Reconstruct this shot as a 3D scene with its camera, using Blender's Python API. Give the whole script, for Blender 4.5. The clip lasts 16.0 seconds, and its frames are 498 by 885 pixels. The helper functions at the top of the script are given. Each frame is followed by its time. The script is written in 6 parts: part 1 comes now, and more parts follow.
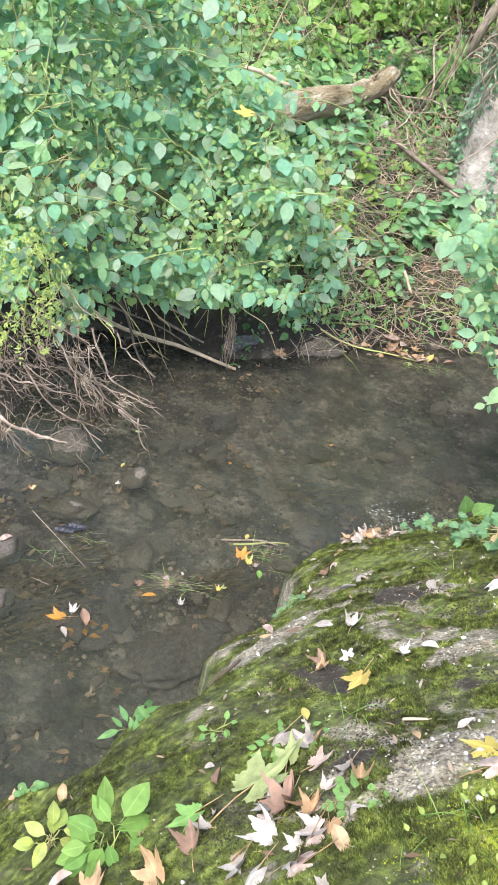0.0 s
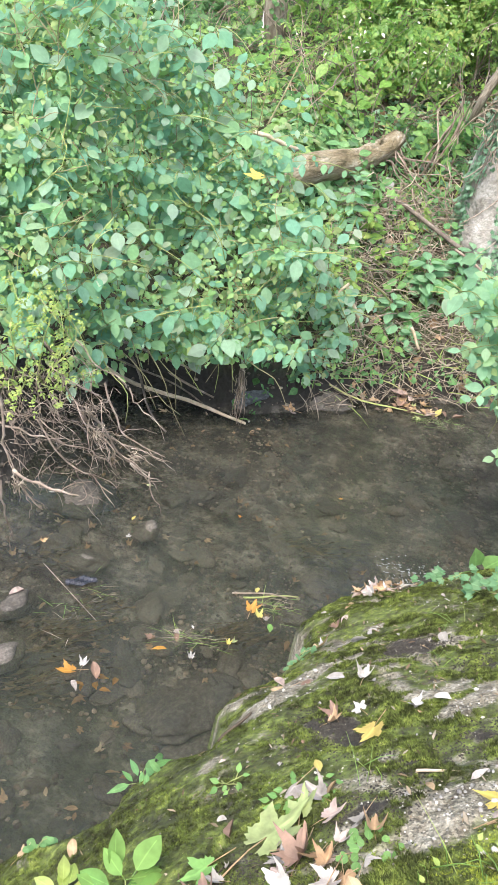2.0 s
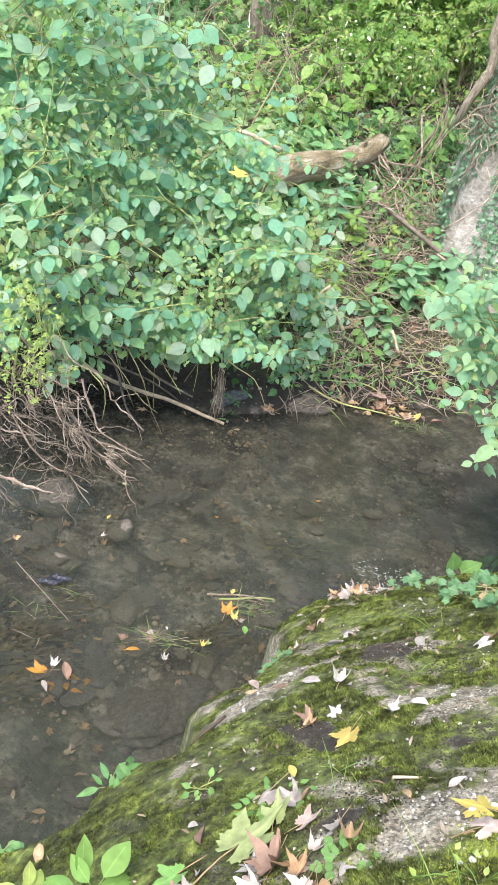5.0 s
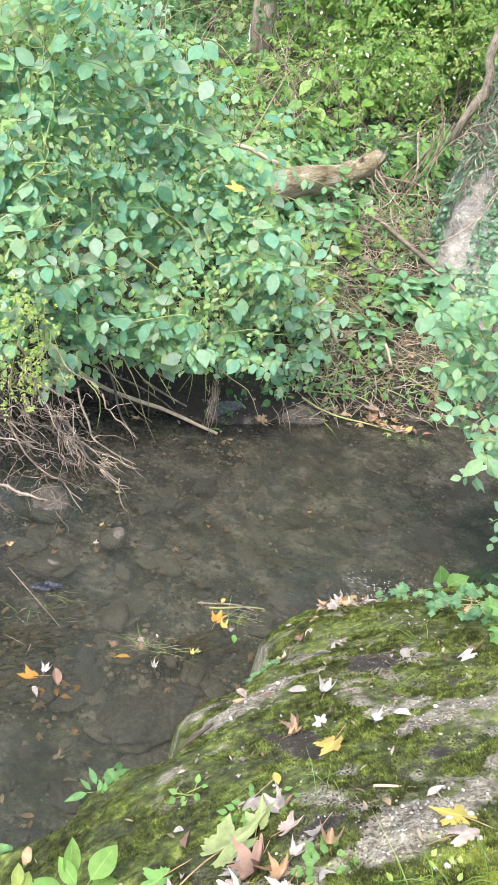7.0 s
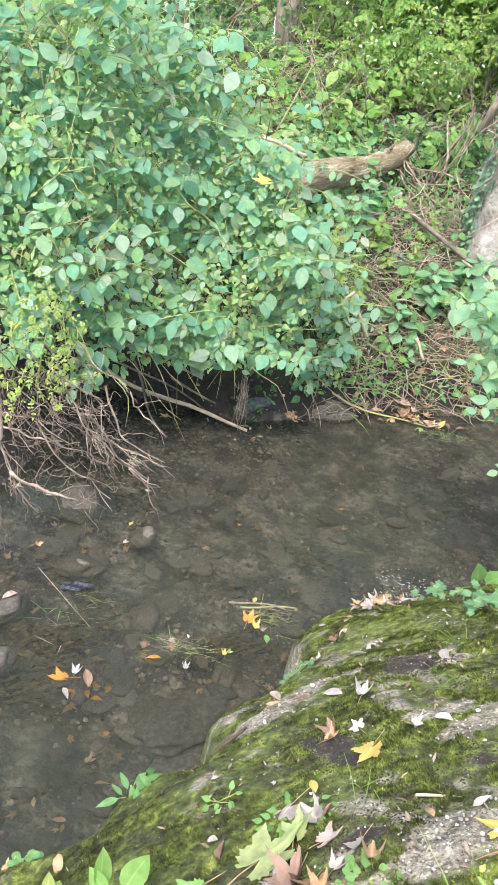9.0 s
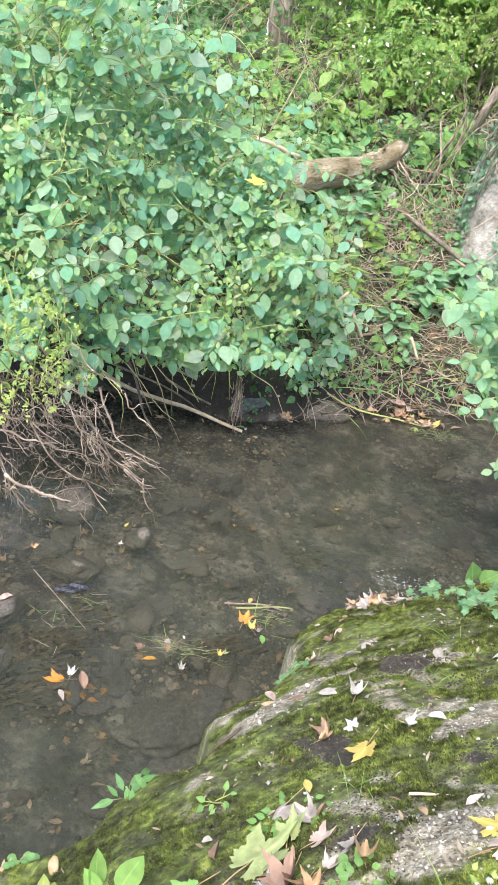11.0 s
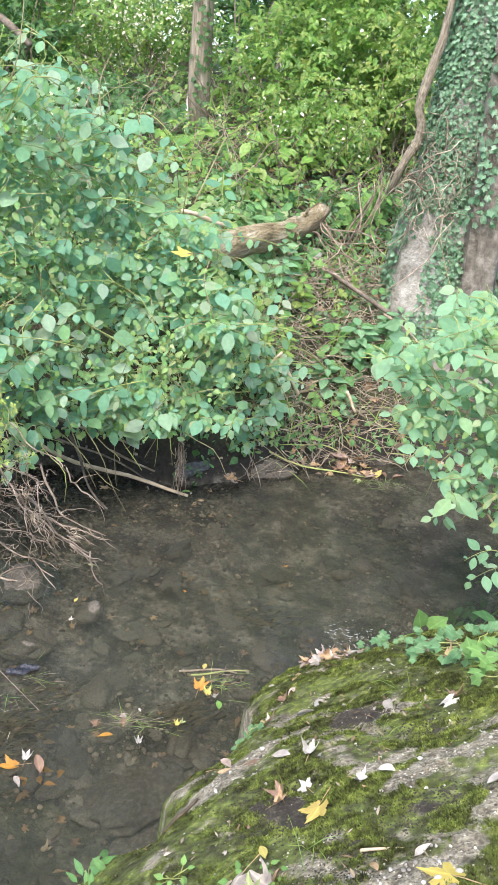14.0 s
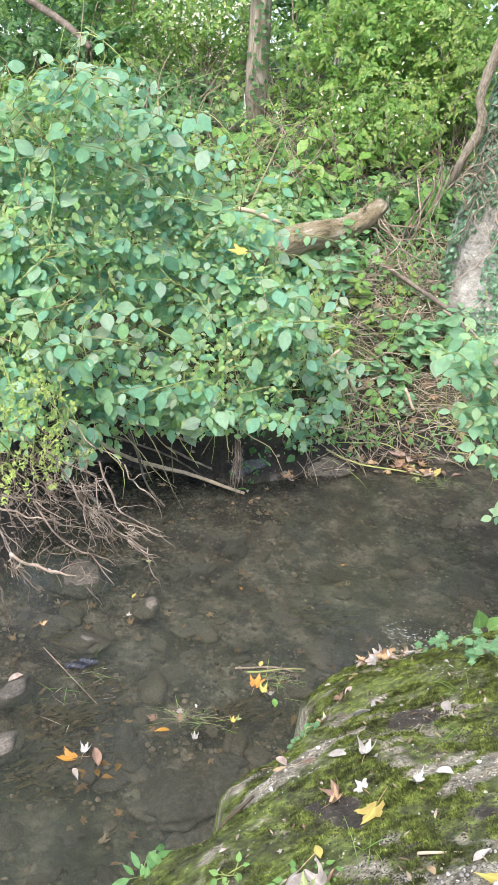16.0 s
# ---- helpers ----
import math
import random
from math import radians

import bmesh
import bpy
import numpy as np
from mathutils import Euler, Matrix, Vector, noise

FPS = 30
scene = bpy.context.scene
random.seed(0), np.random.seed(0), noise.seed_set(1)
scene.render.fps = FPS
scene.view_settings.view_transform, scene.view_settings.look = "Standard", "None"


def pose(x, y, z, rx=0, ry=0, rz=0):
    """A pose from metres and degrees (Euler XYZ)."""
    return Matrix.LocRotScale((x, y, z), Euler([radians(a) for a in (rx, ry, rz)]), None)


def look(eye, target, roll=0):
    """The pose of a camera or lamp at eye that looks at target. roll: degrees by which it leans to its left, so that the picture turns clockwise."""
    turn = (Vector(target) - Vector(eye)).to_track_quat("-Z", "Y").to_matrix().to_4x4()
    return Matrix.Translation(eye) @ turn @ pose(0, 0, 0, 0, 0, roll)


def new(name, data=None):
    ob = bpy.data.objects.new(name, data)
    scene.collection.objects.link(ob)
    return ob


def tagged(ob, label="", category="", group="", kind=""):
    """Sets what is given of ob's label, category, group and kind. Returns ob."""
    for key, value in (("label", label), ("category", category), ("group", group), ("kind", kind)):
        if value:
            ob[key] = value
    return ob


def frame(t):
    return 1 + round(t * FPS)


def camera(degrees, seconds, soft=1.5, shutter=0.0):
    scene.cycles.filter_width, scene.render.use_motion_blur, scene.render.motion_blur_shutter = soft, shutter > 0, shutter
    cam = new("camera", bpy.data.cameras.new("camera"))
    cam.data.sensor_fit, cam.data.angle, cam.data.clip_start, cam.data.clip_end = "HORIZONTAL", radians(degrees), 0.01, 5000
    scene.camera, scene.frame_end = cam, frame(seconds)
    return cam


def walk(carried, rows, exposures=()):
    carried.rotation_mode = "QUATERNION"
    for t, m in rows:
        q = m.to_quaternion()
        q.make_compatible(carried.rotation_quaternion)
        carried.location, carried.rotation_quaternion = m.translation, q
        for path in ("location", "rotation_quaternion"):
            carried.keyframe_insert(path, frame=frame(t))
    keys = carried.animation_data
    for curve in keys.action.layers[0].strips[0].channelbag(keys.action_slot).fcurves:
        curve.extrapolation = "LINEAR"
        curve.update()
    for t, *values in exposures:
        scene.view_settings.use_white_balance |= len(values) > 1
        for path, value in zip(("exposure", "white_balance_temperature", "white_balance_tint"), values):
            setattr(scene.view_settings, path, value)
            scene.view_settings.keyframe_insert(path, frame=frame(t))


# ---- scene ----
cam = camera(32.8, 16.0)

PATH = [
    (0, (0.023, 0.07, 2.062), (-0.004, 1.809, 1.073), 8.8),
    (0.5, (0.023, 0.057, 2.069), (-0.041, 1.796, 1.082), 7.8),
    (1, (0.016, 0.055, 2.055), (-0.063, 1.825, 1.128), 7.6),
    (1.5, (0.02, 0.041, 2.069), (-0.061, 1.833, 1.186), 7.7),
    (2, (0.018, 0.037, 2.066), (-0.05, 1.834, 1.19), 8.2),
    (2.5, (0.013, 0.04, 2.062), (-0.025, 1.843, 1.198), 9.0),
    (3, (0.015, 0.065, 2.045), (-0.015, 1.869, 1.183), 9.2),
    (5.5, (0.014, 0.064, 2.043), (0.008, 1.867, 1.177), 10.4),
    (6, (0.013, 0.047, 2.06), (0.018, 1.849, 1.192), 10.8),
    (6.5, (0.019, 0.031, 2.075), (0.022, 1.838, 1.216), 11.1),
    (7, (0.019, 0.029, 2.077), (0.013, 1.842, 1.231), 11.1),
    (7.5, (0.02, 0.04, 2.07), (-0.012, 1.85, 1.22), 10.6),
    (8, (0.019, 0.058, 2.059), (-0.04, 1.865, 1.204), 10.2),
    (10.5, (0.009, 0.092, 2.041), (-0.061, 1.893, 1.176), 9.2),
    (11, (0.023, 0.08, 2.049), (-0.042, 1.885, 1.19), 9.3),
    (11.5, (0.049, 0.081, 2.06), (0.031, 1.893, 1.214), 9.4),
    (12, (0.07, 0.052, 2.092), (0.107, 1.867, 1.252), 9.0),
    (12.5, (0.07, 0.051, 2.093), (0.111, 1.873, 1.27), 8.0),
    (13, (0.069, 0.05, 2.094), (0.116, 1.883, 1.295), 7.0),
    (13.5, (0.069, 0.049, 2.094), (0.114, 1.901, 1.341), 6.5),
    (14, (0.067, 0.045, 2.098), (0.095, 1.91, 1.377), 6.2),
    (14.5, (0.066, 0.042, 2.1), (0.088, 1.91, 1.385), 6.3),
    (15, (0.066, 0.041, 2.1), (0.083, 1.909, 1.386), 6.3),
    (15.5, (0.057, 0.042, 2.095), (-0.001, 1.906, 1.37), 6.2),
    (16, (0.07, 0.051, 2.093), (-0.036, 1.907, 1.356), 4.8),
]
walk(cam, [(t, look(eye, target, roll)) for t, eye, target, roll in PATH], [(0, 1.95), (8, 1.98), (12, 2.0), (13, 1.9), (16, 1.86)])

# ---------------------------------------------------------------- light
SUN_EL, SUN_AZ = radians(55), radians(198)   # azimuth clockwise from +y
world = bpy.data.worlds.new("sky_world")
scene.world = world
world.use_nodes = True
wn = world.node_tree
sky = wn.nodes.new("ShaderNodeTexSky")
sky.sky_type = "NISHITA"
sky.sun_disc = False
sky.sun_elevation, sky.sun_rotation = SUN_EL, SUN_AZ
sky.air_density, sky.dust_density, sky.ozone_density = 1.0, 2.6, 1.3
wn.links.new(sky.outputs[0], wn.nodes["Background"].inputs[0])
wn.nodes["Background"].inputs[1].default_value = 0.15
sun_data = bpy.data.lights.new("sun", "SUN")
sun_data.energy, sun_data.angle, sun_data.color = 0.86, radians(36), (1.0, 0.96, 0.89)
sun = new("sun", sun_data)
sun_dir = Vector((math.sin(SUN_AZ) * math.cos(SUN_EL), math.cos(SUN_AZ) * math.cos(SUN_EL), math.sin(SUN_EL)))
sun.matrix_world = look(sun_dir * 40, (0, 0, 0))
scene.view_settings.use_white_balance = True
scene.view_settings.white_balance_temperature, scene.view_settings.white_balance_tint = 6590, 12

# ---------------------------------------------------------------- tools
RNG = np.random.default_rng(7)
TABLES = RNG.random((16, 64, 64))


def sstep(a, b, v):
    k = np.clip((v - a) / (b - a), 0, 1)
    return k * k * (3 - 2 * k)


def vnoise(x, y, size, seed=0):
    """Smooth noise from -1 to 1, with features of that size in metres."""
    tab = TABLES[seed % 16]
    u, v = np.asarray(x, float) / size + 13.7 * seed, np.asarray(y, float) / size + 5.3 * seed
    i, j = np.floor(u).astype(int), np.floor(v).astype(int)
    a, b = u - i, v - j
    a, b = a * a * (3 - 2 * a), b * b * (3 - 2 * b)
    i0, i1, j0, j1 = i % 64, (i + 1) % 64, j % 64, (j + 1) % 64
    return 2 * ((tab[i0, j0] * (1 - a) + tab[i1, j0] * a) * (1 - b) + (tab[i0, j1] * (1 - a) + tab[i1, j1] * a) * b) - 1


def fbm(x, y, size, octaves=4, seed=0):
    return sum(vnoise(x, y, size / 2**k, seed + k) * 0.5**k for k in range(octaves))


def unit(v):
    return v / np.maximum(np.linalg.norm(v, axis=-1, keepdims=True), 1e-9)


def frames_of(pos, along, normal, size):
    """4x4 matrices: y runs along, z towards the normal, scaled. size: a number or (n, 3)."""
    pos, along, normal = np.broadcast_arrays(*[np.atleast_2d(np.asarray(v, float)) for v in (pos, along, normal)])
    y = unit(along)
    x = unit(np.cross(y, normal))
    z = np.cross(x, y)
    s = np.asarray(size, float)
    s = s * np.ones((len(pos), 3)) if s.ndim == 0 else (s[:, None] * np.ones((1, 3)) if s.ndim == 1 else s)
    m = np.zeros((len(pos), 4, 4))
    m[:, :3, 0], m[:, :3, 1], m[:, :3, 2], m[:, :3, 3] = x * s[:, :1], y * s[:, 1:2], z * s[:, 2:], pos
    m[:, 3, 3] = 1
    return m


class Shape:
    """Vertices, faces (tuples) and a UV pair for each vertex."""

    def __init__(self, v=(), f=(), uv=None):
        self.v = np.array(v, float).reshape(-1, 3)
        self.f = [tuple(q) for q in f]
        self.uv = np.zeros((len(self.v), 2)) if uv is None else np.array(uv, float).reshape(-1, 2)

    def add(self, other):
        n = len(self.v)
        self.v, self.uv = np.concatenate([self.v, other.v]), np.concatenate([self.uv, other.uv])
        self.f += [tuple(i + n for i in q) for q in other.f]
        return self

    def moved(self, m):
        m = np.asarray(m)
        return Shape(self.v @ m[:3, :3].T + m[:3, 3], self.f, self.uv)


def to_mesh(name, shape, material, smooth=True):
    me = bpy.data.meshes.new(name)
    me.from_pydata(shape.v.tolist(), [], shape.f)
    loops = np.empty(len(me.loops), np.int32)
    me.loops.foreach_get("vertex_index", loops)
    me.uv_layers.new(name="UVMap").data.foreach_set("uv", shape.uv[loops].astype(np.float32).ravel())
    if smooth:
        me.shade_smooth()
    me.materials.append(material)
    return me


def spread(shapes, mats, pick=None):
    """One shape from many placed copies. shapes: one or several templates."""
    shapes = shapes if isinstance(shapes, list) else [shapes]
    pick = RNG.integers(0, len(shapes), len(mats)) if pick is None else pick
    vs, uvs, fs, base = [], [], [], 0
    for k, s in enumerate(shapes):
        m = mats[pick == k]
        if not len(m):
            continue
        v = np.einsum("nij,vj->nvi", m[:, :3, :3], s.v) + m[:, None, :3, 3]
        vs.append(v.reshape(-1, 3))
        uvs.append(np.tile(s.uv, (len(m), 1)))
        for q in s.f:
            fs.append((q, len(m), len(s.v), base))
        base += len(m) * len(s.v)
    out = Shape()
    out.v, out.uv = np.concatenate(vs), np.concatenate(uvs)
    for q, n, step, b in fs:
        out.f += [tuple(r) for r in (np.arange(n)[:, None] * step + np.array(q)[None] + b).tolist()]
    return out


def thing(name, label, category, group="", kind="", at=(0, 0, 0)):
    ob = new(name)
    ob.location = at
    ob.empty_display_size = 0.05
    return tagged(ob, label, category, group, kind)


def part(name, shape, material, parent=None, label="", kind="", smooth=True):
    me = shape if isinstance(shape, bpy.types.Mesh) else to_mesh(name, shape, material, smooth)
    ob = new(name, me)
    if parent is not None:
        ob.parent = parent
        ob.matrix_parent_inverse = Matrix.Translation(-parent.location) if parent.parent is None and parent.data is None else Matrix.Identity(4)
    return tagged(ob, label, kind=kind)


def tube(path, radii, sides=6, rough=0.0):
    """A tapered, closed tube along a path."""
    p = np.array(path, float)
    n = len(p)
    r = np.interp(np.linspace(0, 1, n), np.linspace(0, 1, len(np.atleast_1d(radii))), np.atleast_1d(radii))
    d = unit(np.gradient(p, axis=0))
    ref = np.array([0.31, 0.23, 0.92]) if abs(d.mean(0)[2]) < 0.85 else np.array([0.9, 0.3, 0.2])
    a = unit(np.cross(d, ref))
    b = np.cross(d, a)
    ang = np.linspace(0, 2 * np.pi, sides, endpoint=False)
    wob = 1 + rough * (RNG.random((n, sides)) - 0.5) * 2
    ring = p[:, None] + (r[:, None] * wob)[:, :, None] * (np.cos(ang)[None, :, None] * a[:, None] + np.sin(ang)[None, :, None] * b[:, None])
    v = ring.reshape(-1, 3)
    f = [(i * sides + j, i * sides + (j + 1) % sides, (i + 1) * sides + (j + 1) % sides, (i + 1) * sides + j) for i in range(n - 1) for j in range(sides)]
    f += [tuple(range(sides))[::-1], tuple((n - 1) * sides + j for j in range(sides))]
    u = np.stack([np.tile(np.arange(sides) / sides, n), np.repeat(np.linspace(0, 1, n), sides)], 1)
    return Shape(v, f, u)


def wander(start, end, bend=0.1, n=8, sag=0.0, jitter=0.0):
    """A crooked path between two places."""
    start, end = np.array(start, float), np.array(end, float)
    k = np.linspace(0, 1, n)[:, None]
    off = (RNG.random(3) - 0.5) * 2 * bend * np.linalg.norm(end - start)
    p = start + (end - start) * k + off * np.sin(np.pi * k) + np.array([0, 0, -sag]) * np.sin(np.pi * k)
    off2 = (RNG.random(3) - 0.5) * bend * np.linalg.norm(end - start)
    p += off2 * np.sin(2 * np.pi * k)
    if jitter:
        j = (RNG.random((n, 3)) - 0.5) * 2.6 * jitter
        j[0] = j[-1] = 0
        p += j
        a = np.concatenate([2 * p[:1] - p[1:2], p, 2 * p[-1:] - p[-2:-1]])
        out = []
        for i in range(n - 1):
            for t in (0.0, 0.5):
                out.append(0.5 * (2 * a[i + 1] + (a[i + 2] - a[i]) * t + (2 * a[i] - 5 * a[i + 1] + 4 * a[i + 2] - a[i + 3]) * t**2 + (3 * a[i + 1] - a[i] - 3 * a[i + 2] + a[i + 3]) * t**3))
        p = np.array(out + [p[-1]])
    return p


def pebble_shape(level=2, rough=0.25, flat=0.7, seed=0):
    bm = bmesh.new()
    bmesh.ops.create_icosphere(bm, subdivisions=level, radius=1)
    v = np.array([w.co for w in bm.verts])
    f = [tuple(w.index for w in q.verts) for q in bm.faces]
    bm.free()
    rr = 1 + rough * np.array([noise.fractal(Vector(w) * 0.9 + Vector((seed * 7.1, seed, 0)), 1.0, 2.0, 3) for w in v])
    v = v * rr[:, None] * np.array([1, 0.8, flat])
    return Shape(v, f)


# ---------------------------------------------------------------- leaf shapes
def blade(widths, fold=0.12, droop=0.15, wave=0.0, stalk=0.0):
    """A leaf along +y with its midrib at x = 0; widths: half widths at even steps."""
    n = len(widths)
    v, uv, f = [], [], []
    for i, w in enumerate(widths):
        t = i / (n - 1)
        z = -droop * t * t
        for s in (-1, 0, 1):
            v.append((s * w, stalk + t, z + abs(s) * w * fold * 2 + wave * math.sin(9 * t + s) * abs(s)))
            uv.append((0.5 + 0.5 * s, t))
    for i in range(n - 1):
        for s in (0, 1):
            a = 3 * i + s
            f.append((a, a + 1, a + 4, a + 3))
    if stalk:
        b = len(v)
        v += [(-0.008, 0, 0.0), (0.008, 0, 0.0), (0.008, stalk, 0.004), (-0.008, stalk, 0.004)]
        uv += [(0.5, 0)] * 4
        f.append((b, b + 1, b + 2, b + 3))
    return Shape(v, f, uv)


OVATE = [0.02, 0.2, 0.27, 0.275, 0.23, 0.135, 0.006]
BROAD = [blade(OVATE, 0.1, 0.10, 0.012, 0.18), blade([w * 1.1 for w in OVATE], 0.04, 0.22, 0.015, 0.18),
         blade([w * 0.92 for w in OVATE], 0.16, 0.02, 0.01, 0.18), blade([w * 1.18 for w in OVATE], -0.03, 0.3, 0.02, 0.18)]
ROUND_OVATE = [0.05, 0.23, 0.32, 0.33, 0.27, 0.15, 0.006]
BUSH_FORMS = [blade(ROUND_OVATE, 0.05, 0.08, 0.012, 0.2), blade([w * 0.9 for w in ROUND_OVATE], 0.1, 0.16, 0.015, 0.22), blade([w * 1.08 for w in ROUND_OVATE], 0.02, 0.03, 0.012, 0.2), blade([w * 0.84 for w in ROUND_OVATE], 0.16, 0.1, 0.02, 0.25), blade(ROUND_OVATE, -0.03, 0.26, 0.02, 0.2)]
SMALL = [blade([0.02, 0.27, 0.3, 0.18, 0.01], 0.1, 0.1), blade([0.02, 0.33, 0.33, 0.16, 0.01], -0.03, 0.25)]
NARROW = [blade([0.01, 0.14, 0.17, 0.1, 0.005], 0.14, 0.2), blade([0.01, 0.16, 0.18, 0.11, 0.005], 0.05, 0.35)]


def compound(leaflets=5, seed=0):
    """A spray: a rib with leaflets in pairs and one at its end."""
    r = np.random.default_rng(seed)
    out = Shape([(-0.006, 0, 0), (0.006, 0, 0), (0.004, 0.62, -0.05), (-0.004, 0.62, -0.05)], [(0, 1, 2, 3)], [(0.5, 0)] * 4)
    pairs = (leaflets - 1) // 2
    spots = [(0.62, 0.0, 0.5)]
    for k in range(pairs):
        y = 0.22 + 0.36 * k / max(pairs - 1, 1)
        spots += [(y, 62 + 10 * r.random(), 0.42), (y, -62 - 10 * r.random(), 0.42)]
    for y, ang, size in spots:
        m = pose(0, y, -0.05 * y, r.uniform(-25, 5), r.uniform(-15, 15), ang) @ Matrix.Diagonal((size, size * r.uniform(0.85, 1.1), size, 1))
        out.add(blade([0.01, 0.2, 0.24, 0.13, 0.005], 0.1, 0.15).moved(np.array(m)))
    return out


SPRAY = [compound(5, 1), compound(7, 2), compound(3, 3), compound(5, 4)]


def lobed(lobes=5, depth=0.55, curl=0.12, seed=0, fine=5):
    """A maple-like blade, its stalk's foot at the origin, tip at +y, about 1 long."""
    r = np.random.default_rng(seed)
    tips = [(0, 1.0), (52, 0.86), (-52, 0.86), (105, 0.5), (-105, 0.5)][:lobes]
    ring = []
    for ang in np.linspace(-160, 160, 12 * fine + 1):
        rad = 0.26
        for a, l in tips:
            d = abs(ang - a)
            l = l * 0.62
            rad = max(rad, l * (1 - depth * min(1, d / 26) ** 0.75) if d < 30 else 0)
        rad *= 1 + 0.05 * math.sin(ang * 0.55 + seed) + (0.07 * math.sin(radians(ang) * 17 + seed) + 0.06 * (r.random() - 0.5) if fine > 1 else 0)
        ring.append((ang, rad))
    v, uv = [(0, 0.38, 0)], [(0.5, 0.4)]
    for half in (0.55, 1.0):
        for ang, rad in ring:
            a = radians(ang)
            x, y = math.sin(a) * rad * half, 0.38 + math.cos(a) * rad * half
            z = curl * ((x * 1.7) ** 2 + (y - 0.38) ** 2 * 0.9) * (1 if seed % 3 else -1) + 0.035 * math.sin(5 * x + 4 * y + seed) + 0.01 * (r.random() - 0.5) * half
            v.append((x, y, z))
            uv.append((0.5 + x, y))
    n = len(ring)
    f = [(0, 1 + i + 1, 1 + i) for i in range(n - 1)]
    f += [(1 + i, 1 + i + 1, 1 + n + i + 1, 1 + n + i) for i in range(n - 1)]
    return Shape(v, f, uv)


IVY = [lobed(5, 0.35, 0.2, 11, 1), lobed(3, 0.4, 0.1, 12, 1)]


# ---------------------------------------------------------------- materials
def material(name, colours, size, rough=0.7, bump=0.3, bump_size=0.01, detail=6.0, metal=0.0, spec=0.5, vary=0.0, coat=0.0, stretch=None):
    """Two scales of noise through a ramp of colours, with relief; vary: each piece a bit lighter or darker."""
    m = bpy.data.materials.new(name)
    m.use_nodes = True
    nt = m.node_tree
    b = nt.nodes["Principled BSDF"]
    tc = nt.nodes.new("ShaderNodeTexCoord")
    n1 = nt.nodes.new("ShaderNodeTexNoise")
    n1.inputs["Scale"].default_value, n1.inputs["Detail"].default_value, n1.inputs["Roughness"].default_value = 1 / size, detail, 0.65
    coords = tc.outputs["Object"]
    if stretch:
        mapping = nt.nodes.new("ShaderNodeMapping")
        mapping.inputs["Scale"].default_value = stretch
        nt.links.new(tc.outputs["UV"], mapping.inputs["Vector"])
        coords = mapping.outputs[0]
    nt.links.new(coords, n1.inputs["Vector"])
    ramp = nt.nodes.new("ShaderNodeValToRGB")
    el = ramp.color_ramp.elements
    lo, hi = 0.3, 0.7
    el[0].position, el[0].color = lo, (*colours[0], 1)
    el[1].position, el[1].color = hi, (*colours[-1], 1)
    for k, c in enumerate(colours[1:-1]):
        e = el.new(lo + (hi - lo) * (k + 1) / (len(colours) - 1))
        e.color = (*c, 1)
    nt.links.new(n1.outputs["Fac"], ramp.inputs["Fac"])
    out = ramp.outputs["Color"]
    if vary:
        info, geo = nt.nodes.new("ShaderNodeObjectInfo"), nt.nodes.new("ShaderNodeNewGeometry")
        add, fr = nt.nodes.new("ShaderNodeMath"), nt.nodes.new("ShaderNodeMath")
        fr.operation = "FRACT"
        nt.links.new(info.outputs["Random"], add.inputs[0])
        nt.links.new(geo.outputs["Random Per Island"], add.inputs[1])
        nt.links.new(add.outputs[0], fr.inputs[0])
        rng = nt.nodes.new("ShaderNodeMapRange")
        rng.inputs["To Min"].default_value, rng.inputs["To Max"].default_value = 1 - vary, 1 + vary
        nt.links.new(fr.outputs[0], rng.inputs["Value"])
        hsv = nt.nodes.new("ShaderNodeHueSaturation")
        nt.links.new(out, hsv.inputs["Color"])
        nt.links.new(rng.outputs[0], hsv.inputs["Value"])
        out = hsv.outputs["Color"]
    nt.links.new(out, b.inputs["Base Color"])
    b.inputs["Roughness"].default_value, b.inputs["Metallic"].default_value = rough, metal
    b.inputs["Specular IOR Level"].default_value = spec
    b.inputs["Coat Weight"].default_value = coat
    n2 = nt.nodes.new("ShaderNodeTexNoise")
    n2.inputs["Scale"].default_value, n2.inputs["Detail"].default_value = 1 / bump_size, 5
    nt.links.new(coords, n2.inputs["Vector"])
    bp = nt.nodes.new("ShaderNodeBump")
    bp.inputs["Strength"].default_value, bp.inputs["Distance"].default_value = bump, bump_size
    nt.links.new(n2.outputs["Fac"], bp.inputs["Height"])
    nt.links.new(bp.outputs["Normal"], b.inputs["Normal"])
    return m


def leaf_material(name, colours, rough=0.45, glow=0.3, blotch=0.25, rib=1.35, vein=True, spec=0.5):
    """Leaves: each takes its own colour from the ramp; lighter rib, side veins, blotches, light shining through."""
    m = bpy.data.materials.new(name)
    m.use_nodes = True
    nt = m.node_tree
    b = nt.nodes["Principled BSDF"]
    info, geo = nt.nodes.new("ShaderNodeObjectInfo"), nt.nodes.new("ShaderNodeNewGeometry")
    add, fr = nt.nodes.new("ShaderNodeMath"), nt.nodes.new("ShaderNodeMath")
    fr.operation = "FRACT"
    nt.links.new(info.outputs["Random"], add.inputs[0])
    nt.links.new(geo.outputs["Random Per Island"], add.inputs[1])
    nt.links.new(add.outputs[0], fr.inputs[0])
    ramp = nt.nodes.new("ShaderNodeValToRGB")
    el = ramp.color_ramp.elements
    el[0].position, el[0].color = 0, (*colours[0], 1)
    el[1].position, el[1].color = 1, (*colours[-1], 1)
    for k, c in enumerate(colours[1:-1]):
        e = el.new((k + 1) / (len(colours) - 1))
        e.color = (*c, 1)
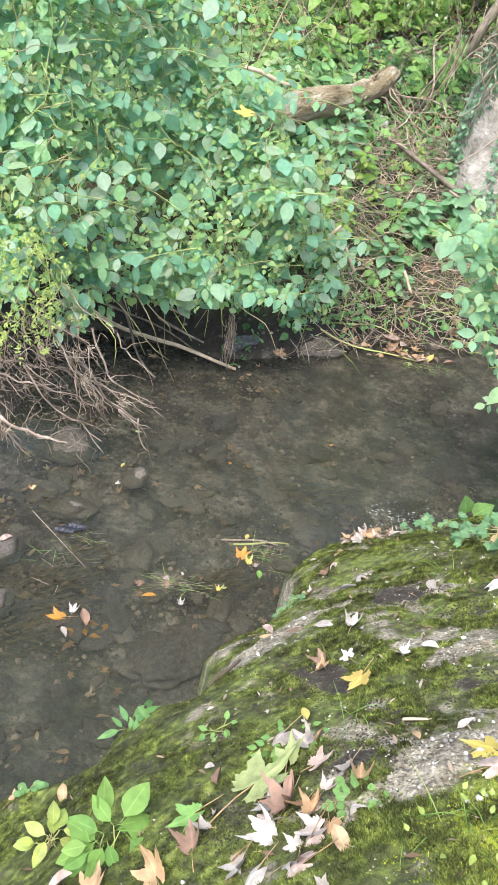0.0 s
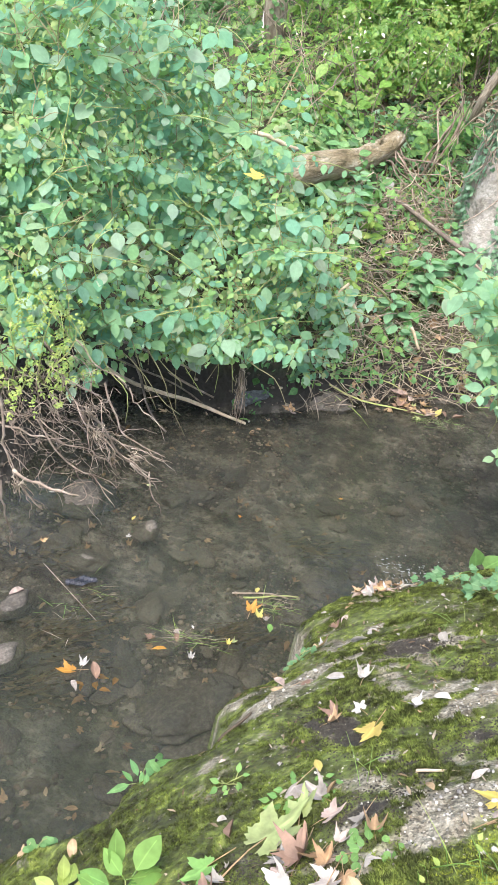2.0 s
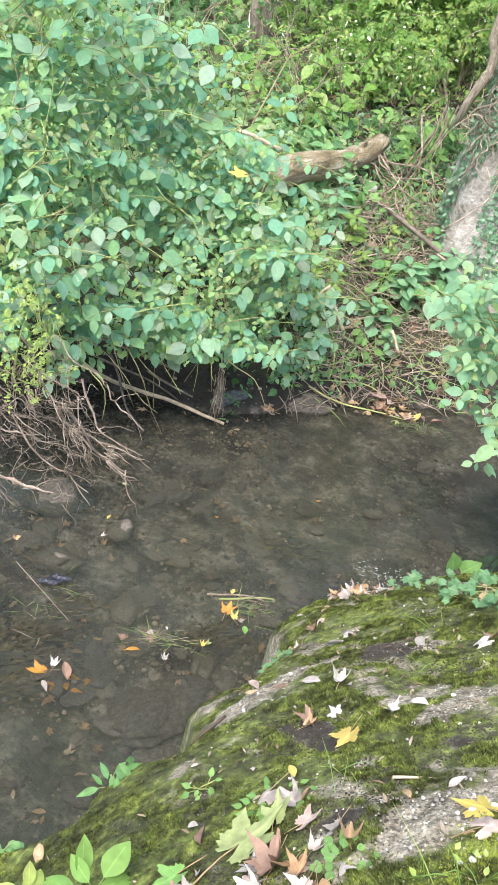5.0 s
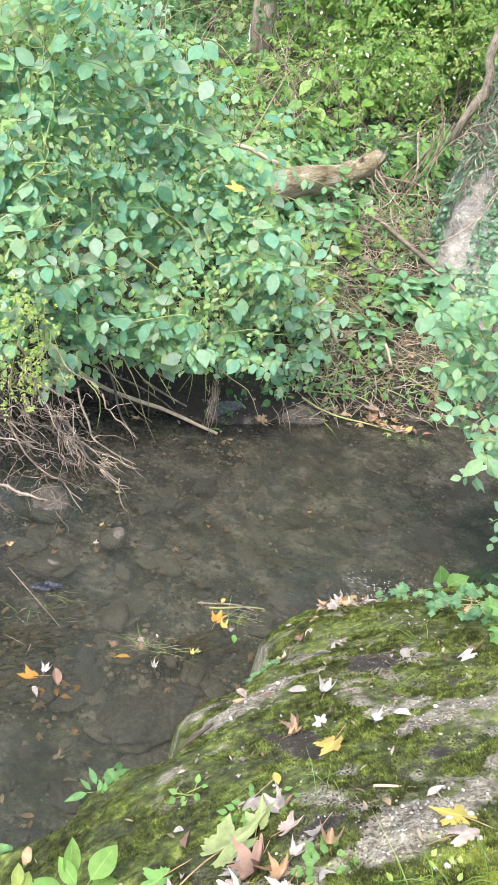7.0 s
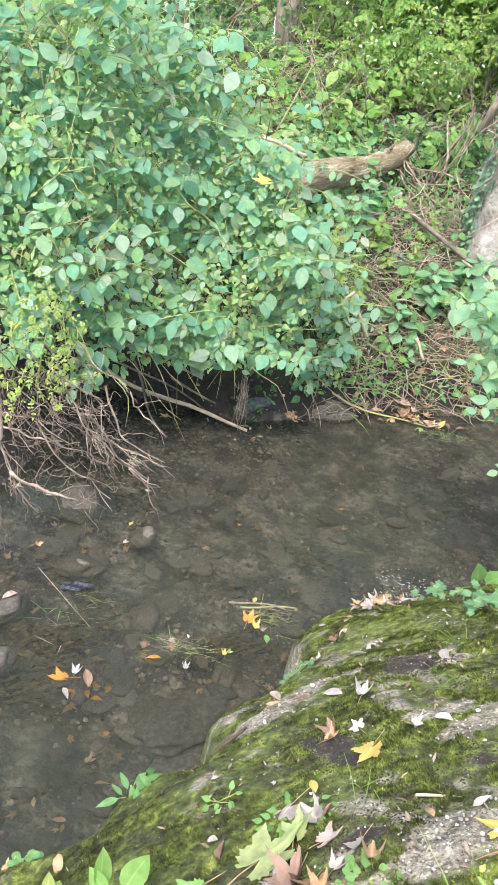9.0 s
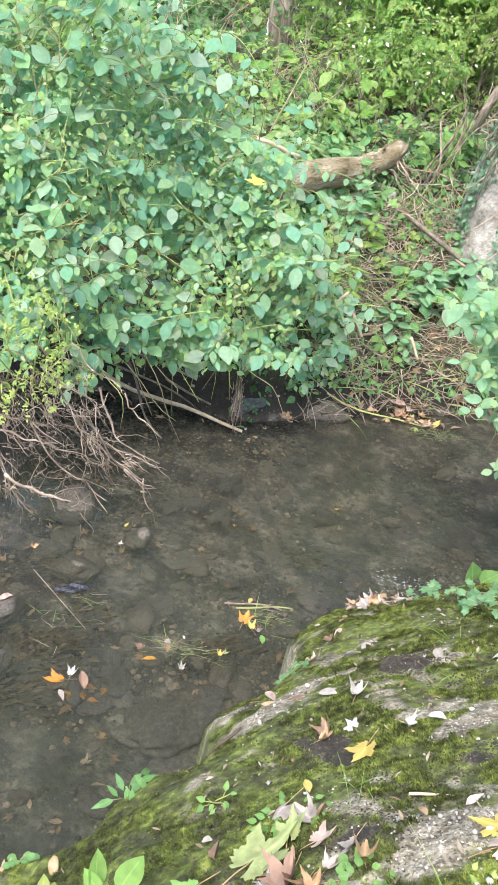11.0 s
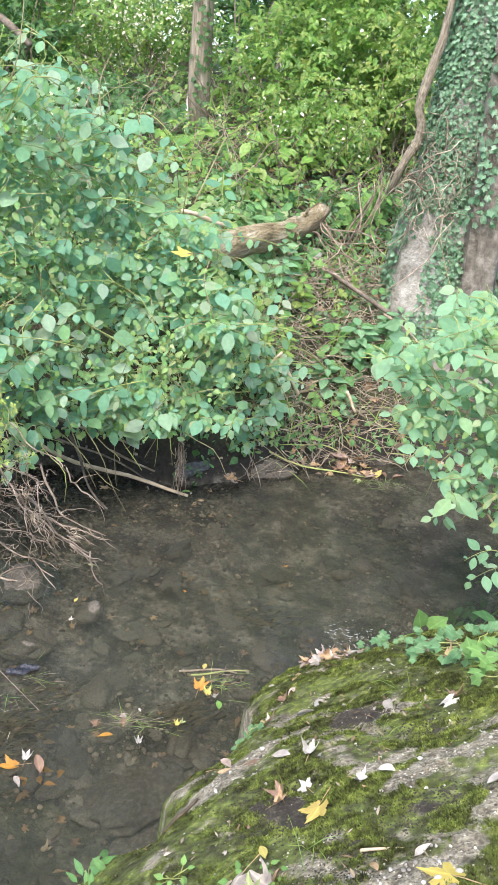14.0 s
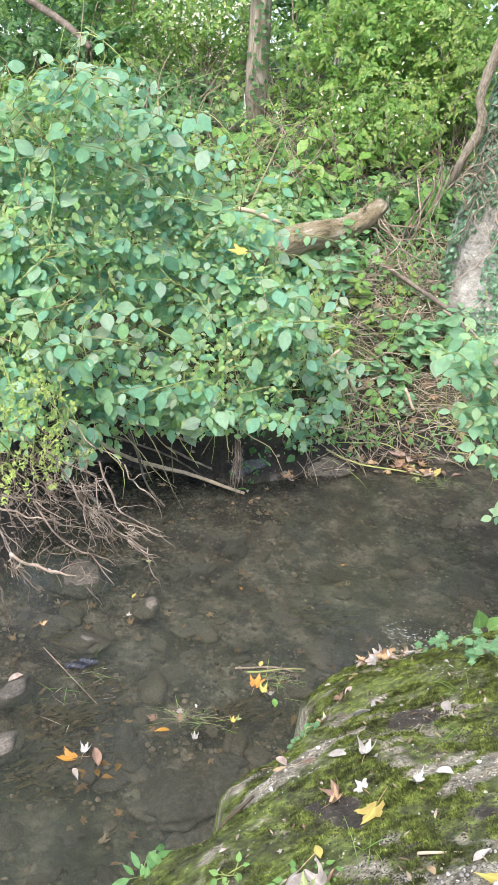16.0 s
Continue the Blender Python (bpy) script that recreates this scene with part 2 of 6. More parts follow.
    nt.links.new(fr.outputs[0], ramp.inputs["Fac"])
    tc = nt.nodes.new("ShaderNodeTexCoord")
    n1 = nt.nodes.new("ShaderNodeTexNoise")
    n1.inputs["Scale"].default_value, n1.inputs["Detail"].default_value = 40, 4
    nt.links.new(geo.outputs["Position"], n1.inputs["Vector"])
    rng = nt.nodes.new("ShaderNodeMapRange")
    rng.inputs["From Min"].default_value, rng.inputs["From Max"].default_value = 0.3, 0.7
    rng.inputs["To Min"].default_value, rng.inputs["To Max"].default_value = 1 - blotch, 1 + blotch
    nt.links.new(n1.outputs["Fac"], rng.inputs["Value"])
    sep = nt.nodes.new("ShaderNodeSeparateXYZ")
    nt.links.new(tc.outputs["UV"], sep.inputs[0])
    off, ab, mr = nt.nodes.new("ShaderNodeMath"), nt.nodes.new("ShaderNodeMath"), nt.nodes.new("ShaderNodeMapRange")
    off.operation, ab.operation = "SUBTRACT", "ABSOLUTE"
    off.inputs[1].default_value = 0.5
    nt.links.new(sep.outputs["X"], off.inputs[0])
    nt.links.new(off.outputs[0], ab.inputs[0])
    mr.inputs["From Min"].default_value, mr.inputs["From Max"].default_value = 0.0, 0.05
    mr.inputs["To Min"].default_value, mr.inputs["To Max"].default_value = rib, 1.0
    nt.links.new(ab.outputs[0], mr.inputs["Value"])
    mul = nt.nodes.new("ShaderNodeMath")
    mul.operation = "MULTIPLY"
    nt.links.new(rng.outputs[0], mul.inputs[0])
    nt.links.new(mr.outputs[0], mul.inputs[1])
    hsv = nt.nodes.new("ShaderNodeHueSaturation")
    nt.links.new(ramp.outputs["Color"], hsv.inputs["Color"])
    nt.links.new(mul.outputs[0], hsv.inputs["Value"])
    nt.links.new(hsv.outputs["Color"], b.inputs["Base Color"])
    b.inputs["Roughness"].default_value = rough
    b.inputs["Specular IOR Level"].default_value = spec
    if vein:
        lean, wav, cmb = nt.nodes.new("ShaderNodeMath"), nt.nodes.new("ShaderNodeTexWave"), nt.nodes.new("ShaderNodeCombineXYZ")
        lean.operation = "SUBTRACT"
        nt.links.new(sep.outputs["Y"], lean.inputs[0])
        nt.links.new(ab.outputs[0], lean.inputs[1])
        nt.links.new(lean.outputs[0], cmb.inputs["X"])
        wav.inputs["Scale"].default_value = 2.2
        nt.links.new(cmb.outputs[0], wav.inputs["Vector"])
        bp = nt.nodes.new("ShaderNodeBump")
        bp.inputs["Strength"].default_value, bp.inputs["Distance"].default_value = 0.04, 0.002
        nt.links.new(wav.outputs["Fac"], bp.inputs["Height"])
        nt.links.new(bp.outputs["Normal"], b.inputs["Normal"])
    if glow:
        tr, mix = nt.nodes.new("ShaderNodeBsdfTranslucent"), nt.nodes.new("ShaderNodeMixShader")
        nt.links.new(hsv.outputs["Color"], tr.inputs["Color"])
        mix.inputs[0].default_value = glow
        nt.links.new(b.outputs[0], mix.inputs[1])
        nt.links.new(tr.outputs[0], mix.inputs[2])
        nt.links.new(mix.outputs[0], nt.nodes["Material Output"].inputs["Surface"])
    return m


BUSH_LEAF = leaf_material("bush_leaf", [(0.2, 0.43, 0.26), (0.26, 0.49, 0.33), (0.18, 0.39, 0.25), (0.31, 0.51, 0.25), (0.22, 0.46, 0.31), (0.33, 0.51, 0.33), (0.4, 0.53, 0.4), (0.25, 0.47, 0.22), (0.42, 0.5, 0.36)], 0.65, 0.52, 0.1, 1.08, spec=0.17)
SIDE_LEAF = leaf_material("light_bush_leaf", [(0.25, 0.46, 0.27), (0.31, 0.52, 0.32), (0.23, 0.43, 0.25), (0.35, 0.52, 0.26), (0.39, 0.55, 0.37)], 0.65, 0.5, 0.1, 1.1, spec=0.17)
BUSH_YOUNG = leaf_material("young_bush_leaf", [(0.25, 0.45, 0.17), (0.33, 0.5, 0.17), (0.21, 0.42, 0.2), (0.41, 0.5, 0.2), (0.28, 0.47, 0.24), (0.46, 0.5, 0.27)], 0.6, 0.5, 0.1, 1.1, spec=0.3)
CUSHION = leaf_material("cushion_moss", [(0.34, 0.4, 0.05), (0.27, 0.34, 0.045), (0.43, 0.46, 0.08), (0.2, 0.27, 0.04)], 0.8, 0.3, 0.3, vein=False, spec=0.15)
YOUNG_LEAF = leaf_material("young_leaf", [(0.25, 0.4, 0.08), (0.2, 0.36, 0.09), (0.36, 0.44, 0.12), (0.16, 0.32, 0.08)], 0.5, 0.4, 0.15)
WOOD_LEAF = leaf_material("understorey_leaf", [(0.14, 0.3, 0.06), (0.2, 0.38, 0.075), (0.27, 0.43, 0.1), (0.11, 0.25, 0.07), (0.36, 0.44, 0.12), (0.16, 0.34, 0.1)], 0.45, 0.45, vein=False)
# darker greens for shaded plants: the shade is put into the leaf colour
DARK_LEAF = leaf_material("shade_coloured_leaf", [(0.05, 0.14, 0.045), (0.07, 0.18, 0.05), (0.1, 0.2, 0.06), (0.04, 0.11, 0.04)], 0.5, 0.3, vein=False)
FAR_LEAF = leaf_material("far_leaf", [(0.17, 0.34, 0.08), (0.26, 0.44, 0.12), (0.12, 0.26, 0.08), (0.38, 0.52, 0.2)], 0.5, 0.5, vein=False)
IVY_LEAF = leaf_material("ivy_leaf", [(0.1, 0.22, 0.11), (0.15, 0.28, 0.16), (0.22, 0.35, 0.22), (0.11, 0.24, 0.12), (0.26, 0.38, 0.26)], 0.5, 0.25, vein=False)
# pale colours paint dots of sunlit leaf as well as blossoms
PALE_DOT = leaf_material("bloom_and_sun_dot", [(0.75, 0.76, 0.64), (0.62, 0.62, 0.42), (0.8, 0.8, 0.72), (0.66, 0.58, 0.42)], 0.6, 0.3, vein=False)
OLD_STEM = material("old_stem", [(0.2, 0.19, 0.09), (0.3, 0.27, 0.14), (0.34, 0.27, 0.16)], 0.08, 0.7, 0.2, 0.005, vary=0.2)
STRAW = material("straw", [(0.14, 0.11, 0.08), (0.29, 0.235, 0.175), (0.47, 0.41, 0.325)], 0.05, 0.8, 0.3, 0.004, vary=0.5)
ROOT = material("root_bark", [(0.11, 0.082, 0.06), (0.25, 0.195, 0.15), (0.44, 0.37, 0.3)], 0.06, 0.8, 0.5, 0.006, vary=0.5)
STEM = material("green_stem", [(0.2, 0.27, 0.07), (0.32, 0.37, 0.12), (0.36, 0.3, 0.16)], 0.08, 0.6, 0.2, 0.005, vary=0.3)
BARK = material("grey_bark", [(0.1, 0.085, 0.06), (0.25, 0.21, 0.155), (0.4, 0.36, 0.28)], 0.35, 0.9, 0.45, 0.08, detail=9, vary=0.1, stretch=(6, 9, 1))
PALE_BARK = material("bare_pale_bark", [(0.15, 0.138, 0.112), (0.32, 0.3, 0.262), (0.52, 0.5, 0.455)], 0.13, 0.9, 0.8, 0.025, detail=9)
DEAD_BARK = material("decayed_grey_bark", [(0.07, 0.06, 0.046), (0.17, 0.15, 0.12), (0.33, 0.305, 0.262)], 0.09, 0.9, 0.6, 0.02, detail=9)
LOG_WOOD = material("weathered_log_wood", [(0.04, 0.03, 0.016), (0.14, 0.11, 0.055), (0.3, 0.235, 0.135), (0.37, 0.305, 0.195), (0.52, 0.45, 0.34), (0.72, 0.66, 0.56)], 0.45, 0.9, 0.9, 0.05, detail=12, stretch=(2.2, 2.6, 1))
SOIL = material("leaf_litter_soil", [(0.045, 0.035, 0.022), (0.1, 0.075, 0.05), (0.16, 0.125, 0.085)], 0.12, 0.95, 0.9, 0.02)
STONE = material("wet_stone", [(0.045, 0.038, 0.03), (0.11, 0.095, 0.075), (0.21, 0.185, 0.15)], 0.1, 0.6, 0.2, 0.03, detail=10, vary=0.4)
GRAVEL = material("mixed_gravel", [(0.055, 0.043, 0.033), (0.145, 0.115, 0.087), (0.29, 0.235, 0.185)], 0.05, 0.7, 0.2, 0.01, vary=0.75)
HUMUS = material("dark_humus", [(0.018, 0.016, 0.012), (0.045, 0.039, 0.03), (0.085, 0.074, 0.056)], 0.03, 0.95, 0.6, 0.005, vary=0.4)
GRIT = material("rock_grit", [(0.12, 0.108, 0.085), (0.28, 0.262, 0.215), (0.5, 0.48, 0.42)], 0.03, 0.85, 0.3, 0.003, vary=0.7)
PEBBLE = material("pale_pebble", [(0.24, 0.22, 0.19), (0.4, 0.38, 0.34), (0.54, 0.52, 0.48)], 0.02, 0.8, 0.3, 0.003, vary=0.45)

# ---------------------------------------------------------------- ground and rock form
EDGE = np.array([(-60, 0.2), (-8, 0.8), (-3, 1.0), (-1.2, 1.32), (-0.6, 1.5), (-0.47, 1.48), (-0.34, 1.42), (-0.25, 1.46), (-0.22, 1.58), (-0.13, 1.63), (-0.03, 1.6), (0.0, 1.7), (-0.045, 1.86), (-0.01, 1.93), (0.06, 1.98),
                 (0.16, 2.07), (0.2, 2.2), (0.2, 2.5), (0.29, 2.77), (0.47, 2.83), (0.68, 2.75), (0.95, 2.8), (1.2, 3.3), (1.5, 4.1), (2.6, 4.55), (8, 5.0), (60, 6)])


def near_edge(x, y):
    """Distance from the near bank's edge: above 0 on the bank, below 0 over the water."""
    x, y = np.asarray(x, float), np.asarray(y, float)
    best = np.full(x.shape, 1e9)
    for a, b in zip(EDGE[:-1], EDGE[1:]):
        d = b - a
        k = np.clip(((x - a[0]) * d[0] + (y - a[1]) * d[1]) / (d @ d), 0, 1)
        best = np.minimum(best, np.hypot(x - a[0] - k * d[0], y - a[1] - k * d[1]))
    inside = np.zeros(x.shape, bool)
    ring = np.concatenate([EDGE, [(60, -900), (-60, -900)]])
    for a, b in zip(ring, np.roll(ring, -1, 0)):
        cross = ((a[1] > y) != (b[1] > y)) & (x < (b[0] - a[0]) * (y - a[1]) / (b[1] - a[1] + 1e-12) + a[0])
        inside ^= cross
    return np.where(inside, best, -best)


def slope(x, y):
    """The smooth tilted top of the rock."""
    u = np.clip(x, -0.6, 1.0)
    w = np.clip(y, -0.2, 3.4)
    return 1.109 + 0.718 * u - 0.335 * w - 0.269 * u * u + 0.026 * u * w - 0.039 * w * w


def rock_z(x, y, fine=True):
    d = near_edge(x, y) + 0.016 * vnoise(x, y, 0.13, 3) + 0.012 * vnoise(x, y, 0.05, 4)
    z = slope(x, y)
    if fine:
        k = (0.86 * y - 0.52 * x + 0.07 * vnoise(x, y, 0.35, 5)) / 0.21
        saw = k - np.floor(k)
        step = np.where(saw < 0.8, saw / 0.8, (1 - saw) / 0.2)
        z = z + 0.009 * (step - 0.5) * (0.6 + 0.5 * vnoise(x, y, 0.5, 6))
        z = z + 0.022 * vnoise(x, y, 0.28, 7) + 0.010 * vnoise(x, y, 0.09, 8) + 0.006 * vnoise(x, y, 0.03, 9) + 0.003 * vnoise(x, y, 0.012, 10)
    lip = np.clip(1 - d / 0.06, 0, 1)
    return np.where(d > 0, z - 0.035 * lip**2, np.maximum(z - 0.035 + 15 * d, -0.34))


def shore(x):
    """Where the far bank meets the water."""
    return 4.72 + 0.62 * sstep(-0.35, 0.9, x) + 0.1 * vnoise(x, 0 * x, 0.7, 2) + 0.035 * vnoise(x, 0 * x, 0.2, 3)


BANK_S = [-2, -0.9, -0.3, 0, 0.06, 0.35, 0.75, 1.3, 2.2, 4, 9, 20, 60, 300]
BANK_R = [-0.3, -0.26, -0.15, -0.02, 0.14, 0.5, 0.95, 1.3, 1.62, 1.95, 2.4, 3.2, 5, 8]
BANK_L = [-0.3, -0.22, -0.14, -0.02, 0.3, 0.85, 1.15, 1.36, 1.64, 1.95, 2.4, 3.2, 5, 8]


def ground_z(x, y, fine=True):
    x, y = np.asarray(x, float), np.asarray(y, float)
    s = y - shore(x)
    k = sstep(0.5, -0.1, x)
    far = np.interp(s, BANK_S, BANK_R) * (1 - k) + np.interp(s, BANK_S, BANK_L) * k
    mound = -0.3 + 1.05 * np.exp(-(((x + 1.75) / 0.5) ** 2) - ((y - 3.7) / 0.75) ** 2)
    bed = -0.17 - 0.13 * sstep(0.0, 0.7, x) * sstep(2.9, 3.5, y) + 0.07 * sstep(-0.3, -0.9, x) * sstep(2.1, 2.6, y) - 0.1 * sstep(2.4, 1.95, y) + 0.035 * vnoise(x, y, 0.4, 1) + 0.015 * vnoise(x, y, 0.12, 2)
    far = np.where(s < 0, np.maximum(np.minimum(far + 0.12, -0.02), bed), far)
    z = np.maximum(far, mound)
    if fine:
        z = z + np.where(s > 0.1, 0.05 * fbm(x, y, 0.5, 4, 4) + 0.25 * vnoise(x, y, 6, 7) * sstep(2.5, 9, s), 0.008 * vnoise(x, y, 0.05, 5))
    near = np.where(near_edge(x, y) > 0.1, slope(x, y) - 0.1, -0.5)
    return np.maximum(z, near)


def ground_normal(x, y, e=0.04):
    gx = (ground_z(x + e, y, False) - ground_z(x - e, y, False)) / (2 * e)
    gy = (ground_z(x, y + e, False) - ground_z(x, y - e, False)) / (2 * e)
    return unit(np.stack([-gx, -gy, np.ones_like(gx)], -1))


def sheet(xs, ys, fn):
    gx, gy = np.meshgrid(xs, ys)
    z = fn(gx, gy)
    nx, ny = len(xs), len(ys)
    i, j = np.meshgrid(np.arange(nx - 1), np.arange(ny - 1))
    a = (j * nx + i).ravel()
    f = np.stack([a, a + 1, a + nx + 1, a + nx], 1)
    return Shape(np.stack([gx, gy, z], -1).reshape(-1, 3), f.tolist(), np.stack([gx, gy], -1).reshape(-1, 2))


far_steps = 3.2 + np.cumsum(0.15 * 1.22 ** np.arange(32))
xs = np.concatenate([-far_steps[::-1], np.linspace(-3.2, 3.2, 214), far_steps])
back_steps = -0.3 - np.cumsum(0.15 * 1.22 ** np.arange(32))
ys = np.concatenate([back_steps[::-1], np.linspace(-0.3, 10, 300), 6.8 + far_steps])


def ground_material():
    m = material("stream_ground", [(0.045, 0.035, 0.022), (0.1, 0.075, 0.05), (0.06, 0.085, 0.03), (0.15, 0.115, 0.08)], 0.15, 0.95, 0.9, 0.02)
    nt = m.node_tree
    b = nt.nodes["Principled BSDF"]
    soil = b.inputs["Base Color"].links[0].from_socket
    geo, sep, rng = nt.nodes.new("ShaderNodeNewGeometry"), nt.nodes.new("ShaderNodeSeparateXYZ"), nt.nodes.new("ShaderNodeMapRange")
    nt.links.new(geo.outputs["Position"], sep.inputs[0])
    nt.links.new(sep.outputs["Z"], rng.inputs["Value"])
    rng.inputs["From Min"].default_value, rng.inputs["From Max"].default_value = 0.06, -0.02
    n = nt.nodes.new("ShaderNodeTexNoise")
    n.inputs["Scale"].default_value, n.inputs["Detail"].default_value, n.inputs["Roughness"].default_value = 5.5, 10, 0.74
    nt.links.new(geo.outputs["Position"], n.inputs["Vector"])
    ramp = nt.nodes.new("ShaderNodeValToRGB")
    el = ramp.color_ramp.elements
    el[0].position, el[0].color = 0.36, (0.014, 0.011, 0.008, 1)
    el[1].position, el[1].color = 0.64, (0.25, 0.22, 0.18, 1)
    e = el.new(0.5)
    e.color = (0.078, 0.067, 0.052, 1)
    nt.links.new(n.outputs["Fac"], ramp.inputs["Fac"])
    cells, fleck, gravelly = nt.nodes.new("ShaderNodeTexVoronoi"), nt.nodes.new("ShaderNodeMapRange"), nt.nodes.new("ShaderNodeHueSaturation")
    cells.inputs["Scale"].default_value = 46
    nt.links.new(geo.outputs["Position"], cells.inputs["Vector"])
    one = nt.nodes.new("ShaderNodeSeparateColor")
    nt.links.new(cells.outputs["Color"], one.inputs[0])
    fleck.inputs["To Min"].default_value, fleck.inputs["To Max"].default_value = 0.65, 1.45
    nt.links.new(one.outputs[0], fleck.inputs["Value"])
    nt.links.new(ramp.outputs["Color"], gravelly.inputs["Color"])
    nt.links.new(fleck.outputs[0], gravelly.inputs["Value"])
    # dark green look of deep water put into the bed colour, by depth
    deep, depth_tone = nt.nodes.new("ShaderNodeMapRange"), nt.nodes.new("ShaderNodeMix")
    deep.inputs["From Min"].default_value, deep.inputs["From Max"].default_value = -0.13, -0.25
    deep.inputs["To Max"].default_value = 0.75
    nt.links.new(sep.outputs["Z"], deep.inputs["Value"])
    depth_tone.data_type = "RGBA"
    depth_tone.inputs["B"].default_value = (0.08, 0.104, 0.068, 1)
    nt.links.new(deep.outputs[0], depth_tone.inputs["Factor"])
    nt.links.new(gravelly.outputs["Color"], depth_tone.inputs["A"])
    mix = nt.nodes.new("ShaderNodeMix")
    mix.data_type = "RGBA"
    nt.links.new(rng.outputs[0], mix.inputs["Factor"])
    nt.links.new(soil, mix.inputs["A"])
    nt.links.new(depth_tone.outputs["Result"], mix.inputs["B"])
    # shade under the overhanging bush put into the low bank's wet soil colour
    wet, shaded_mud = nt.nodes.new("ShaderNodeMapRange"), nt.nodes.new("ShaderNodeMix")
    wet.inputs["From Min"].default_value, wet.inputs["From Max"].default_value = 0.4, 0.2
    nt.links.new(sep.outputs["Z"], wet.inputs["Value"])
    shaded_mud.data_type = "RGBA"
    shaded_mud.inputs["B"].default_value = (0.034, 0.03, 0.024, 1)
    nt.links.new(wet.outputs[0], shaded_mud.inputs["Factor"])
    nt.links.new(soil, shaded_mud.inputs["A"])
    nt.links.new(shaded_mud.outputs["Result"], mix.inputs["A"])
    nt.links.new(mix.outputs["Result"], b.inputs["Base Color"])
    return m


ground = part("ground", sheet(xs, ys, ground_z), ground_material())
tagged(ground, "brown soil banks and silty stream bed", "ground", kind="structure")


def water_material():
    m = bpy.data.materials.new("stream_water")
    m.use_nodes = True
    nt = m.node_tree
    nt.nodes.remove(nt.nodes["Principled BSDF"])
    clear, silt, gloss = nt.nodes.new("ShaderNodeBsdfTransparent"), nt.nodes.new("ShaderNodeBsdfDiffuse"), nt.nodes.new("ShaderNodeBsdfGlossy")
    clear.inputs["Color"].default_value = (0.81, 0.828, 0.77, 1)
    silt.inputs["Color"].default_value = (0.073, 0.078, 0.068, 1)
    gloss.inputs["Roughness"].default_value = 0.09
    geo = nt.nodes.new("ShaderNodeNewGeometry")
    n = nt.nodes.new("ShaderNodeTexNoise")
    n.inputs["Scale"].default_value, n.inputs["Detail"].default_value = 9, 3
    mp = nt.nodes.new("ShaderNodeMapping")
    mp.inputs["Scale"].default_value = (0.55, 1.3, 1)
    nt.links.new(geo.outputs["Position"], mp.inputs["Vector"])
    nt.links.new(mp.outputs[0], n.inputs["Vector"])
    bp = nt.nodes.new("ShaderNodeBump")
    bp.inputs["Strength"].default_value, bp.inputs["Distance"].default_value = 0.16, 0.02
    nt.links.new(n.outputs["Fac"], bp.inputs["Height"])
    nt.links.new(bp.outputs["Normal"], gloss.inputs["Normal"])
    cloud = nt.nodes.new("ShaderNodeTexNoise")
    cloud.inputs["Scale"].default_value, cloud.inputs["Detail"].default_value, cloud.inputs["Roughness"].default_value = 3.4, 9, 0.7
    nt.links.new(geo.outputs["Position"], cloud.inputs["Vector"])
    rng = nt.nodes.new("ShaderNodeMapRange")
    rng.inputs["From Min"].default_value, rng.inputs["From Max"].default_value = 0.35, 0.7
    rng.inputs["To Min"].default_value, rng.inputs["To Max"].default_value = 0.14, 0.47
    nt.links.new(cloud.outputs["Fac"], rng.inputs["Value"])
    m1, m2, fr = nt.nodes.new("ShaderNodeMixShader"), nt.nodes.new("ShaderNodeMixShader"), nt.nodes.new("ShaderNodeFresnel")
    fr.inputs["IOR"].default_value = 1.33
    nt.links.new(rng.outputs[0], m1.inputs[0])
    nt.links.new(clear.outputs[0], m1.inputs[1])
    nt.links.new(silt.outputs[0], m1.inputs[2])
    nt.links.new(fr.outputs[0], m2.inputs[0])
    nt.links.new(m1.outputs[0], m2.inputs[1])
    nt.links.new(gloss.outputs[0], m2.inputs[2])
    nt.links.new(m2.outputs[0], nt.nodes["Material Output"].inputs["Surface"])
    return m


water = part("water", sheet(np.linspace(-40, 40, 41), np.linspace(-6, 9, 16), lambda x, y: 0 * x), water_material())
tagged(water, "shallow murky brown stream water, nearly still", "water", kind="structure")

# ---------------------------------------------------------------- mossy rock
BARE = [(0.4, 1.03, 0.075), (0.09, 1.72, 0.09), (0.18, 1.83, 0.07), (0.26, 1.9, 0.05), (0.42, 1.53, 0.045), (0.49, 1.56, 0.04), (0.485, 1.44, 0.05), (0.56, 1.5, 0.045), (0.54, 1.885, 0.05), (0.47, 1.09, 0.04), (0.37, 1.06, 0.04),
        (0.317, 1.28, 0.035), (0.62, 1.25, 0.055), (0.7, 1.55, 0.06), (-0.28, 1.66, 0.04), (0.3, 2.1, 0.04), (0.0, 1.84, 0.05), (0.4, 2.2, 0.03)]


HUMUS_SPOTS = [(0.24, 1.48, 0.045), (0.225, 1.54, 0.035), (0.27, 1.4, 0.035), (0.44, 1.9, 0.045), (0.49, 1.88, 0.04), (0.46, 1.95, 0.035), (0.27, 1.1, 0.04), (0.5, 1.3, 0.03), (0.36, 1.22, 0.025), (0.6, 1.7, 0.03)]


def humus_cover(x, y):
    """Dark humus lying in the rock's hollows, 0 to 1."""
    k = 0 * x
    for bx, by, r in HUMUS_SPOTS:
        k = k + np.exp(-(((x - bx) / (1.2 * r)) ** 2) - ((y - by) / r) ** 2)
    return sstep(0.3, 0.75, k + 0.3 * fbm(x, y, 0.04, 3, 7))


def bareness(x, y):
    """Worn patches, drawn out along the rock's ridges."""
    k = 0 * x
    for bx, by, r in BARE:
        u, w = 0.8 * (x - bx) + 0.6 * (y - by), -0.6 * (x - bx) + 0.8 * (y - by)
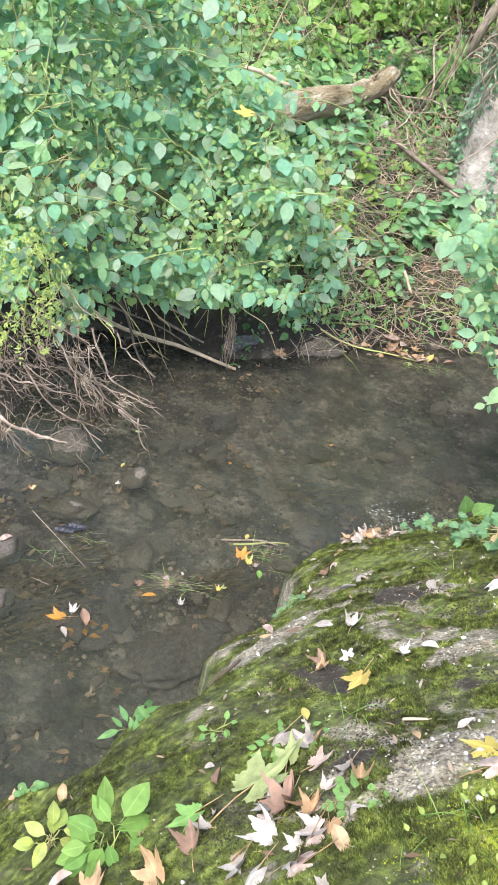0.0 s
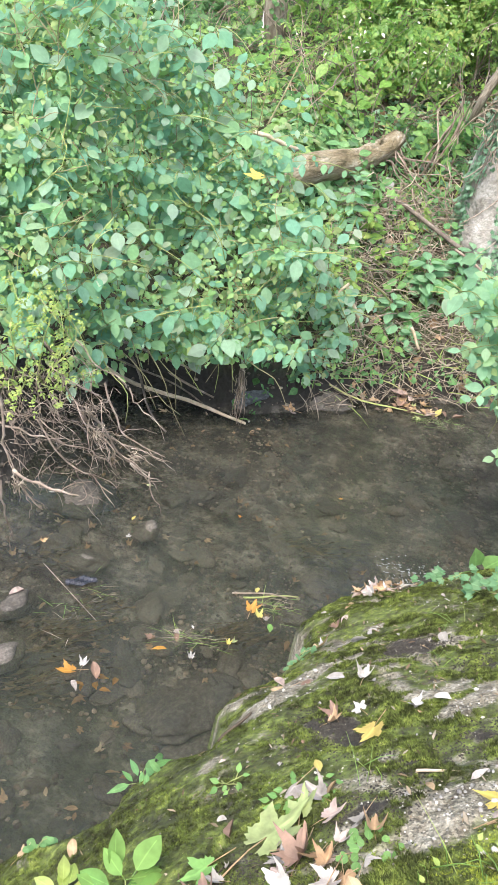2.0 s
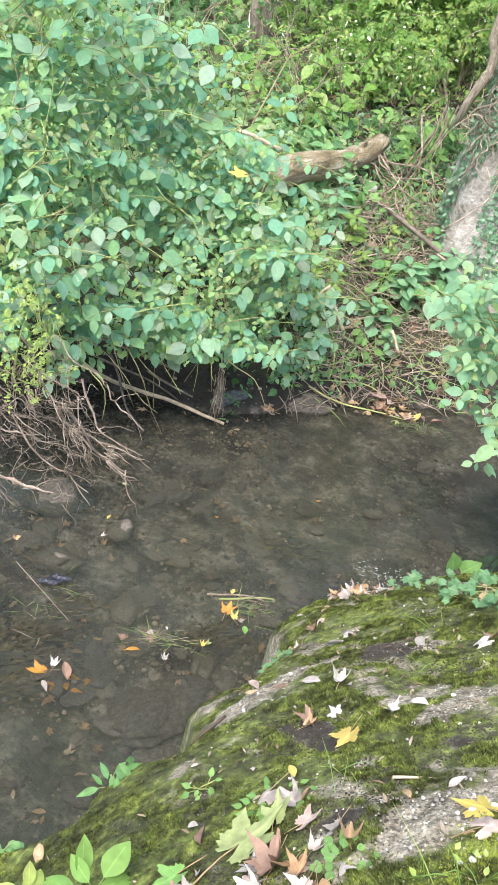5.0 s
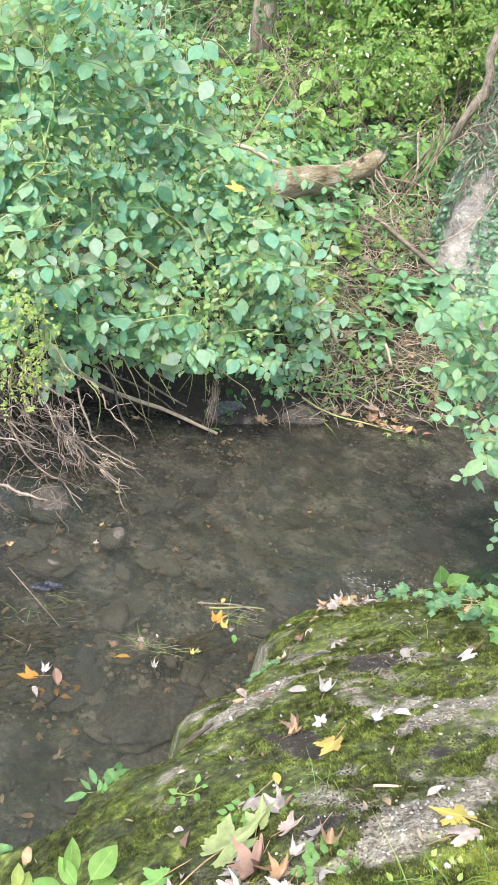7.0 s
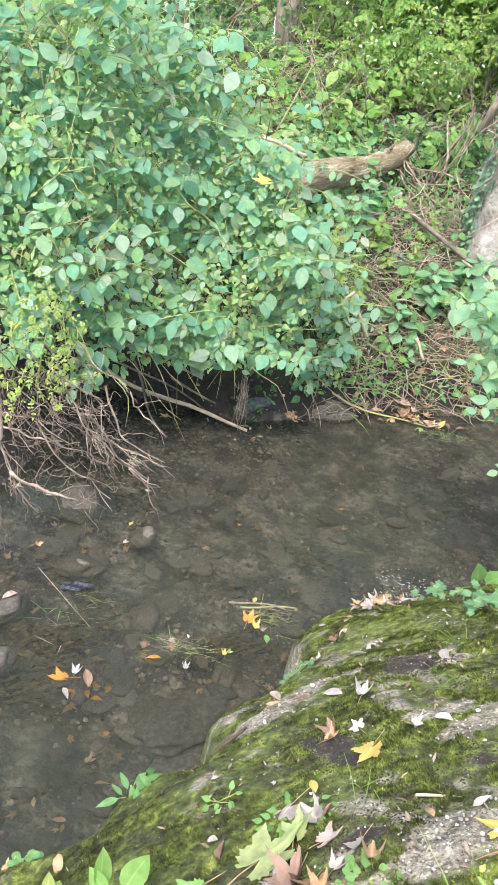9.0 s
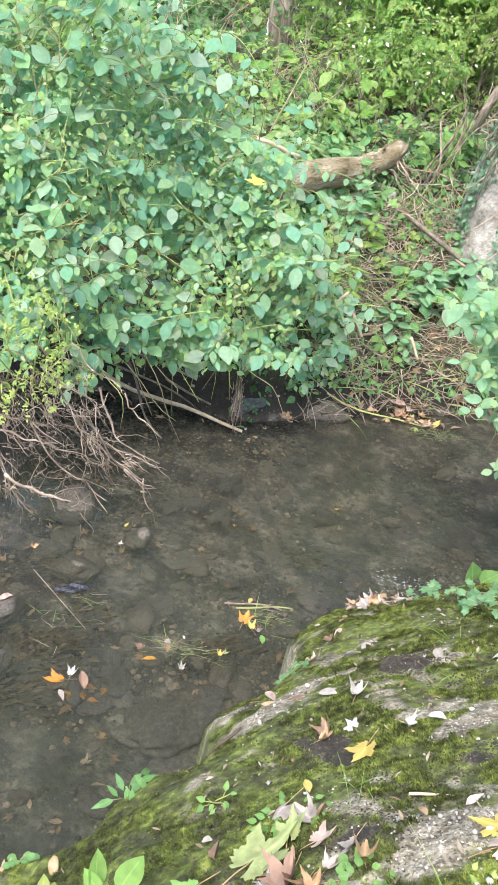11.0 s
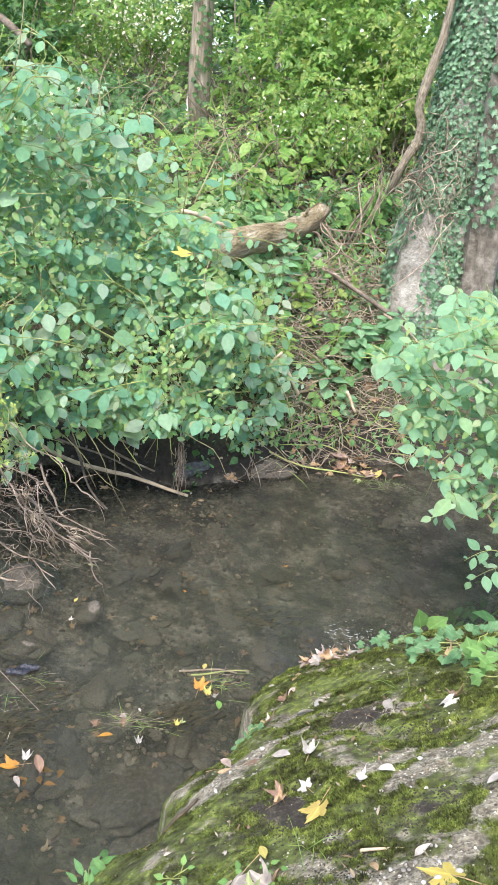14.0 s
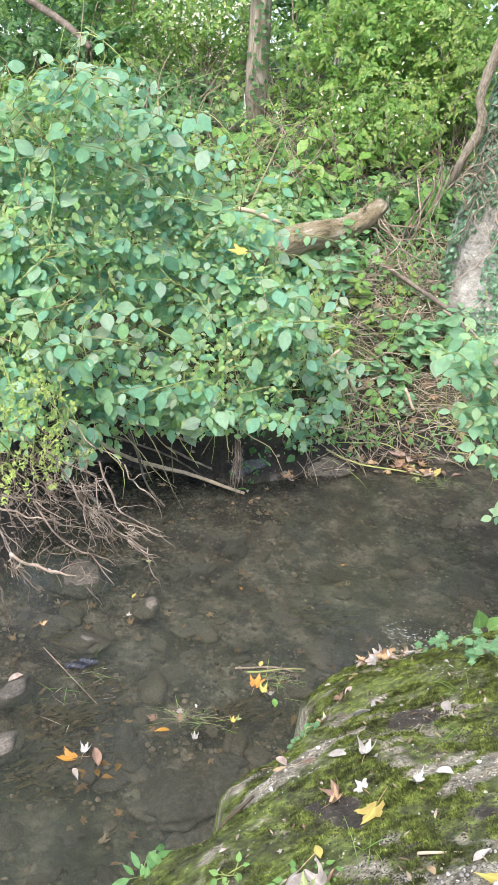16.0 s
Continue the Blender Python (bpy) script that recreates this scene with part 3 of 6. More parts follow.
        k = k + np.exp(-((u / (1.35 * r)) ** 2) - (w / (0.62 * r)) ** 2)
    return k


def moss_cover(x, y):
    """How far moss covers the rock, 0 to 1."""
    k = 0.72 + 0.42 * fbm(x, y, 0.16, 5, 6) + 0.5 * fbm(x, y, 0.05, 4, 2) + 0.1 * sstep(0.05, 0.4, x) + 0.45 * sstep(0.1, -0.1, x)
    k = k - 1.1 * bareness(x, y) - 0.9 * humus_cover(x, y)
    k = k - 0.45 * sstep(0.03, -0.05, near_edge(x, y) - 0.01 * vnoise(x, y, 0.06, 2))
    return sstep(0.12, 0.78, k + 0.24 * vnoise(x, y, 0.025, 9) + 0.14 * vnoise(x, y, 0.01, 3))


def moss_colour(nt, position):
    """Moss from dark olive to bright yellow-green, in patches a hand wide with finer flecks; darker at low x."""
    wide, fine, mixed = nt.nodes.new("ShaderNodeTexNoise"), nt.nodes.new("ShaderNodeTexNoise"), nt.nodes.new("ShaderNodeMix")
    wide.inputs["Scale"].default_value, wide.inputs["Detail"].default_value = 9, 4
    fine.inputs["Scale"].default_value, fine.inputs["Detail"].default_value = 42, 8
    mixed.inputs["Factor"].default_value = 0.58
    nt.links.new(position, wide.inputs["Vector"])
    nt.links.new(position, fine.inputs["Vector"])
    nt.links.new(wide.outputs["Fac"], mixed.inputs["A"])
    nt.links.new(fine.outputs["Fac"], mixed.inputs["B"])
    ramp = nt.nodes.new("ShaderNodeValToRGB")
    el = ramp.color_ramp.elements
    el[0].position, el[0].color = 0.35, (0.034, 0.036, 0.016, 1)
    el[1].position, el[1].color = 0.68, (0.275, 0.325, 0.08, 1)
    for at, c in ((0.47, (0.07, 0.085, 0.024, 1)), (0.55, (0.118, 0.15, 0.035, 1))):
        e = el.new(at)
        e.color = c
    # tone set by position: the ramp input drops slightly below x 0.22
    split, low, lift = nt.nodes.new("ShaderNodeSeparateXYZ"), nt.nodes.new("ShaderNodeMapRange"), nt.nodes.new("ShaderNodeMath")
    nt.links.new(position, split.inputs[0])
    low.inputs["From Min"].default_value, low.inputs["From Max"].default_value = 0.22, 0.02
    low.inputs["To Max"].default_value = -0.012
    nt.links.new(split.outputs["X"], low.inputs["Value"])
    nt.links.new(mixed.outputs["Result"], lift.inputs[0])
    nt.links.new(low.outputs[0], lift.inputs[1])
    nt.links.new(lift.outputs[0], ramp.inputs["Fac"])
    return ramp.outputs["Color"]


def moss_material():
    m = bpy.data.materials.new("moss")
    m.use_nodes = True
    nt = m.node_tree
    b = nt.nodes["Principled BSDF"]
    geo, rng, hsv = nt.nodes.new("ShaderNodeNewGeometry"), nt.nodes.new("ShaderNodeMapRange"), nt.nodes.new("ShaderNodeHueSaturation")
    rng.inputs["To Min"].default_value, rng.inputs["To Max"].default_value = 0.5, 2.0
    nt.links.new(geo.outputs["Random Per Island"], rng.inputs["Value"])
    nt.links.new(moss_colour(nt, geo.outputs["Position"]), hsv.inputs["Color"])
    nt.links.new(rng.outputs[0], hsv.inputs["Value"])
    nt.links.new(hsv.outputs["Color"], b.inputs["Base Color"])
    b.inputs["Roughness"].default_value, b.inputs["Specular IOR Level"].default_value = 0.9, 0.15
    tr, mix = nt.nodes.new("ShaderNodeBsdfTranslucent"), nt.nodes.new("ShaderNodeMixShader")
    nt.links.new(hsv.outputs["Color"], tr.inputs["Color"])
    mix.inputs[0].default_value = 0.25
    nt.links.new(b.outputs[0], mix.inputs[1])
    nt.links.new(tr.outputs[0], mix.inputs[2])
    nt.links.new(mix.outputs[0], nt.nodes["Material Output"].inputs["Surface"])
    return m


MOSS = moss_material()


def rock_material():
    m = material("lichen_grey_rock", [(0.05, 0.041, 0.028), (0.145, 0.125, 0.088), (0.21, 0.187, 0.137), (0.28, 0.253, 0.192), (0.47, 0.437, 0.36)], 0.03, 0.95, 1.0, 0.005, detail=14)
    nt = m.node_tree
    b = nt.nodes["Principled BSDF"]
    stone = b.inputs["Base Color"].links[0].from_socket
    at = nt.nodes.new("ShaderNodeAttribute")
    at.attribute_name = "moss"
    geo = nt.nodes.new("ShaderNodeNewGeometry")
    mix = nt.nodes.new("ShaderNodeMix")
    mix.data_type = "RGBA"
    nt.links.new(at.outputs["Fac"], mix.inputs["Factor"])
    speck, speck_map, grain = nt.nodes.new("ShaderNodeTexVoronoi"), nt.nodes.new("ShaderNodeMapRange"), nt.nodes.new("ShaderNodeHueSaturation")
    speck.inputs["Scale"].default_value = 210
    nt.links.new(geo.outputs["Position"], speck.inputs["Vector"])
    split = nt.nodes.new("ShaderNodeSeparateColor")
    nt.links.new(speck.outputs["Color"], split.inputs[0])
    speck_map.inputs["To Min"].default_value, speck_map.inputs["To Max"].default_value = 0.5, 1.6
    nt.links.new(split.outputs[0], speck_map.inputs["Value"])
    nt.links.new(stone, grain.inputs["Color"])
    nt.links.new(speck_map.outputs[0], grain.inputs["Value"])
    dirt, dirt_map, soiled = nt.nodes.new("ShaderNodeTexNoise"), nt.nodes.new("ShaderNodeMapRange"), nt.nodes.new("ShaderNodeMix")
    dirt.inputs["Scale"].default_value, dirt.inputs["Detail"].default_value = 6.5, 7
    nt.links.new(geo.outputs["Position"], dirt.inputs["Vector"])
    dirt_map.inputs["From Min"].default_value, dirt_map.inputs["From Max"].default_value = 0.54, 0.66
    nt.links.new(dirt.outputs["Fac"], dirt_map.inputs["Value"])
    soiled.data_type = "RGBA"
    soiled.inputs["B"].default_value = (0.04, 0.031, 0.022, 1)
    nt.links.new(dirt_map.outputs[0], soiled.inputs["Factor"])
    nt.links.new(grain.outputs["Color"], soiled.inputs["A"])
    dark, hollow = nt.nodes.new("ShaderNodeMix"), nt.nodes.new("ShaderNodeAttribute")
    hollow.attribute_name = "humus"
    dark.data_type = "RGBA"
    dark.inputs["B"].default_value = (0.03, 0.026, 0.02, 1)
    nt.links.new(hollow.outputs["Fac"], dark.inputs["Factor"])
    nt.links.new(soiled.outputs["Result"], dark.inputs["A"])
    nt.links.new(dark.outputs["Result"], mix.inputs["A"])
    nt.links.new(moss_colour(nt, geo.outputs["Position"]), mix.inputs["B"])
    nt.links.new(mix.outputs["Result"], b.inputs["Base Color"])
    return m


def rim(x, y):
    """Sinks the outer border of the rock into the bank."""
    e = 1.3 * (1 - (((x - 0.25) / 1.35) ** 4 + ((y - 1.75) / 1.65) ** 4) ** 0.25) + 0.1 * fbm(x, y, 0.3, 3, 5)
    return rock_z(x, y) - 0.4 * np.clip(1 - e / 0.25, 0, 1)


rock_shape = sheet(np.concatenate([np.linspace(-1.1, -0.56, 40), np.linspace(-0.55, 0.95, 330), np.linspace(0.96, 1.6, 50)]), np.concatenate([np.linspace(0.1, 0.74, 50), np.linspace(0.75, 2.95, 440), np.linspace(2.96, 3.15, 20)]), rim)
rock = part("rock", rock_shape, rock_material())
tagged(rock, "large sloping grey rock half covered in green moss", "rock")
for name, cover in (("moss", moss_cover), ("humus", humus_cover)):
    layer = rock.data.attributes.new(name, "FLOAT", "POINT")
    layer.data.foreach_set("value", cover(rock_shape.v[:, 0], rock_shape.v[:, 1]).astype(np.float32))


def rock_normal(x, y, e=0.03):
    gx = (rock_z(x + e, y) - rock_z(x - e, y)) / (2 * e)
    gy = (rock_z(x, y + e) - rock_z(x, y - e)) / (2 * e)
    return unit(np.stack([-gx, -gy, np.ones_like(gx)], -1))


def rand_dirs(n):
    return unit(RNG.normal(size=(n, 3)))


# moss tufts: short pointed shoots
tuft = Shape()
for k in range(5):
    a = radians(72 * k)
    tuft.add(Shape([(-0.16, 0, 0), (0.16, 0, 0), (0.02, 0.9, 0.25)], [(0, 1, 2)], [(0.3, 0), (0.7, 0), (0.5, 1)]).moved(np.array(pose(0, 0, 0, 40 - 7 * k, 0, 72 * k))))
n = 290000
mx, my = RNG.uniform(-0.55, 1.0, n), RNG.uniform(0.75, 2.95, n)
keep = (RNG.random(n) < moss_cover(mx, my) ** 1.3) & (near_edge(mx, my) > 0.005)
mx, my = mx[keep], my[keep]
mp = np.stack([mx, my, rock_z(mx, my) - 0.001 + 0.007 * np.clip(fbm(mx, my, 0.03, 3, 11), 0, 1) * RNG.random(len(mx))], 1)
mn = rock_normal(mx, my)
tall = (0.0016 + (0.0016 + 0.0016 * sstep(0.12, 0.3, mx)) * np.clip(0.4 + 1.1 * fbm(mx, my, 0.07, 3, 1), 0, 1.2)) * RNG.uniform(0.6, 1.5, len(mx))
moss = part("moss", spread(tuft, frames_of(mp, np.cross(mn, rand_dirs(len(mx))), mn, np.stack([tall * 1.7, tall * 1.5, tall * 1.7], 1))), MOSS)
tagged(moss, "short yellow-green moss growing over the rock", "moss", kind="stuff")

# bright moss cushion
n = 17000
bx, by = RNG.normal(0.52, 0.075, n), RNG.normal(0.84, 0.06, n)
keep = RNG.random(n) < 0.75 + 0.7 * fbm(bx, by, 0.06, 3, 5)
bx, by = bx[keep], by[keep]
bn = rock_normal(bx, by)
bs = RNG.uniform(0.003, 0.006, len(bx))
cushion = part("moss", spread(tuft, frames_of(np.stack([bx, by, rock_z(bx, by)], 1), np.cross(bn, rand_dirs(len(bx))), bn, bs)), CUSHION)
tagged(cushion, "bright yellow-green cushion moss on the rock", "moss", kind="stuff")

# grit and crumbs lying on the rock
n = 44000
qx, qy = RNG.uniform(-0.4, 1.0, n), RNG.uniform(0.75, 2.9, n)
lying = 0.8 * bareness(qx, qy)
keep = (near_edge(qx, qy) > 0.02) & (RNG.random(n) < 0.04 + 0.9 * lying + 0.3 * sstep(0.05, 0.25, qx) * np.clip(fbm(qx, qy, 0.12, 3, 4), 0, 1))
qx, qy = qx[keep], qy[keep]
crumb = Shape([(1, 0, 0), (-0.9, 0.2, 0), (0, 0.8, 0), (0.1, -0.85, 0), (0.1, 0, 0.8)], [(0, 2, 4), (2, 1, 4), (1, 3, 4), (3, 0, 4)])
gsize = 0.0012 + 0.0028 * RNG.random(len(qx)) ** 2.5
grit = part("grit", spread(crumb, frames_of(np.stack([qx, qy, rock_z(qx, qy)], 1), rand_dirs(len(qx)) * (1, 1, 0.3), rock_normal(qx, qy), gsize)), GRIT, smooth=False)
tagged(grit, "grey and pale grit scattered on the rock", "grit", kind="stuff")

# dark humus crumbs in the hollows
n = 9000
spots = np.array([q[:2] for q in HUMUS_SPOTS] + [(0.1, 1.0)])
hp = spots[RNG.integers(0, len(spots), n)] + RNG.normal(size=(n, 2)) * (0.05, 0.04)
hx, hy = hp[:, 0], hp[:, 1]
keep = (near_edge(hx, hy) > 0.03) & (RNG.random(n) < 0.7 + 0.6 * fbm(hx, hy, 0.06, 3, 7))
hx, hy = hx[keep], hy[keep]
humus = part("humus", spread(crumb, frames_of(np.stack([hx, hy, rock_z(hx, hy)], 1), rand_dirs(len(hx)) * (1, 1, 0.3), rock_normal(hx, hy), RNG.uniform(0.0014, 0.0042, len(hx)))), HUMUS, smooth=False)
tagged(humus, "dark crumbly humus gathered in the rock's hollows", "soil", kind="stuff")

# brown shreds of leaf and needle lying in the moss
n = 2600
lx, ly = RNG.uniform(-0.35, 0.95, n), RNG.uniform(0.78, 2.75, n)
keep = (near_edge(lx, ly) > 0.03) & (RNG.random(n) < 0.45 + 0.6 * fbm(lx, ly, 0.2, 3, 4))
lx, ly = lx[keep], ly[keep]
shred = [blade([0.03, 0.07, 0.06, 0.01], 0.2, 0.1), blade([0.05, 0.2, 0.16, 0.02], 0.3, -0.2)]
SHRED = leaf_material("leaf_shred", [(0.1, 0.065, 0.035), (0.2, 0.14, 0.08), (0.33, 0.26, 0.17), (0.07, 0.05, 0.03), (0.42, 0.36, 0.27)], 0.8, 0.1, 0.2, vein=False)
tagged(part("shreds", spread(shred, frames_of(np.stack([lx, ly, rock_z(lx, ly) + 0.004], 1), rand_dirs(len(lx)) * (1, 1, 0.2), rock_normal(lx, ly) + RNG.normal(size=(len(lx), 3)) * 0.3, 0.006 + 0.016 * RNG.random(len(lx)) ** 2)), SHRED), "brown shreds of leaves lying in the moss", "leaf litter", kind="stuff")

# pale pebbles set in the rock
peb = [to_mesh("pebble", pebble_shape(1, 0.2, 0.7, s), PEBBLE) for s in range(4)]
count = 0
while count < 190:
    if RNG.random() < 0.7:
        bx, by, r = BARE[int(RNG.choice([0, 0, 0, 10, 9, 6, 7, 12, 13, 1, 2]))]
        x, y = RNG.normal(bx, r * 0.8), RNG.normal(by, r * 0.7)
    else:
        x, y = RNG.uniform(0.0, 0.8), RNG.uniform(0.85, 2.4)
    if near_edge(np.array([x]), np.array([y]))[0] < 0.06 or x > 0.95 or y < 0.75:
        continue
    z = float(rock_z(np.array([x]), np.array([y]))[0])
    s = float(RNG.choice([0.0026, 0.0038, 0.0055, 0.008], p=[0.45, 0.33, 0.16, 0.06]))
    p = part("pebble", peb[count % 4], PEBBLE, rock)
    p.matrix_basis = pose(x, y, z + 0.3 * s, *RNG.uniform(-20, 20, 2), RNG.uniform(0, 360)) @ Matrix.Scale(s, 4)
    count += 1


# ---------------------------------------------------------------- leafy plants
def inside_poly(px, pz, poly):
    hit = np.zeros(px.shape, bool)
    for a, b in zip(poly, np.roll(poly, -1, 0)):
        hit ^= ((a[1] > pz) != (b[1] > pz)) & (px < (b[0] - a[0]) * (pz - a[1]) / (b[1] - a[1] + 1e-12) + a[0])
    return hit


def hanging(n, facing, spread_by, down=0.6):
    """Directions for blades that hang with their tips down and their faces to the light."""
    nor = unit(np.asarray(facing, float) + RNG.normal(size=(n, 3)) * spread_by)
    d = np.array([0, 0, -1.0]) + RNG.normal(size=(n, 3)) * down
    d = d - nor * (d * nor).sum(1, keepdims=True)
    return unit(d), nor


def leafy_bush(name, label, outline, front, depth, shoots, sizes, root, leaf_mat, inner=0, inner_mat=None, reach=0.34, extra=(), gaps=0.3, lean=-1):
    """A loose bush: arching shoots with leaves along them, over a dimmer inside of small leaves and bare stems.
    outline: (x, z) of its mass; front: y of its face; extra: tips of shoots that stand out of it."""
    poly = np.array(outline)
    bush = thing(name, label, "bush", at=root)
    lo, hi = poly.min(0), poly.max(0)

    def fill(n, y0, y1, holes):
        got = np.empty((0, 3))
        while len(got) < n:
            x, z = RNG.uniform(lo[0], hi[0], 4000), RNG.uniform(lo[1], hi[1], 4000)
            k = inside_poly(x + 0.1 * vnoise(z, x, 0.2, 1), z + 0.08 * vnoise(x, z, 0.16, 2), poly) & (RNG.random(4000) < 1 - holes + 2 * holes * fbm(x, z, 0.3, 3, 5))
            x, z = x[k], z[k]
            y = front(x, z) + y0 + (y1 - y0) * RNG.random(len(x)) ** 1.4 + 0.14 * vnoise(x, z, 0.24, 8)
            got = np.concatenate([got, np.stack([x, y, z], 1)])
        return got[:n]

    tips = np.concatenate([fill(shoots, 0, depth, gaps), np.array(extra, float).reshape(-1, 3)])
    pos, along, nor, size, stems = [], [], [], [], []
    for i, tip in enumerate(tips):
        far = i >= shoots
        long = RNG.uniform(0.7, 1.25) * reach * (1.5 if far else 1)
        side = RNG.normal() * 0.55
        start = tip + np.array([side * long * (0.4 if far else 1) + (0.45 * lean * long if far else 0), 0.55 * long, RNG.uniform(-0.35, 0.45) * long])
        mid = (start + tip) / 2 + np.array([0, -0.05, RNG.uniform(0.12, 0.34) * long])
        k = np.linspace(0, 1, 9)[:, None]
        path = start * (1 - k) ** 2 + 2 * mid * k * (1 - k) + tip * k * k
        stems.append(tube(path, [0.0026, 0.002, 0.001], 4))
        vigour = RNG.uniform(0.75, 1.15)
        for j, u in enumerate(np.arange(0.16, 1.001, 0.125 + 0.03 * RNG.random())):
            p = np.array([np.interp(u, k[:, 0], path[:, c]) for c in range(3)])
            d = unit(np.array([np.interp(min(u + 0.1, 1), k[:, 0], path[:, c]) - np.interp(u - 0.1, k[:, 0], path[:, c]) for c in range(3)]))
            across = unit(np.cross(d, np.array([0, -0.6, 0.8])))
            out = across * (0.8 if j % 2 else -0.8) * (1 if u < 0.95 else 0.2) + 0.45 * d + np.array([0, -0.1, -0.5]) + RNG.normal(size=3) * 0.28
            n = unit(np.array([0.0, -0.62, 0.62]) + RNG.normal(size=3) * 0.3)
            pos.append(p)
            along.append(unit(out - n * (out @ n)))
            nor.append(n)
            size.append(vigour * (sizes[0] + (sizes[1] - sizes[0]) * RNG.random() ** 1.6) * (0.72 + 0.5 * math.sin(math.pi * min(1.0, u * 0.95))) * (0.7 if u > 0.9 else 1))
    pos, size = np.array(pos), np.array(size)
    m = frames_of(pos, np.array(along), np.array(nor), size)
    order = np.argsort(pos[:, 1] - front(pos[:, 0], pos[:, 2]) - 2 * size)
    meshes = [to_mesh("leaf", q, leaf_mat) for q in BUSH_FORMS]
    for i in order[:300]:
        leaf = part("leaf", meshes[int(RNG.integers(0, len(meshes)))], leaf_mat, bush)
        leaf.matrix_basis = Matrix(m[i].tolist())
    if len(order) > 300:
        part("foliage", spread(BUSH_FORMS, m[order[300:]]), leaf_mat, bush, kind="stuff")
    for q in stems[:160]:
        part("stem", q, STEM, bush)
    rest = Shape()
    for q in stems[160:]:
        rest.add(q)
    if inner:
        p = fill(inner, 0.03, depth + 0.06, 0.1)
        d, n = hanging(inner, (0.0, -0.55, 0.7), 0.45, 0.7)
        part("inner_foliage", spread(SMALL + BUSH_FORMS[1:2], frames_of(p, d, n, RNG.uniform(0.022, 0.05, inner))), inner_mat or BUSH_YOUNG, bush, "yellow-green young leaves", kind="stuff")
        for a in p[:inner // 26]:
            rest.add(tube(wander(a + (0, 0.02, 0), a + RNG.normal(size=3) * (0.16, 0.05, 0.2), 0.2, 7), [0.0028, 0.0016], 4))
        dry = Shape()
        for a in p[-(inner // 22):]:
            dry.add(tube(wander(a, a + RNG.normal(size=3) * (0.14, 0.05, 0.24), 0.12, 6), [0.003, 0.0015], 4))
        part("dry_thicket", dry, OLD_STEM, bush, "dry brown stems", kind="stuff")
    if len(rest.v):
        part("stem_thicket", rest, STEM, bush, kind="stuff")
    for k in range(14):
        tip = tips[int(RNG.integers(0, shoots))] + (0, 0.2, 0)
        foot = np.array(root) + RNG.normal(size=3) * (0.22, 0.12, 0.03)
        part("main_stem", tube(wander(foot, tip, 0.12, 9, -0.15 * np.linalg.norm(tip - foot)), [0.008, 0.006, 0.003], 5), OLD_STEM if k % 2 else STEM, bush)
    return bush


leafy_bush("overhanging_bush", "dense blue-green broad-leaved bush overhanging the water", [(-2.85, 2.15), (-1.37, 2.06), (-1.0, 2.14), (-0.82, 1.98), (-0.78, 1.86), (-0.52, 1.82), (-0.42, 1.6), (-0.2, 1.52), (-0.1, 1.36), (0.13, 1.1), (0.15, 0.95), (0.02, 0.62), (-0.06, 0.44), (-0.3, 0.46), (-0.52, 0.45), (-0.9, 0.44), (-1.12, 0.6), (-1.45, 0.75), (-2.49, 0.8)],
           lambda x, z: 4.05 + 0.45 * np.clip(x, 0, 1) - 0.75 * sstep(-0.55, -1.15, x) + 0.3 * np.clip(z - 0.35, 0, 2), 0.42, 1050, (0.034, 0.1), (-0.75, 4.95, 0.75), BUSH_LEAF, 8600, gaps=0.12,
           extra=[(-0.3, 4.5, 1.78), (-0.36, 4.5, 1.84), (-0.55, 4.4, 1.96), (-0.14, 4.6, 1.62), (0.12, 4.5, 1.26), (0.2, 4.4, 1.1), (0.2, 4.45, 0.96), (-0.9, 4.4, 2.22), (-1.1, 4.2, 2.26), (0.14, 4.4, 0.8), (0.06, 4.3, 0.62), (-0.16, 4.25, 0.5), (-0.45, 4.2, 0.42), (-0.75, 4.2, 0.44)])
leafy_bush("streamside_bush", "light green broad-leaved bush leaning over the stream", [(1.65, 1.5), (1.05, 1.44), (0.86, 1.38), (0.76, 1.28), (0.7, 1.12), (0.8, 0.92), (0.94, 0.74),
           (1.08, 0.62), (1.2, 0.45), (1.34, 0.46), (1.5, 0.5), (1.65, 0.5)],
           lambda x, z: 3.3 + 0.0 * x, 0.45, 200, (0.032, 0.088), (1.75, 3.75, 0.3), SIDE_LEAF, 420, reach=0.22, gaps=0.12, lean=1,
           extra=[(0.64, 3.4, 1.12), (0.68, 3.35, 1.0), (0.72, 3.4, 1.3), (0.76, 3.3, 0.8), (0.9, 3.25, 0.6), (1.08, 3.25, 0.42), (1.14, 3.3, 0.3), (0.9, 3.5, 1.42)])
leafy_bush("trailing_vine", "leafy green vine trailing down to the waterline", [(-0.12, 0.75), (0.2, 0.9), (0.3, 0.5), (0.3, 0.16), (0.12, 0.1), (-0.06, 0.2)], lambda x, z: 4.7 + 0.4 * np.clip(x, 0, 1), 0.3, 54, (0.036, 0.08), (0.32, 5.35, 0.5), BUSH_LEAF, 260, reach=0.2, gaps=0.1)


def clump(name, label, category, centre, radius, count, templates, mat, size, facing=(0, -0.4, 0.9), wide=0.5, height=0.0, stems=0, stem_mat=None, ground_fn=rock_z):
    """A low plant: leaves round its foot, held up on short stems."""
    at = (centre[0], centre[1], float(ground_fn(np.array([centre[0]]), np.array([centre[1]]))[0]))
    ob = thing(name, label, category, at=at)
    r, a = radius * np.sqrt(RNG.random(count)), RNG.uniform(0, 2 * np.pi, count)
    x, y = centre[0] + r * np.cos(a), centre[1] + r * np.sin(a)
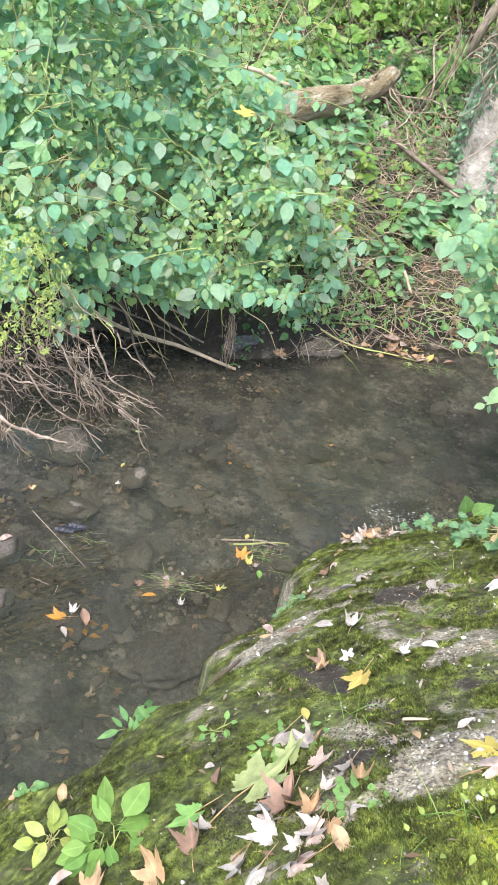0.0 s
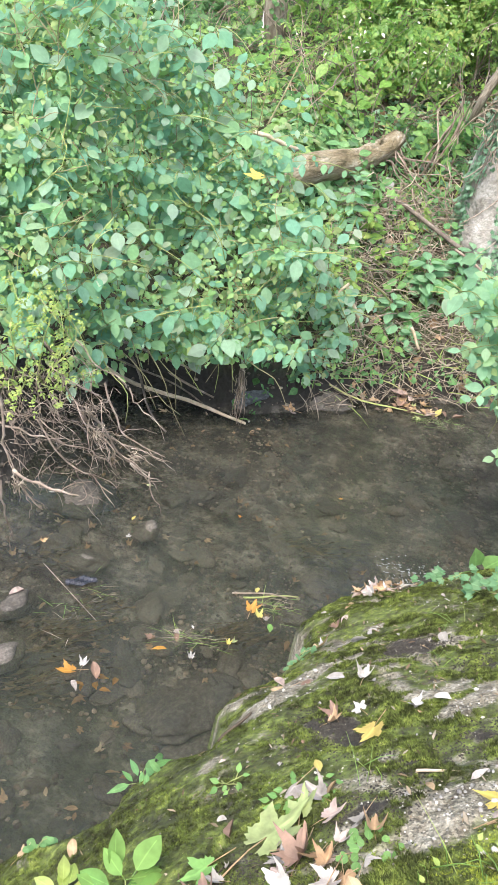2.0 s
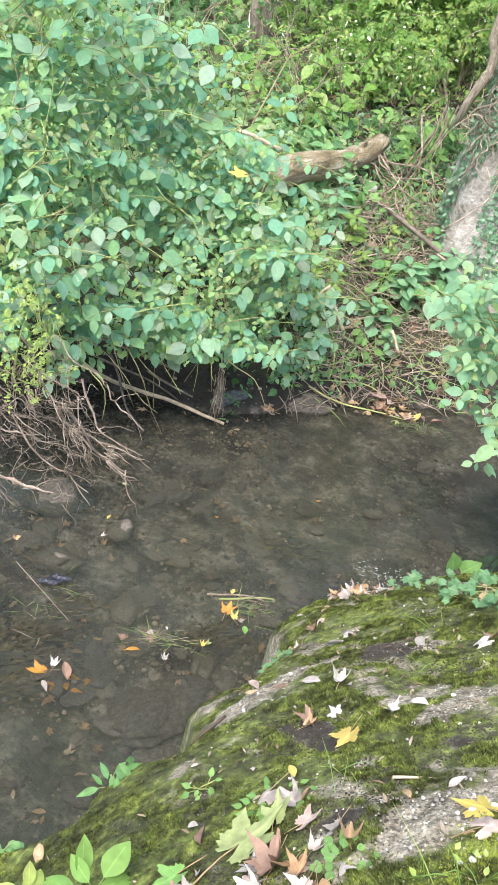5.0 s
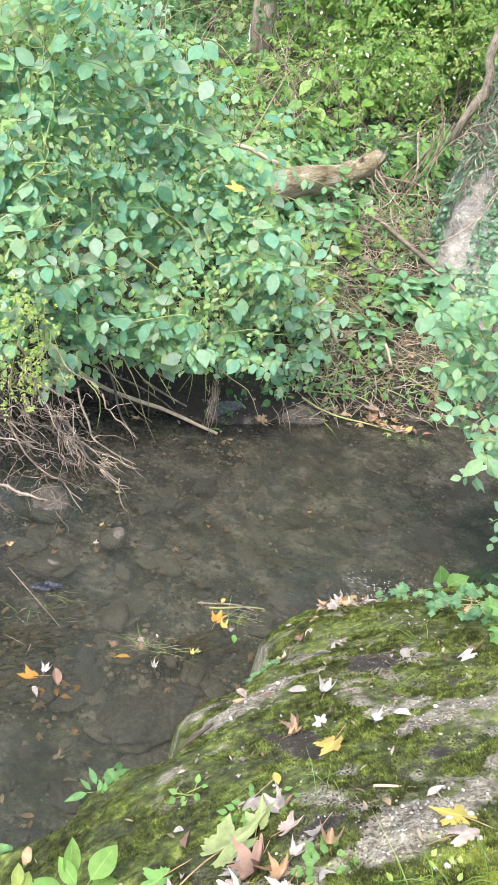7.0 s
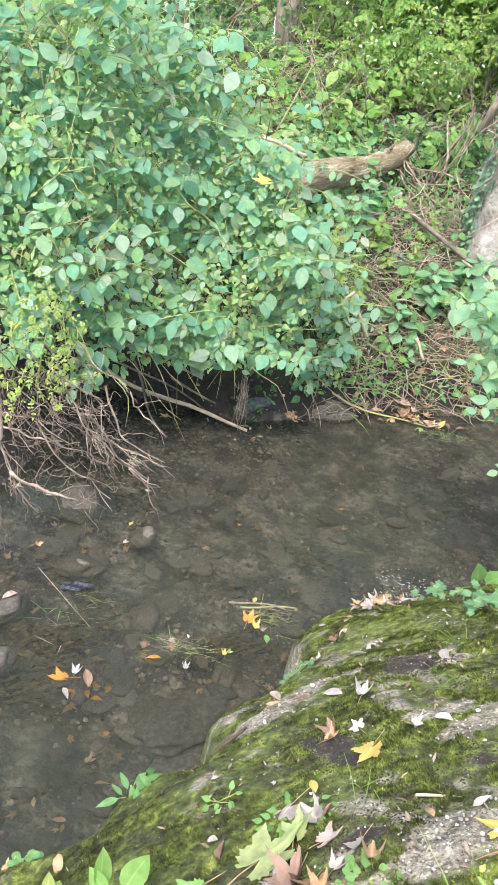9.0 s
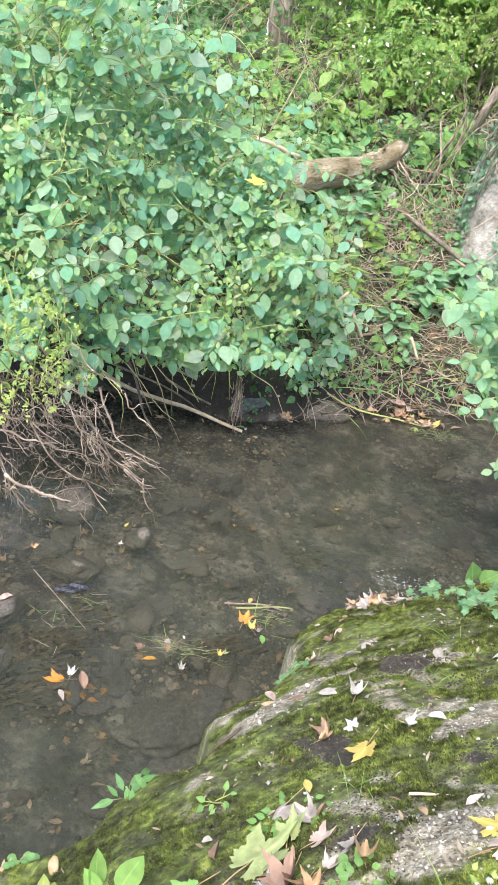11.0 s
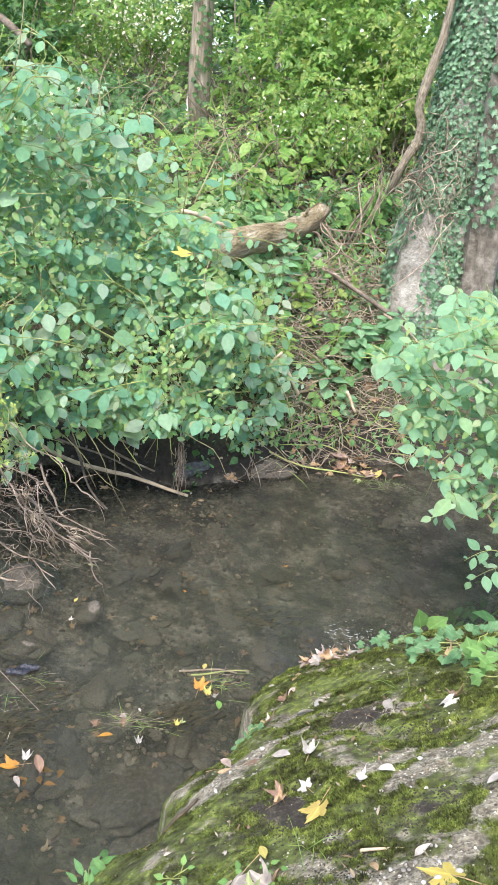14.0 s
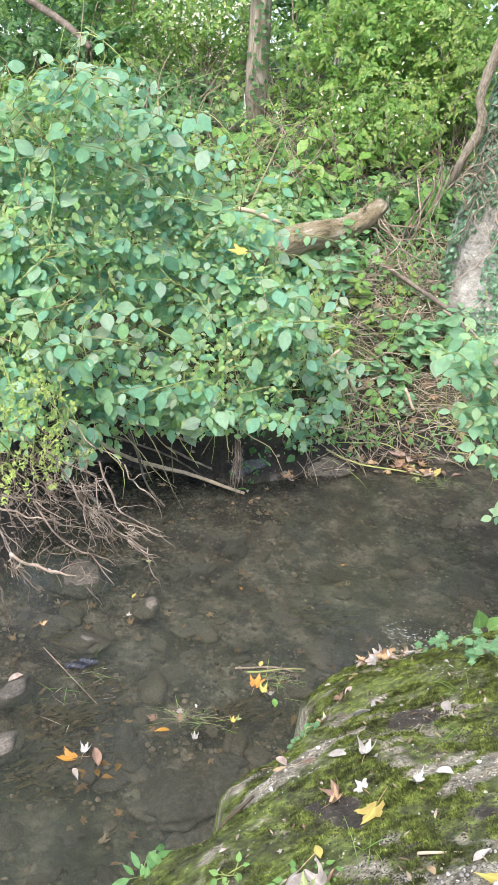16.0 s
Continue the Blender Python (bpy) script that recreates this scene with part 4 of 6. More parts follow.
    z = ground_fn(x, y) + height * RNG.uniform(0.3, 1, count)
    p = np.stack([x, y, z], 1)
    nor = unit(np.array(facing) + RNG.normal(size=(count, 3)) * wide * 0.6)
    out = unit(np.stack([np.cos(a), np.sin(a), RNG.normal(size=count) * 0.3 - 0.1], 1) + RNG.normal(size=(count, 3)) * 0.3)
    out = unit(out - nor * (out * nor).sum(1, keepdims=True))
    s = size * RNG.uniform(0.7, 1.15, count)
    meshes = [to_mesh("leaf", t, mat) for t in templates]
    for k, m in enumerate(frames_of(p, out, nor, s)):
        leaf = part("leaf", meshes[k % len(meshes)], mat, ob)
        leaf.matrix_basis = Matrix(m.tolist())
        if height > 0.015 and (count < 12 or k % 4 == 0):
            foot = np.array(at) + RNG.normal(size=3) * (0.008, 0.008, 0) - (0, 0, 0.004)
            st = part("stalk", tube(wander(foot, p[k], 0.12, 5), [0.0016, 0.001], 4), stem_mat or STEM, leaf)
            st.matrix_parent_inverse = leaf.matrix_basis.inverted()
    return ob


PLANT_LEAF = leaf_material("fresh_plant_leaf", [(0.15, 0.3, 0.09), (0.19, 0.34, 0.1), (0.13, 0.26, 0.08)], 0.6, 0.3, 0.15, spec=0.25)
CREST_IVY = leaf_material("crest_ivy_leaf", [(0.1, 0.22, 0.1), (0.15, 0.28, 0.13), (0.12, 0.25, 0.12), (0.19, 0.32, 0.16)], 0.6, 0.3, 0.15, spec=0.2)
FRESH_LEAF = leaf_material("seedling_leaf", [(0.17, 0.33, 0.08), (0.22, 0.37, 0.1), (0.14, 0.29, 0.075)], 0.6, 0.35, 0.15, spec=0.2)
BUD_LEAF = leaf_material("yellowing_plant_leaf", [(0.36, 0.44, 0.1), (0.3, 0.41, 0.1), (0.42, 0.46, 0.15)], 0.45, 0.35)
WEED_LEAF = leaf_material("waterside_weed_leaf", [(0.12, 0.28, 0.09), (0.17, 0.33, 0.12), (0.1, 0.24, 0.09)], 0.55, 0.3, spec=0.3)
ROUND_LEAF = [blade([0.2, 0.36, 0.4, 0.36, 0.27, 0.15, 0.01], 0.08, 0.12, 0.025)]
ROUND = [blade([0.1, 0.38, 0.48, 0.4, 0.12], 0.06, 0.05), blade([0.1, 0.42, 0.5, 0.42, 0.14], -0.04, 0.1)]

# plant at the rock's foot
clump("seedling_plant", "bright green leafy seedling growing from mossy rock", "plant", (-0.135, 1.03), 0.042, 20, BROAD, FRESH_LEAF, 0.066, (0.05, -0.6, 0.8), 0.5, 0.065)
clump("seedling_plant", "yellow-green young seedling beside fallen leaves", "plant", (-0.27, 1.13), 0.03, 11, BROAD[:2], BUD_LEAF, 0.044, (0.1, -0.5, 0.85), 0.5, 0.05)
clump("water_weed", "pointed green weed at the water's edge", "plant", (-0.19, 1.57), 0.04, 12, NARROW, WEED_LEAF, 0.052, (0, -0.4, 0.9), 0.5, 0.06)
clump("water_weed", "small green weed at the water's edge", "plant", (-0.265, 1.5), 0.025, 10, NARROW, WEED_LEAF, 0.045, (0, -0.4, 0.9), 0.5, 0.06)
clump("herb_patch", "small round-leaved herb on mossy rock", "plant", (0.262, 0.985), 0.045, 26, ROUND, PLANT_LEAF, 0.015, (0, -0.4, 0.9), 0.4, 0.014)
clump("herb_patch", "tiny round-leaved herb at the rock's edge", "plant", (-0.4, 1.42), 0.03, 14, ROUND, WEED_LEAF, 0.02, (0, -0.4, 0.9), 0.4, 0.03)
clump("herb_patch", "small green herb tucked in a rock crevice", "plant", (0.17, 2.1), 0.055, 48, ROUND, CREST_IVY, 0.013, (0, -0.4, 0.9), 0.5, 0.03)
clump("herb_patch", "bright small-leaved herb among pale fallen leaves", "plant", (0.17, 1.21), 0.06, 26, SMALL, PLANT_LEAF, 0.02, (0, -0.4, 0.9), 0.5, 0.014)
clump("herb_patch", "bright green trailing herb on moss", "plant", (0.42, 0.86), 0.1, 16, SMALL, BUD_LEAF, 0.016, (0, -0.4, 0.9), 0.6, 0.014)
clump("herb_patch", "small green herb on mossy rock", "plant", (0.03, 1.33), 0.03, 8, SMALL, PLANT_LEAF, 0.02, (0, -0.4, 0.9), 0.5, 0.02)
weed = thing("broad_weed", "bright green broad-leaved weed standing behind the rock", "plant", at=(0.86, 2.7, 0.22))
for lx, lz, turn, size in ((0.81, 0.42, 100, 0.092), (0.875, 0.41, 60, 0.09), (0.905, 0.385, 20, 0.08), (0.85, 0.34, 130, 0.085), (0.8, 0.335, 150, 0.07), (0.95, 0.34, 10, 0.08)):
    d = np.array([math.cos(radians(turn)), -0.25, 0.8 * math.sin(radians(turn))])
    joint = np.array([lx, 2.75, lz]) - unit(d) * 0.45 * size
    stem = part("stem", tube(wander((0.87, 2.71, 0.2), joint, 0.08, 6), [0.003, 0.0018], 5), STEM, weed)
    part("leaf", spread(ROUND_LEAF, frames_of(joint[None], unit(d)[None], unit(np.array([[0.05, -0.8, 0.6]]) + RNG.normal(size=(1, 3)) * 0.15), np.array([size]))), PLANT_LEAF, stem)
clump("ivy_patch", "trailing ivy over the rock's far edge", "ivy", (0.88, 2.28), 0.19, 64, IVY, CREST_IVY, 0.042, (-0.1, -0.5, 0.8), 0.5, 0.06)
clump("ivy_patch", "trailing ivy along the rock's crest", "ivy", (0.7, 2.62), 0.12, 20, IVY, CREST_IVY, 0.04, (-0.1, -0.5, 0.8), 0.5, 0.05)
clump("ivy_patch", "light green lobed ivy beside the rock", "ivy", (0.9, 1.98), 0.14, 34, IVY, PLANT_LEAF, 0.055, (-0.1, -0.5, 0.8), 0.5, 0.06)

# thin grass and stalks on the rock
for gx, gy, cnt in ((0.34, 0.87, 12), (0.42, 0.85, 14), (0.5, 0.88, 12), (0.29, 1.2, 5), (0.52, 1.75, 6), (0.6, 2.05, 5)):
    base_z = float(rock_z(np.array([gx]), np.array([gy]))[0])
    tuft_ob = thing("grass_tuft", "thin pale green grass on mossy rock", "grass", at=(gx, gy, base_z))
    for k in range(cnt):
        a = np.array([gx, gy, base_z]) + RNG.normal(size=3) * (0.02, 0.02, 0)
        d = np.array([RNG.normal() * 0.05, -0.03 + RNG.normal() * 0.04, 0.025 + 0.03 * RNG.random()])
        part("blade", tube([a - (0, 0, 0.004), a + d * 0.5 + (0, 0, 0.008), a + d], [0.0009, 0.0008, 0.0003], 4), YOUNG_LEAF, tuft_ob)

# ---------------------------------------------------------------- roots over the water
roots = thing("root_tangle", "tangle of dry brown roots hanging over the water", "roots", at=(-1.2, 3.2, 0.6))


def root_at(a, b, r0, bend=0.1, n=9, jitter=0.006, forks=0):
    path = wander(a, b, bend, n, 0.03, jitter)
    part("root", tube(path, [r0, r0 * 0.75, r0 * 0.35], 5, 0.2), ROOT, roots)
    for k in range(forks):
        i = int(RNG.integers(len(path) // 3, len(path) - 2))
        d = unit(path[i + 1] - path[i]) + RNG.normal(size=3) * (0.5, 0.3, 0.5) + np.array([0.1, 0, -0.25])
        q = wander(path[i], path[i] + unit(d) * RNG.uniform(0.07, 0.22), 0.12, 6, 0.0, 0.006)
        q[:, 2] = np.maximum(q[:, 2], -0.02)
        part("root", tube(q, [r0 * 0.5, r0 * 0.35, 0.001], 4, 0.2), ROOT, roots)


for k in range(44):
    a = np.array([RNG.uniform(-1.5, -0.86), RNG.uniform(3.2, 3.6), 0])
    a[2] = RNG.uniform(0.42, 0.8) - 0.35 * max(0, a[0] + 1.1)
    reach = RNG.uniform(0.16, 0.42)
    b = a + np.array([reach * RNG.uniform(0.1, 1.0), RNG.uniform(-0.12, 0.1), -reach * RNG.uniform(0.3, 1.0)])
    b[2] = max(b[2], 0.06 + 0.12 * RNG.random())
    root_at(a, b, RNG.choice([0.0016, 0.0025, 0.0036, 0.005], p=[0.45, 0.35, 0.15, 0.05]), 0.2, 8, 0.009, 1 + k % 3)
for a, b, r, forks in (((-1.05, 3.4, 0.75), (-0.79, 3.4, 0.41), 0.007, 4), ((-0.82, 3.4, 0.44), (-0.53, 3.4, 0.19), 0.0065, 5), ((-0.54, 3.4, 0.2), (-0.48, 3.4, 0.02), 0.004, 2), ((-0.78, 3.45, 0.58), (-0.48, 3.45, 0.26), 0.0055, 3),
                       ((-0.7, 3.6, 0.51), (-0.52, 3.6, 0.32), 0.004, 3), ((-0.91, 3.4, 0.47), (-0.56, 3.4, 0.29), 0.005, 4), ((-1.25, 3.3, 0.38), (-0.91, 3.3, 0.35), 0.006, 2), ((-1.05, 3.35, 0.4), (-0.69, 3.35, 0.08), 0.005, 5),
                       ((-1.12, 3.05, 0.7), (-1.05, 3.05, 0.3), 0.0075, 2), ((-1.05, 3.05, 0.3), (-0.77, 3.05, 0.228), 0.0075, 2), ((-1.04, 3.05, 0.3), (-0.92, 3.05, 0.13), 0.0055, 3), ((-1.05, 2.9, 0.33), (-1.0, 2.9, 0.06), 0.006, 1),
                       ((-0.99, 3.3, 0.36), (-0.68, 3.3, 0.25), 0.0035, 3), ((-0.83, 3.4, 0.42), (-0.79, 3.4, 0.21), 0.0035, 1), ((-0.9, 3.45, 0.44), (-0.57, 3.45, 0.17), 0.0055, 4), ((-1.45, 3.2, 0.6), (-0.95, 3.3, 0.42), 0.006, 3)):
    root_at(a, b, r, 0.09, 9, 0.007, forks)
fringe = Shape()
for k in range(260):
    a = np.array([RNG.uniform(-1.4, -0.68), RNG.uniform(3.1, 3.55), 0])
    a[2] = RNG.uniform(0.22, 0.78) - 0.42 * max(0, a[0] + 1.1)
    fringe.add(tube(wander(a, a + RNG.normal(size=3) * (0.07, 0.04, 0.06) + (0.03, 0, -0.03), 0.3, 6, 0, 0.004), [0.0014, 0.0008], 4))
part("root_fringe", fringe, ROOT, roots, "thin brown rootlets", kind="stuff")
for x, y, z in ((-0.62, 3.4, 0.26), (-0.84, 3.38, 0.46), (-0.98, 3.35, 0.52), (-1.03, 3.03, 0.26), (-0.8, 3.4, 0.36)):
    wad = Shape()
    for k in range(24):
        a = np.array([x, y, z]) + RNG.normal(size=3) * (0.016, 0.01, 0.02)
        wad.add(tube(wander(a, a + RNG.normal(size=3) * (0.014, 0.01, 0.03) + (0.02, 0, -0.025), 0.15, 5), [0.0024, 0.001], 4))
    part("caught_debris", wad, STRAW, roots, "matted plant debris caught in the roots", kind="stuff")

WEED_YELLOW = leaf_material("yellow_weed_leaf", [(0.28, 0.4, 0.08), (0.36, 0.42, 0.12), (0.2, 0.33, 0.08)], 0.5, 0.35, vein=False)
weed = thing("bank_weed", "feathery yellow-green weed above the roots", "plant", at=(-1.2, 3.25, 0.85))
p = np.stack([RNG.uniform(-1.5, -0.84, 620), RNG.uniform(2.95, 3.5, 620), RNG.uniform(0.58, 1.06, 620)], 1)
p = p[RNG.random(620) < 0.6 + 0.8 * fbm(p[:, 0], p[:, 2], 0.16, 2, 6)]
d, nor = hanging(len(p), (0, -0.5, 0.7), 0.5, 1.2)
part("foliage", spread(SPRAY, frames_of(p, d, nor, RNG.uniform(0.024, 0.052, len(p)))), WEED_YELLOW, weed, kind="stuff")
for k in range(16):
    b = p[k]
    part("stem", tube(wander((b[0] * 0.5 - 0.6, 3.4, 0.55), b, 0.1, 6), [0.004, 0.002], 4), STEM, weed)

# ---------------------------------------------------------------- trees
def crown_clumps(centre, radius, clumps, per, size):
    """Leaf sprays gathered in uneven clumps inside an ellipsoid."""
    c = unit(RNG.normal(size=(clumps, 3))) * RNG.random((clumps, 1)) ** 0.45 * np.array(radius) + np.array(centre)
    p = np.repeat(c, per, 0) + RNG.normal(size=(clumps * per, 3)) * np.array(radius) * 0.16
    d, nor = hanging(len(p), (0, -0.2, 0.8), 0.6, 1.0)
    return c, frames_of(p, d, nor, size * RNG.uniform(0.6, 1.2, len(p)))


def tree(label, foot, height, r, crown_r, clumps, mat=None, leaf=None, size=0.3, lean=(0, 0)):
    ob = thing("tree", label, "tree", at=tuple(foot))
    foot = np.array(foot, float)
    top = foot + (lean[0], lean[1], height)
    k = np.linspace(0, 1, 16)[:, None]
    path = foot - (0, 0, 0.15) + (top - foot) * k + np.stack([0.12 * np.sin(5 * k[:, 0] + foot[0]) * k[:, 0], 0.1 * np.sin(4 * k[:, 0] + foot[1]) * k[:, 0], 0 * k[:, 0]], 1)
    part("trunk", tube(path, [r * 1.35, r, r * 0.9, r * 0.75, r * 0.5, r * 0.15], 14, 0.06), mat or BARK, ob)
    c, m = crown_clumps(foot + np.array([lean[0] * 0.8, lean[1] * 0.8, height * 0.8]), crown_r, clumps, 42, size)
    for e in c[:9]:
        s = path[int(RNG.integers(8, 14))]
        part("limb", tube(wander(s, e, 0.1, 7, -0.1), [r * 0.35, r * 0.12], 6), mat or BARK, ob)
    part("crown", spread(SPRAY, m), leaf or FAR_LEAF, ob, kind="stuff")
    return ob


def gz(x, y):
    return float(ground_z(np.array([float(x)]), np.array([float(y)]))[0])


def shrub(label, centre, radius, count, mat, size, templates=None, stems=9, foot=None, pale_dots=0):
    """Understorey shrub: thin stems and sprays of leaves with gaps between them."""
    fx, fy = foot or (centre[0], centre[1] + 0.1)
    ob = thing("shrub", label, "shrub", at=(fx, fy, gz(fx, fy)))
    c = unit(RNG.normal(size=(count // 14 + 3, 3))) * RNG.random((count // 14 + 3, 1)) ** 0.4 * np.array(radius) + np.array(centre)
    p = c[RNG.integers(0, len(c), count)] + RNG.normal(size=(count, 3)) * np.array(radius) * 0.17
    p[:, 2] = np.maximum(p[:, 2], ground_z(p[:, 0], p[:, 1]) + 0.05)
    d, nor = hanging(count, (0, -0.45, 0.7), 0.45, 1.1)
    part("foliage", spread(templates or SPRAY, frames_of(p, d, nor, size * RNG.uniform(0.65, 1.25, count))), mat, ob, kind="stuff")
    for k in range(stems):
        a = np.array([fx, fy, gz(fx, fy) - 0.03]) + RNG.normal(size=3) * (0.25 * radius[0], 0.1, 0)
        a[2] = gz(a[0], a[1]) - 0.03
        part("stem", tube(wander(a, c[k % len(c)], 0.12, 8, -0.05, 0.01), [0.013, 0.008, 0.003], 5), ROOT, ob)
    # scattered pale leaves: blossoms, and sunlit dots painted by their colour
    if pale_dots:
        q = p[RNG.integers(0, count, pale_dots)] + RNG.normal(size=(pale_dots, 3)) * 0.05 + (0, -0.05, 0.03)
        bd, bn = hanging(pale_dots, (0, -0.5, 0.8), 0.5, 1.0)
        part("blossom", spread(SMALL, frames_of(q, bd, bn, RNG.uniform(0.016, 0.042, pale_dots))), PALE_DOT, ob, "small pale blossoms and painted dots of sunlit leaf", kind="stuff")
    return ob


# slim tree on the bank's crest
slim = tree("slim grey-brown woodland tree with a painted sun patch", (-0.585, 8.2, gz(-0.585, 8.2)), 9.5, 0.08, (2.4, 2.0, 2.0), 34, lean=(-0.2, 0.2))
# sunlight on the trunk's left side, put in as a thin white shell
sunpatch = []
for zz in np.linspace(0, 1, 9):
    for aa in np.linspace(-1, 1, 5):
        ang = radians(205 + 26 * aa * math.sin(math.pi * min(1, zz * 1.15 + 0.05)))
        sunpatch.append((-0.588 + 0.113 * math.cos(ang), 8.2 + 0.113 * math.sin(ang), 1.78 + 0.5 * zz))
WHITE_WOOD = material("white_wood", [(0.42, 0.38, 0.32), (0.68, 0.65, 0.6), (0.8, 0.78, 0.74)], 0.05, 0.8, 0.4, 0.02)
part("bare_patch", Shape(sunpatch, [(5 * i + j, 5 * i + j + 1, 5 * i + j + 6, 5 * i + j + 5) for i in range(8) for j in range(4)]), WHITE_WOOD, slim, "pale patch painted for sun falling on the trunk")
sa, sz = RNG.uniform(radians(230), radians(330), 150), RNG.uniform(2.1, 4.2, 150)
sp = np.stack([-0.6 + 0.1 * np.cos(sa), 8.2 + 0.1 * np.sin(sa), sz], 1)
sn = unit(np.stack([np.cos(sa), np.sin(sa), 0.3 + 0 * sa], 1))
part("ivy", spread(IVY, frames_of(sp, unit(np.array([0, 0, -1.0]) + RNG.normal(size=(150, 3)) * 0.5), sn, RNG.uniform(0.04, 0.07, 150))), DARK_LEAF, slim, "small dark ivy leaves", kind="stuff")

# ivy-clad tree
ivy_tree = thing("ivy_tree", "thick pale-barked tree clad in dark green ivy", "tree", at=(1.38, 6.15, 0.7))
T_SIDES, T_RINGS = 40, 60
tz = np.concatenate([np.linspace(0.1, 3.6, 50), np.linspace(3.9, 10, 14)])


def ivy_trunk(a, z):
    """Surface of the ivy tree's trunk at an angle and a height."""
    cx, cy = 1.46 + 0.035 * (z - 1), 6.2 + 0.02 * (z - 1)
    r = np.interp(z, [0.5, 0.9, 1.4, 1.9, 2.5, 5, 10], [0.56, 0.5, 0.45, 0.37, 0.35, 0.3, 0.1])
    r = r * (1 + 0.03 * np.sin(5 * a + 0.6 * z) * np.interp(z, [0.5, 2], [1.6, 0.6]) + 0.02 * vnoise(a * 0.6, z, 0.22, 3) + 0.015 * vnoise(a, z, 0.07, 4))
    return np.stack([cx + r * np.cos(a), cy + r * np.sin(a), z + 0 * a], -1)


ga, gzz = np.meshgrid(np.linspace(0, 2 * np.pi, T_SIDES, endpoint=False), tz)
tv = ivy_trunk(ga, gzz).reshape(-1, 3)
tf = [(i * T_SIDES + j, i * T_SIDES + (j + 1) % T_SIDES, (i + 1) * T_SIDES + (j + 1) % T_SIDES, (i + 1) * T_SIDES + j) for i in range(len(tz) - 1) for j in range(T_SIDES)]
ivy_bole = part("trunk", Shape(tv, tf), PALE_BARK, ivy_tree, "pale weathered bark")
n = 21000
ia, iz = radians(270) + RNG.uniform(-1.5, 1.35, n), 0.7 + 3.6 * RNG.random(n) ** 1.1
bare = np.exp(-(((ia - radians(224)) / 0.27) ** 4) - ((iz - 1.13) / 0.36) ** 4) + np.exp(-(((ia - radians(230)) / 0.14) ** 2) - ((iz - 1.55) / 0.14) ** 2)
thin = np.exp(-(((ia - radians(240)) / 0.16) ** 2) - ((iz - 2.25) / 0.2) ** 2)
keep = (RNG.random(n) > 1.12 * bare + 0.6 * thin + 0.3 * np.clip(1.6 - iz, 0, 0.8)) & (RNG.random(n) < 0.95 + 0.4 * vnoise(ia, iz, 0.25, 6))
ia, iz = ia[keep], iz[keep]
ip = ivy_trunk(ia, iz)
inn = unit(np.stack([np.cos(ia), np.sin(ia), 0.35 + 0 * ia], 1) + RNG.normal(size=(len(ia), 3)) * 0.28)
idn = unit(np.array([0, 0, -1.0]) + RNG.normal(size=(len(ia), 3)) * 0.55)
part("ivy", spread(IVY, frames_of(ip + inn * RNG.uniform(0.005, 0.05, (len(ia), 1)), idn, inn, RNG.uniform(0.022, 0.047, len(ia)))), IVY_LEAF, ivy_bole, "glossy dark green ivy leaves", kind="stuff")
for k in range(6):
    a0 = radians(270) + RNG.uniform(0.0, 1.0)
    zs = np.linspace(0.75, RNG.uniform(2.2, 4.2), 16)
    aw = a0 + 0.25 * np.sin(zs * RNG.uniform(1, 2.4) + k)
    q = ivy_trunk(aw, zs)
    q[:, :2] += 0.02 * np.stack([np.cos(aw), np.sin(aw)], 1)
    part("ivy_stem", tube(q, [0.012, 0.006], 5, 0.15), ROOT, ivy_bole)
c, m = crown_clumps((1.6, 6.9, 9.2), (2.6, 2.4, 1.9), 40, 42, 0.3)
part("crown", spread(SPRAY, m), FAR_LEAF, ivy_tree, kind="stuff")
for e in c[:8]:
    part("limb", tube(wander((1.6, 6.3, RNG.uniform(6, 8.5)), e, 0.1, 7), [0.09, 0.03], 7), BARK, ivy_tree)

# dry climbing stems matted round its foot
mat_ = thing("stem_tangle", "tangle of dry brown climbing stems round the ivy tree's foot", "twigs", at=(1.0, 5.95, 1.2))
for k in range(95):
    a0, z0 = radians(RNG.uniform(195, 262)), RNG.uniform(1.5, 2.1)
    a1, z1 = a0 + RNG.normal() * 0.25, z0 + RNG.normal() * 0.25
    p0, p1 = ivy_trunk(np.array([a0]), np.array([z0]))[0], ivy_trunk(np.array([a1]), np.array([z1]))[0]
    off0, off1 = np.array([-0.08 * RNG.random() - 0.02, -0.06, 0]), np.array([-0.16 * RNG.random() - 0.02, -0.06, 0])
    part("stem", tube(wander(p0 + off0, p1 + off1, 0.3, 7, 0, 0.012), [0.0045 * RNG.uniform(0.5, 1.3), 0.002], 4), STRAW if k % 3 else ROOT, mat_)

# decayed trunk beside it
snag = thing("dead_trunk", "decayed brown furrowed trunk beside the ivy tree", "tree trunk", at=(1.68, 5.72, 0.8))
k = np.linspace(0, 1, 26)
sv = []
for t in k:
    for a in np.linspace(0, 2 * np.pi, 22, endpoint=False):
        r = (0.125 - 0.03 * t) * (1 + 0.16 * math.sin(7 * a + 3 * t) + 0.1 * math.sin(13 * a - 5 * t) + 0.05 * RNG.random())
        sv.append((1.6 - 0.12 * t + r * math.cos(a), 5.72 + r * math.sin(a), 0.1 + 2.5 * t * (1 - 0.08 * math.sin(3 * a))))
sf = [(i * 22 + j, i * 22 + (j + 1) % 22, (i + 1) * 22 + (j + 1) % 22, (i + 1) * 22 + j) for i in range(25) for j in range(22)] + [tuple(25 * 22 + j for j in range(22))]
part("trunk", Shape(sv, sf, [(j / 22, i / 25) for i in range(26) for j in range(22)]), DEAD_BARK, snag)
n = 260
a, z = radians(250) + RNG.uniform(-0.9, 1.2, n), RNG.uniform(1.6, 2.7, n)
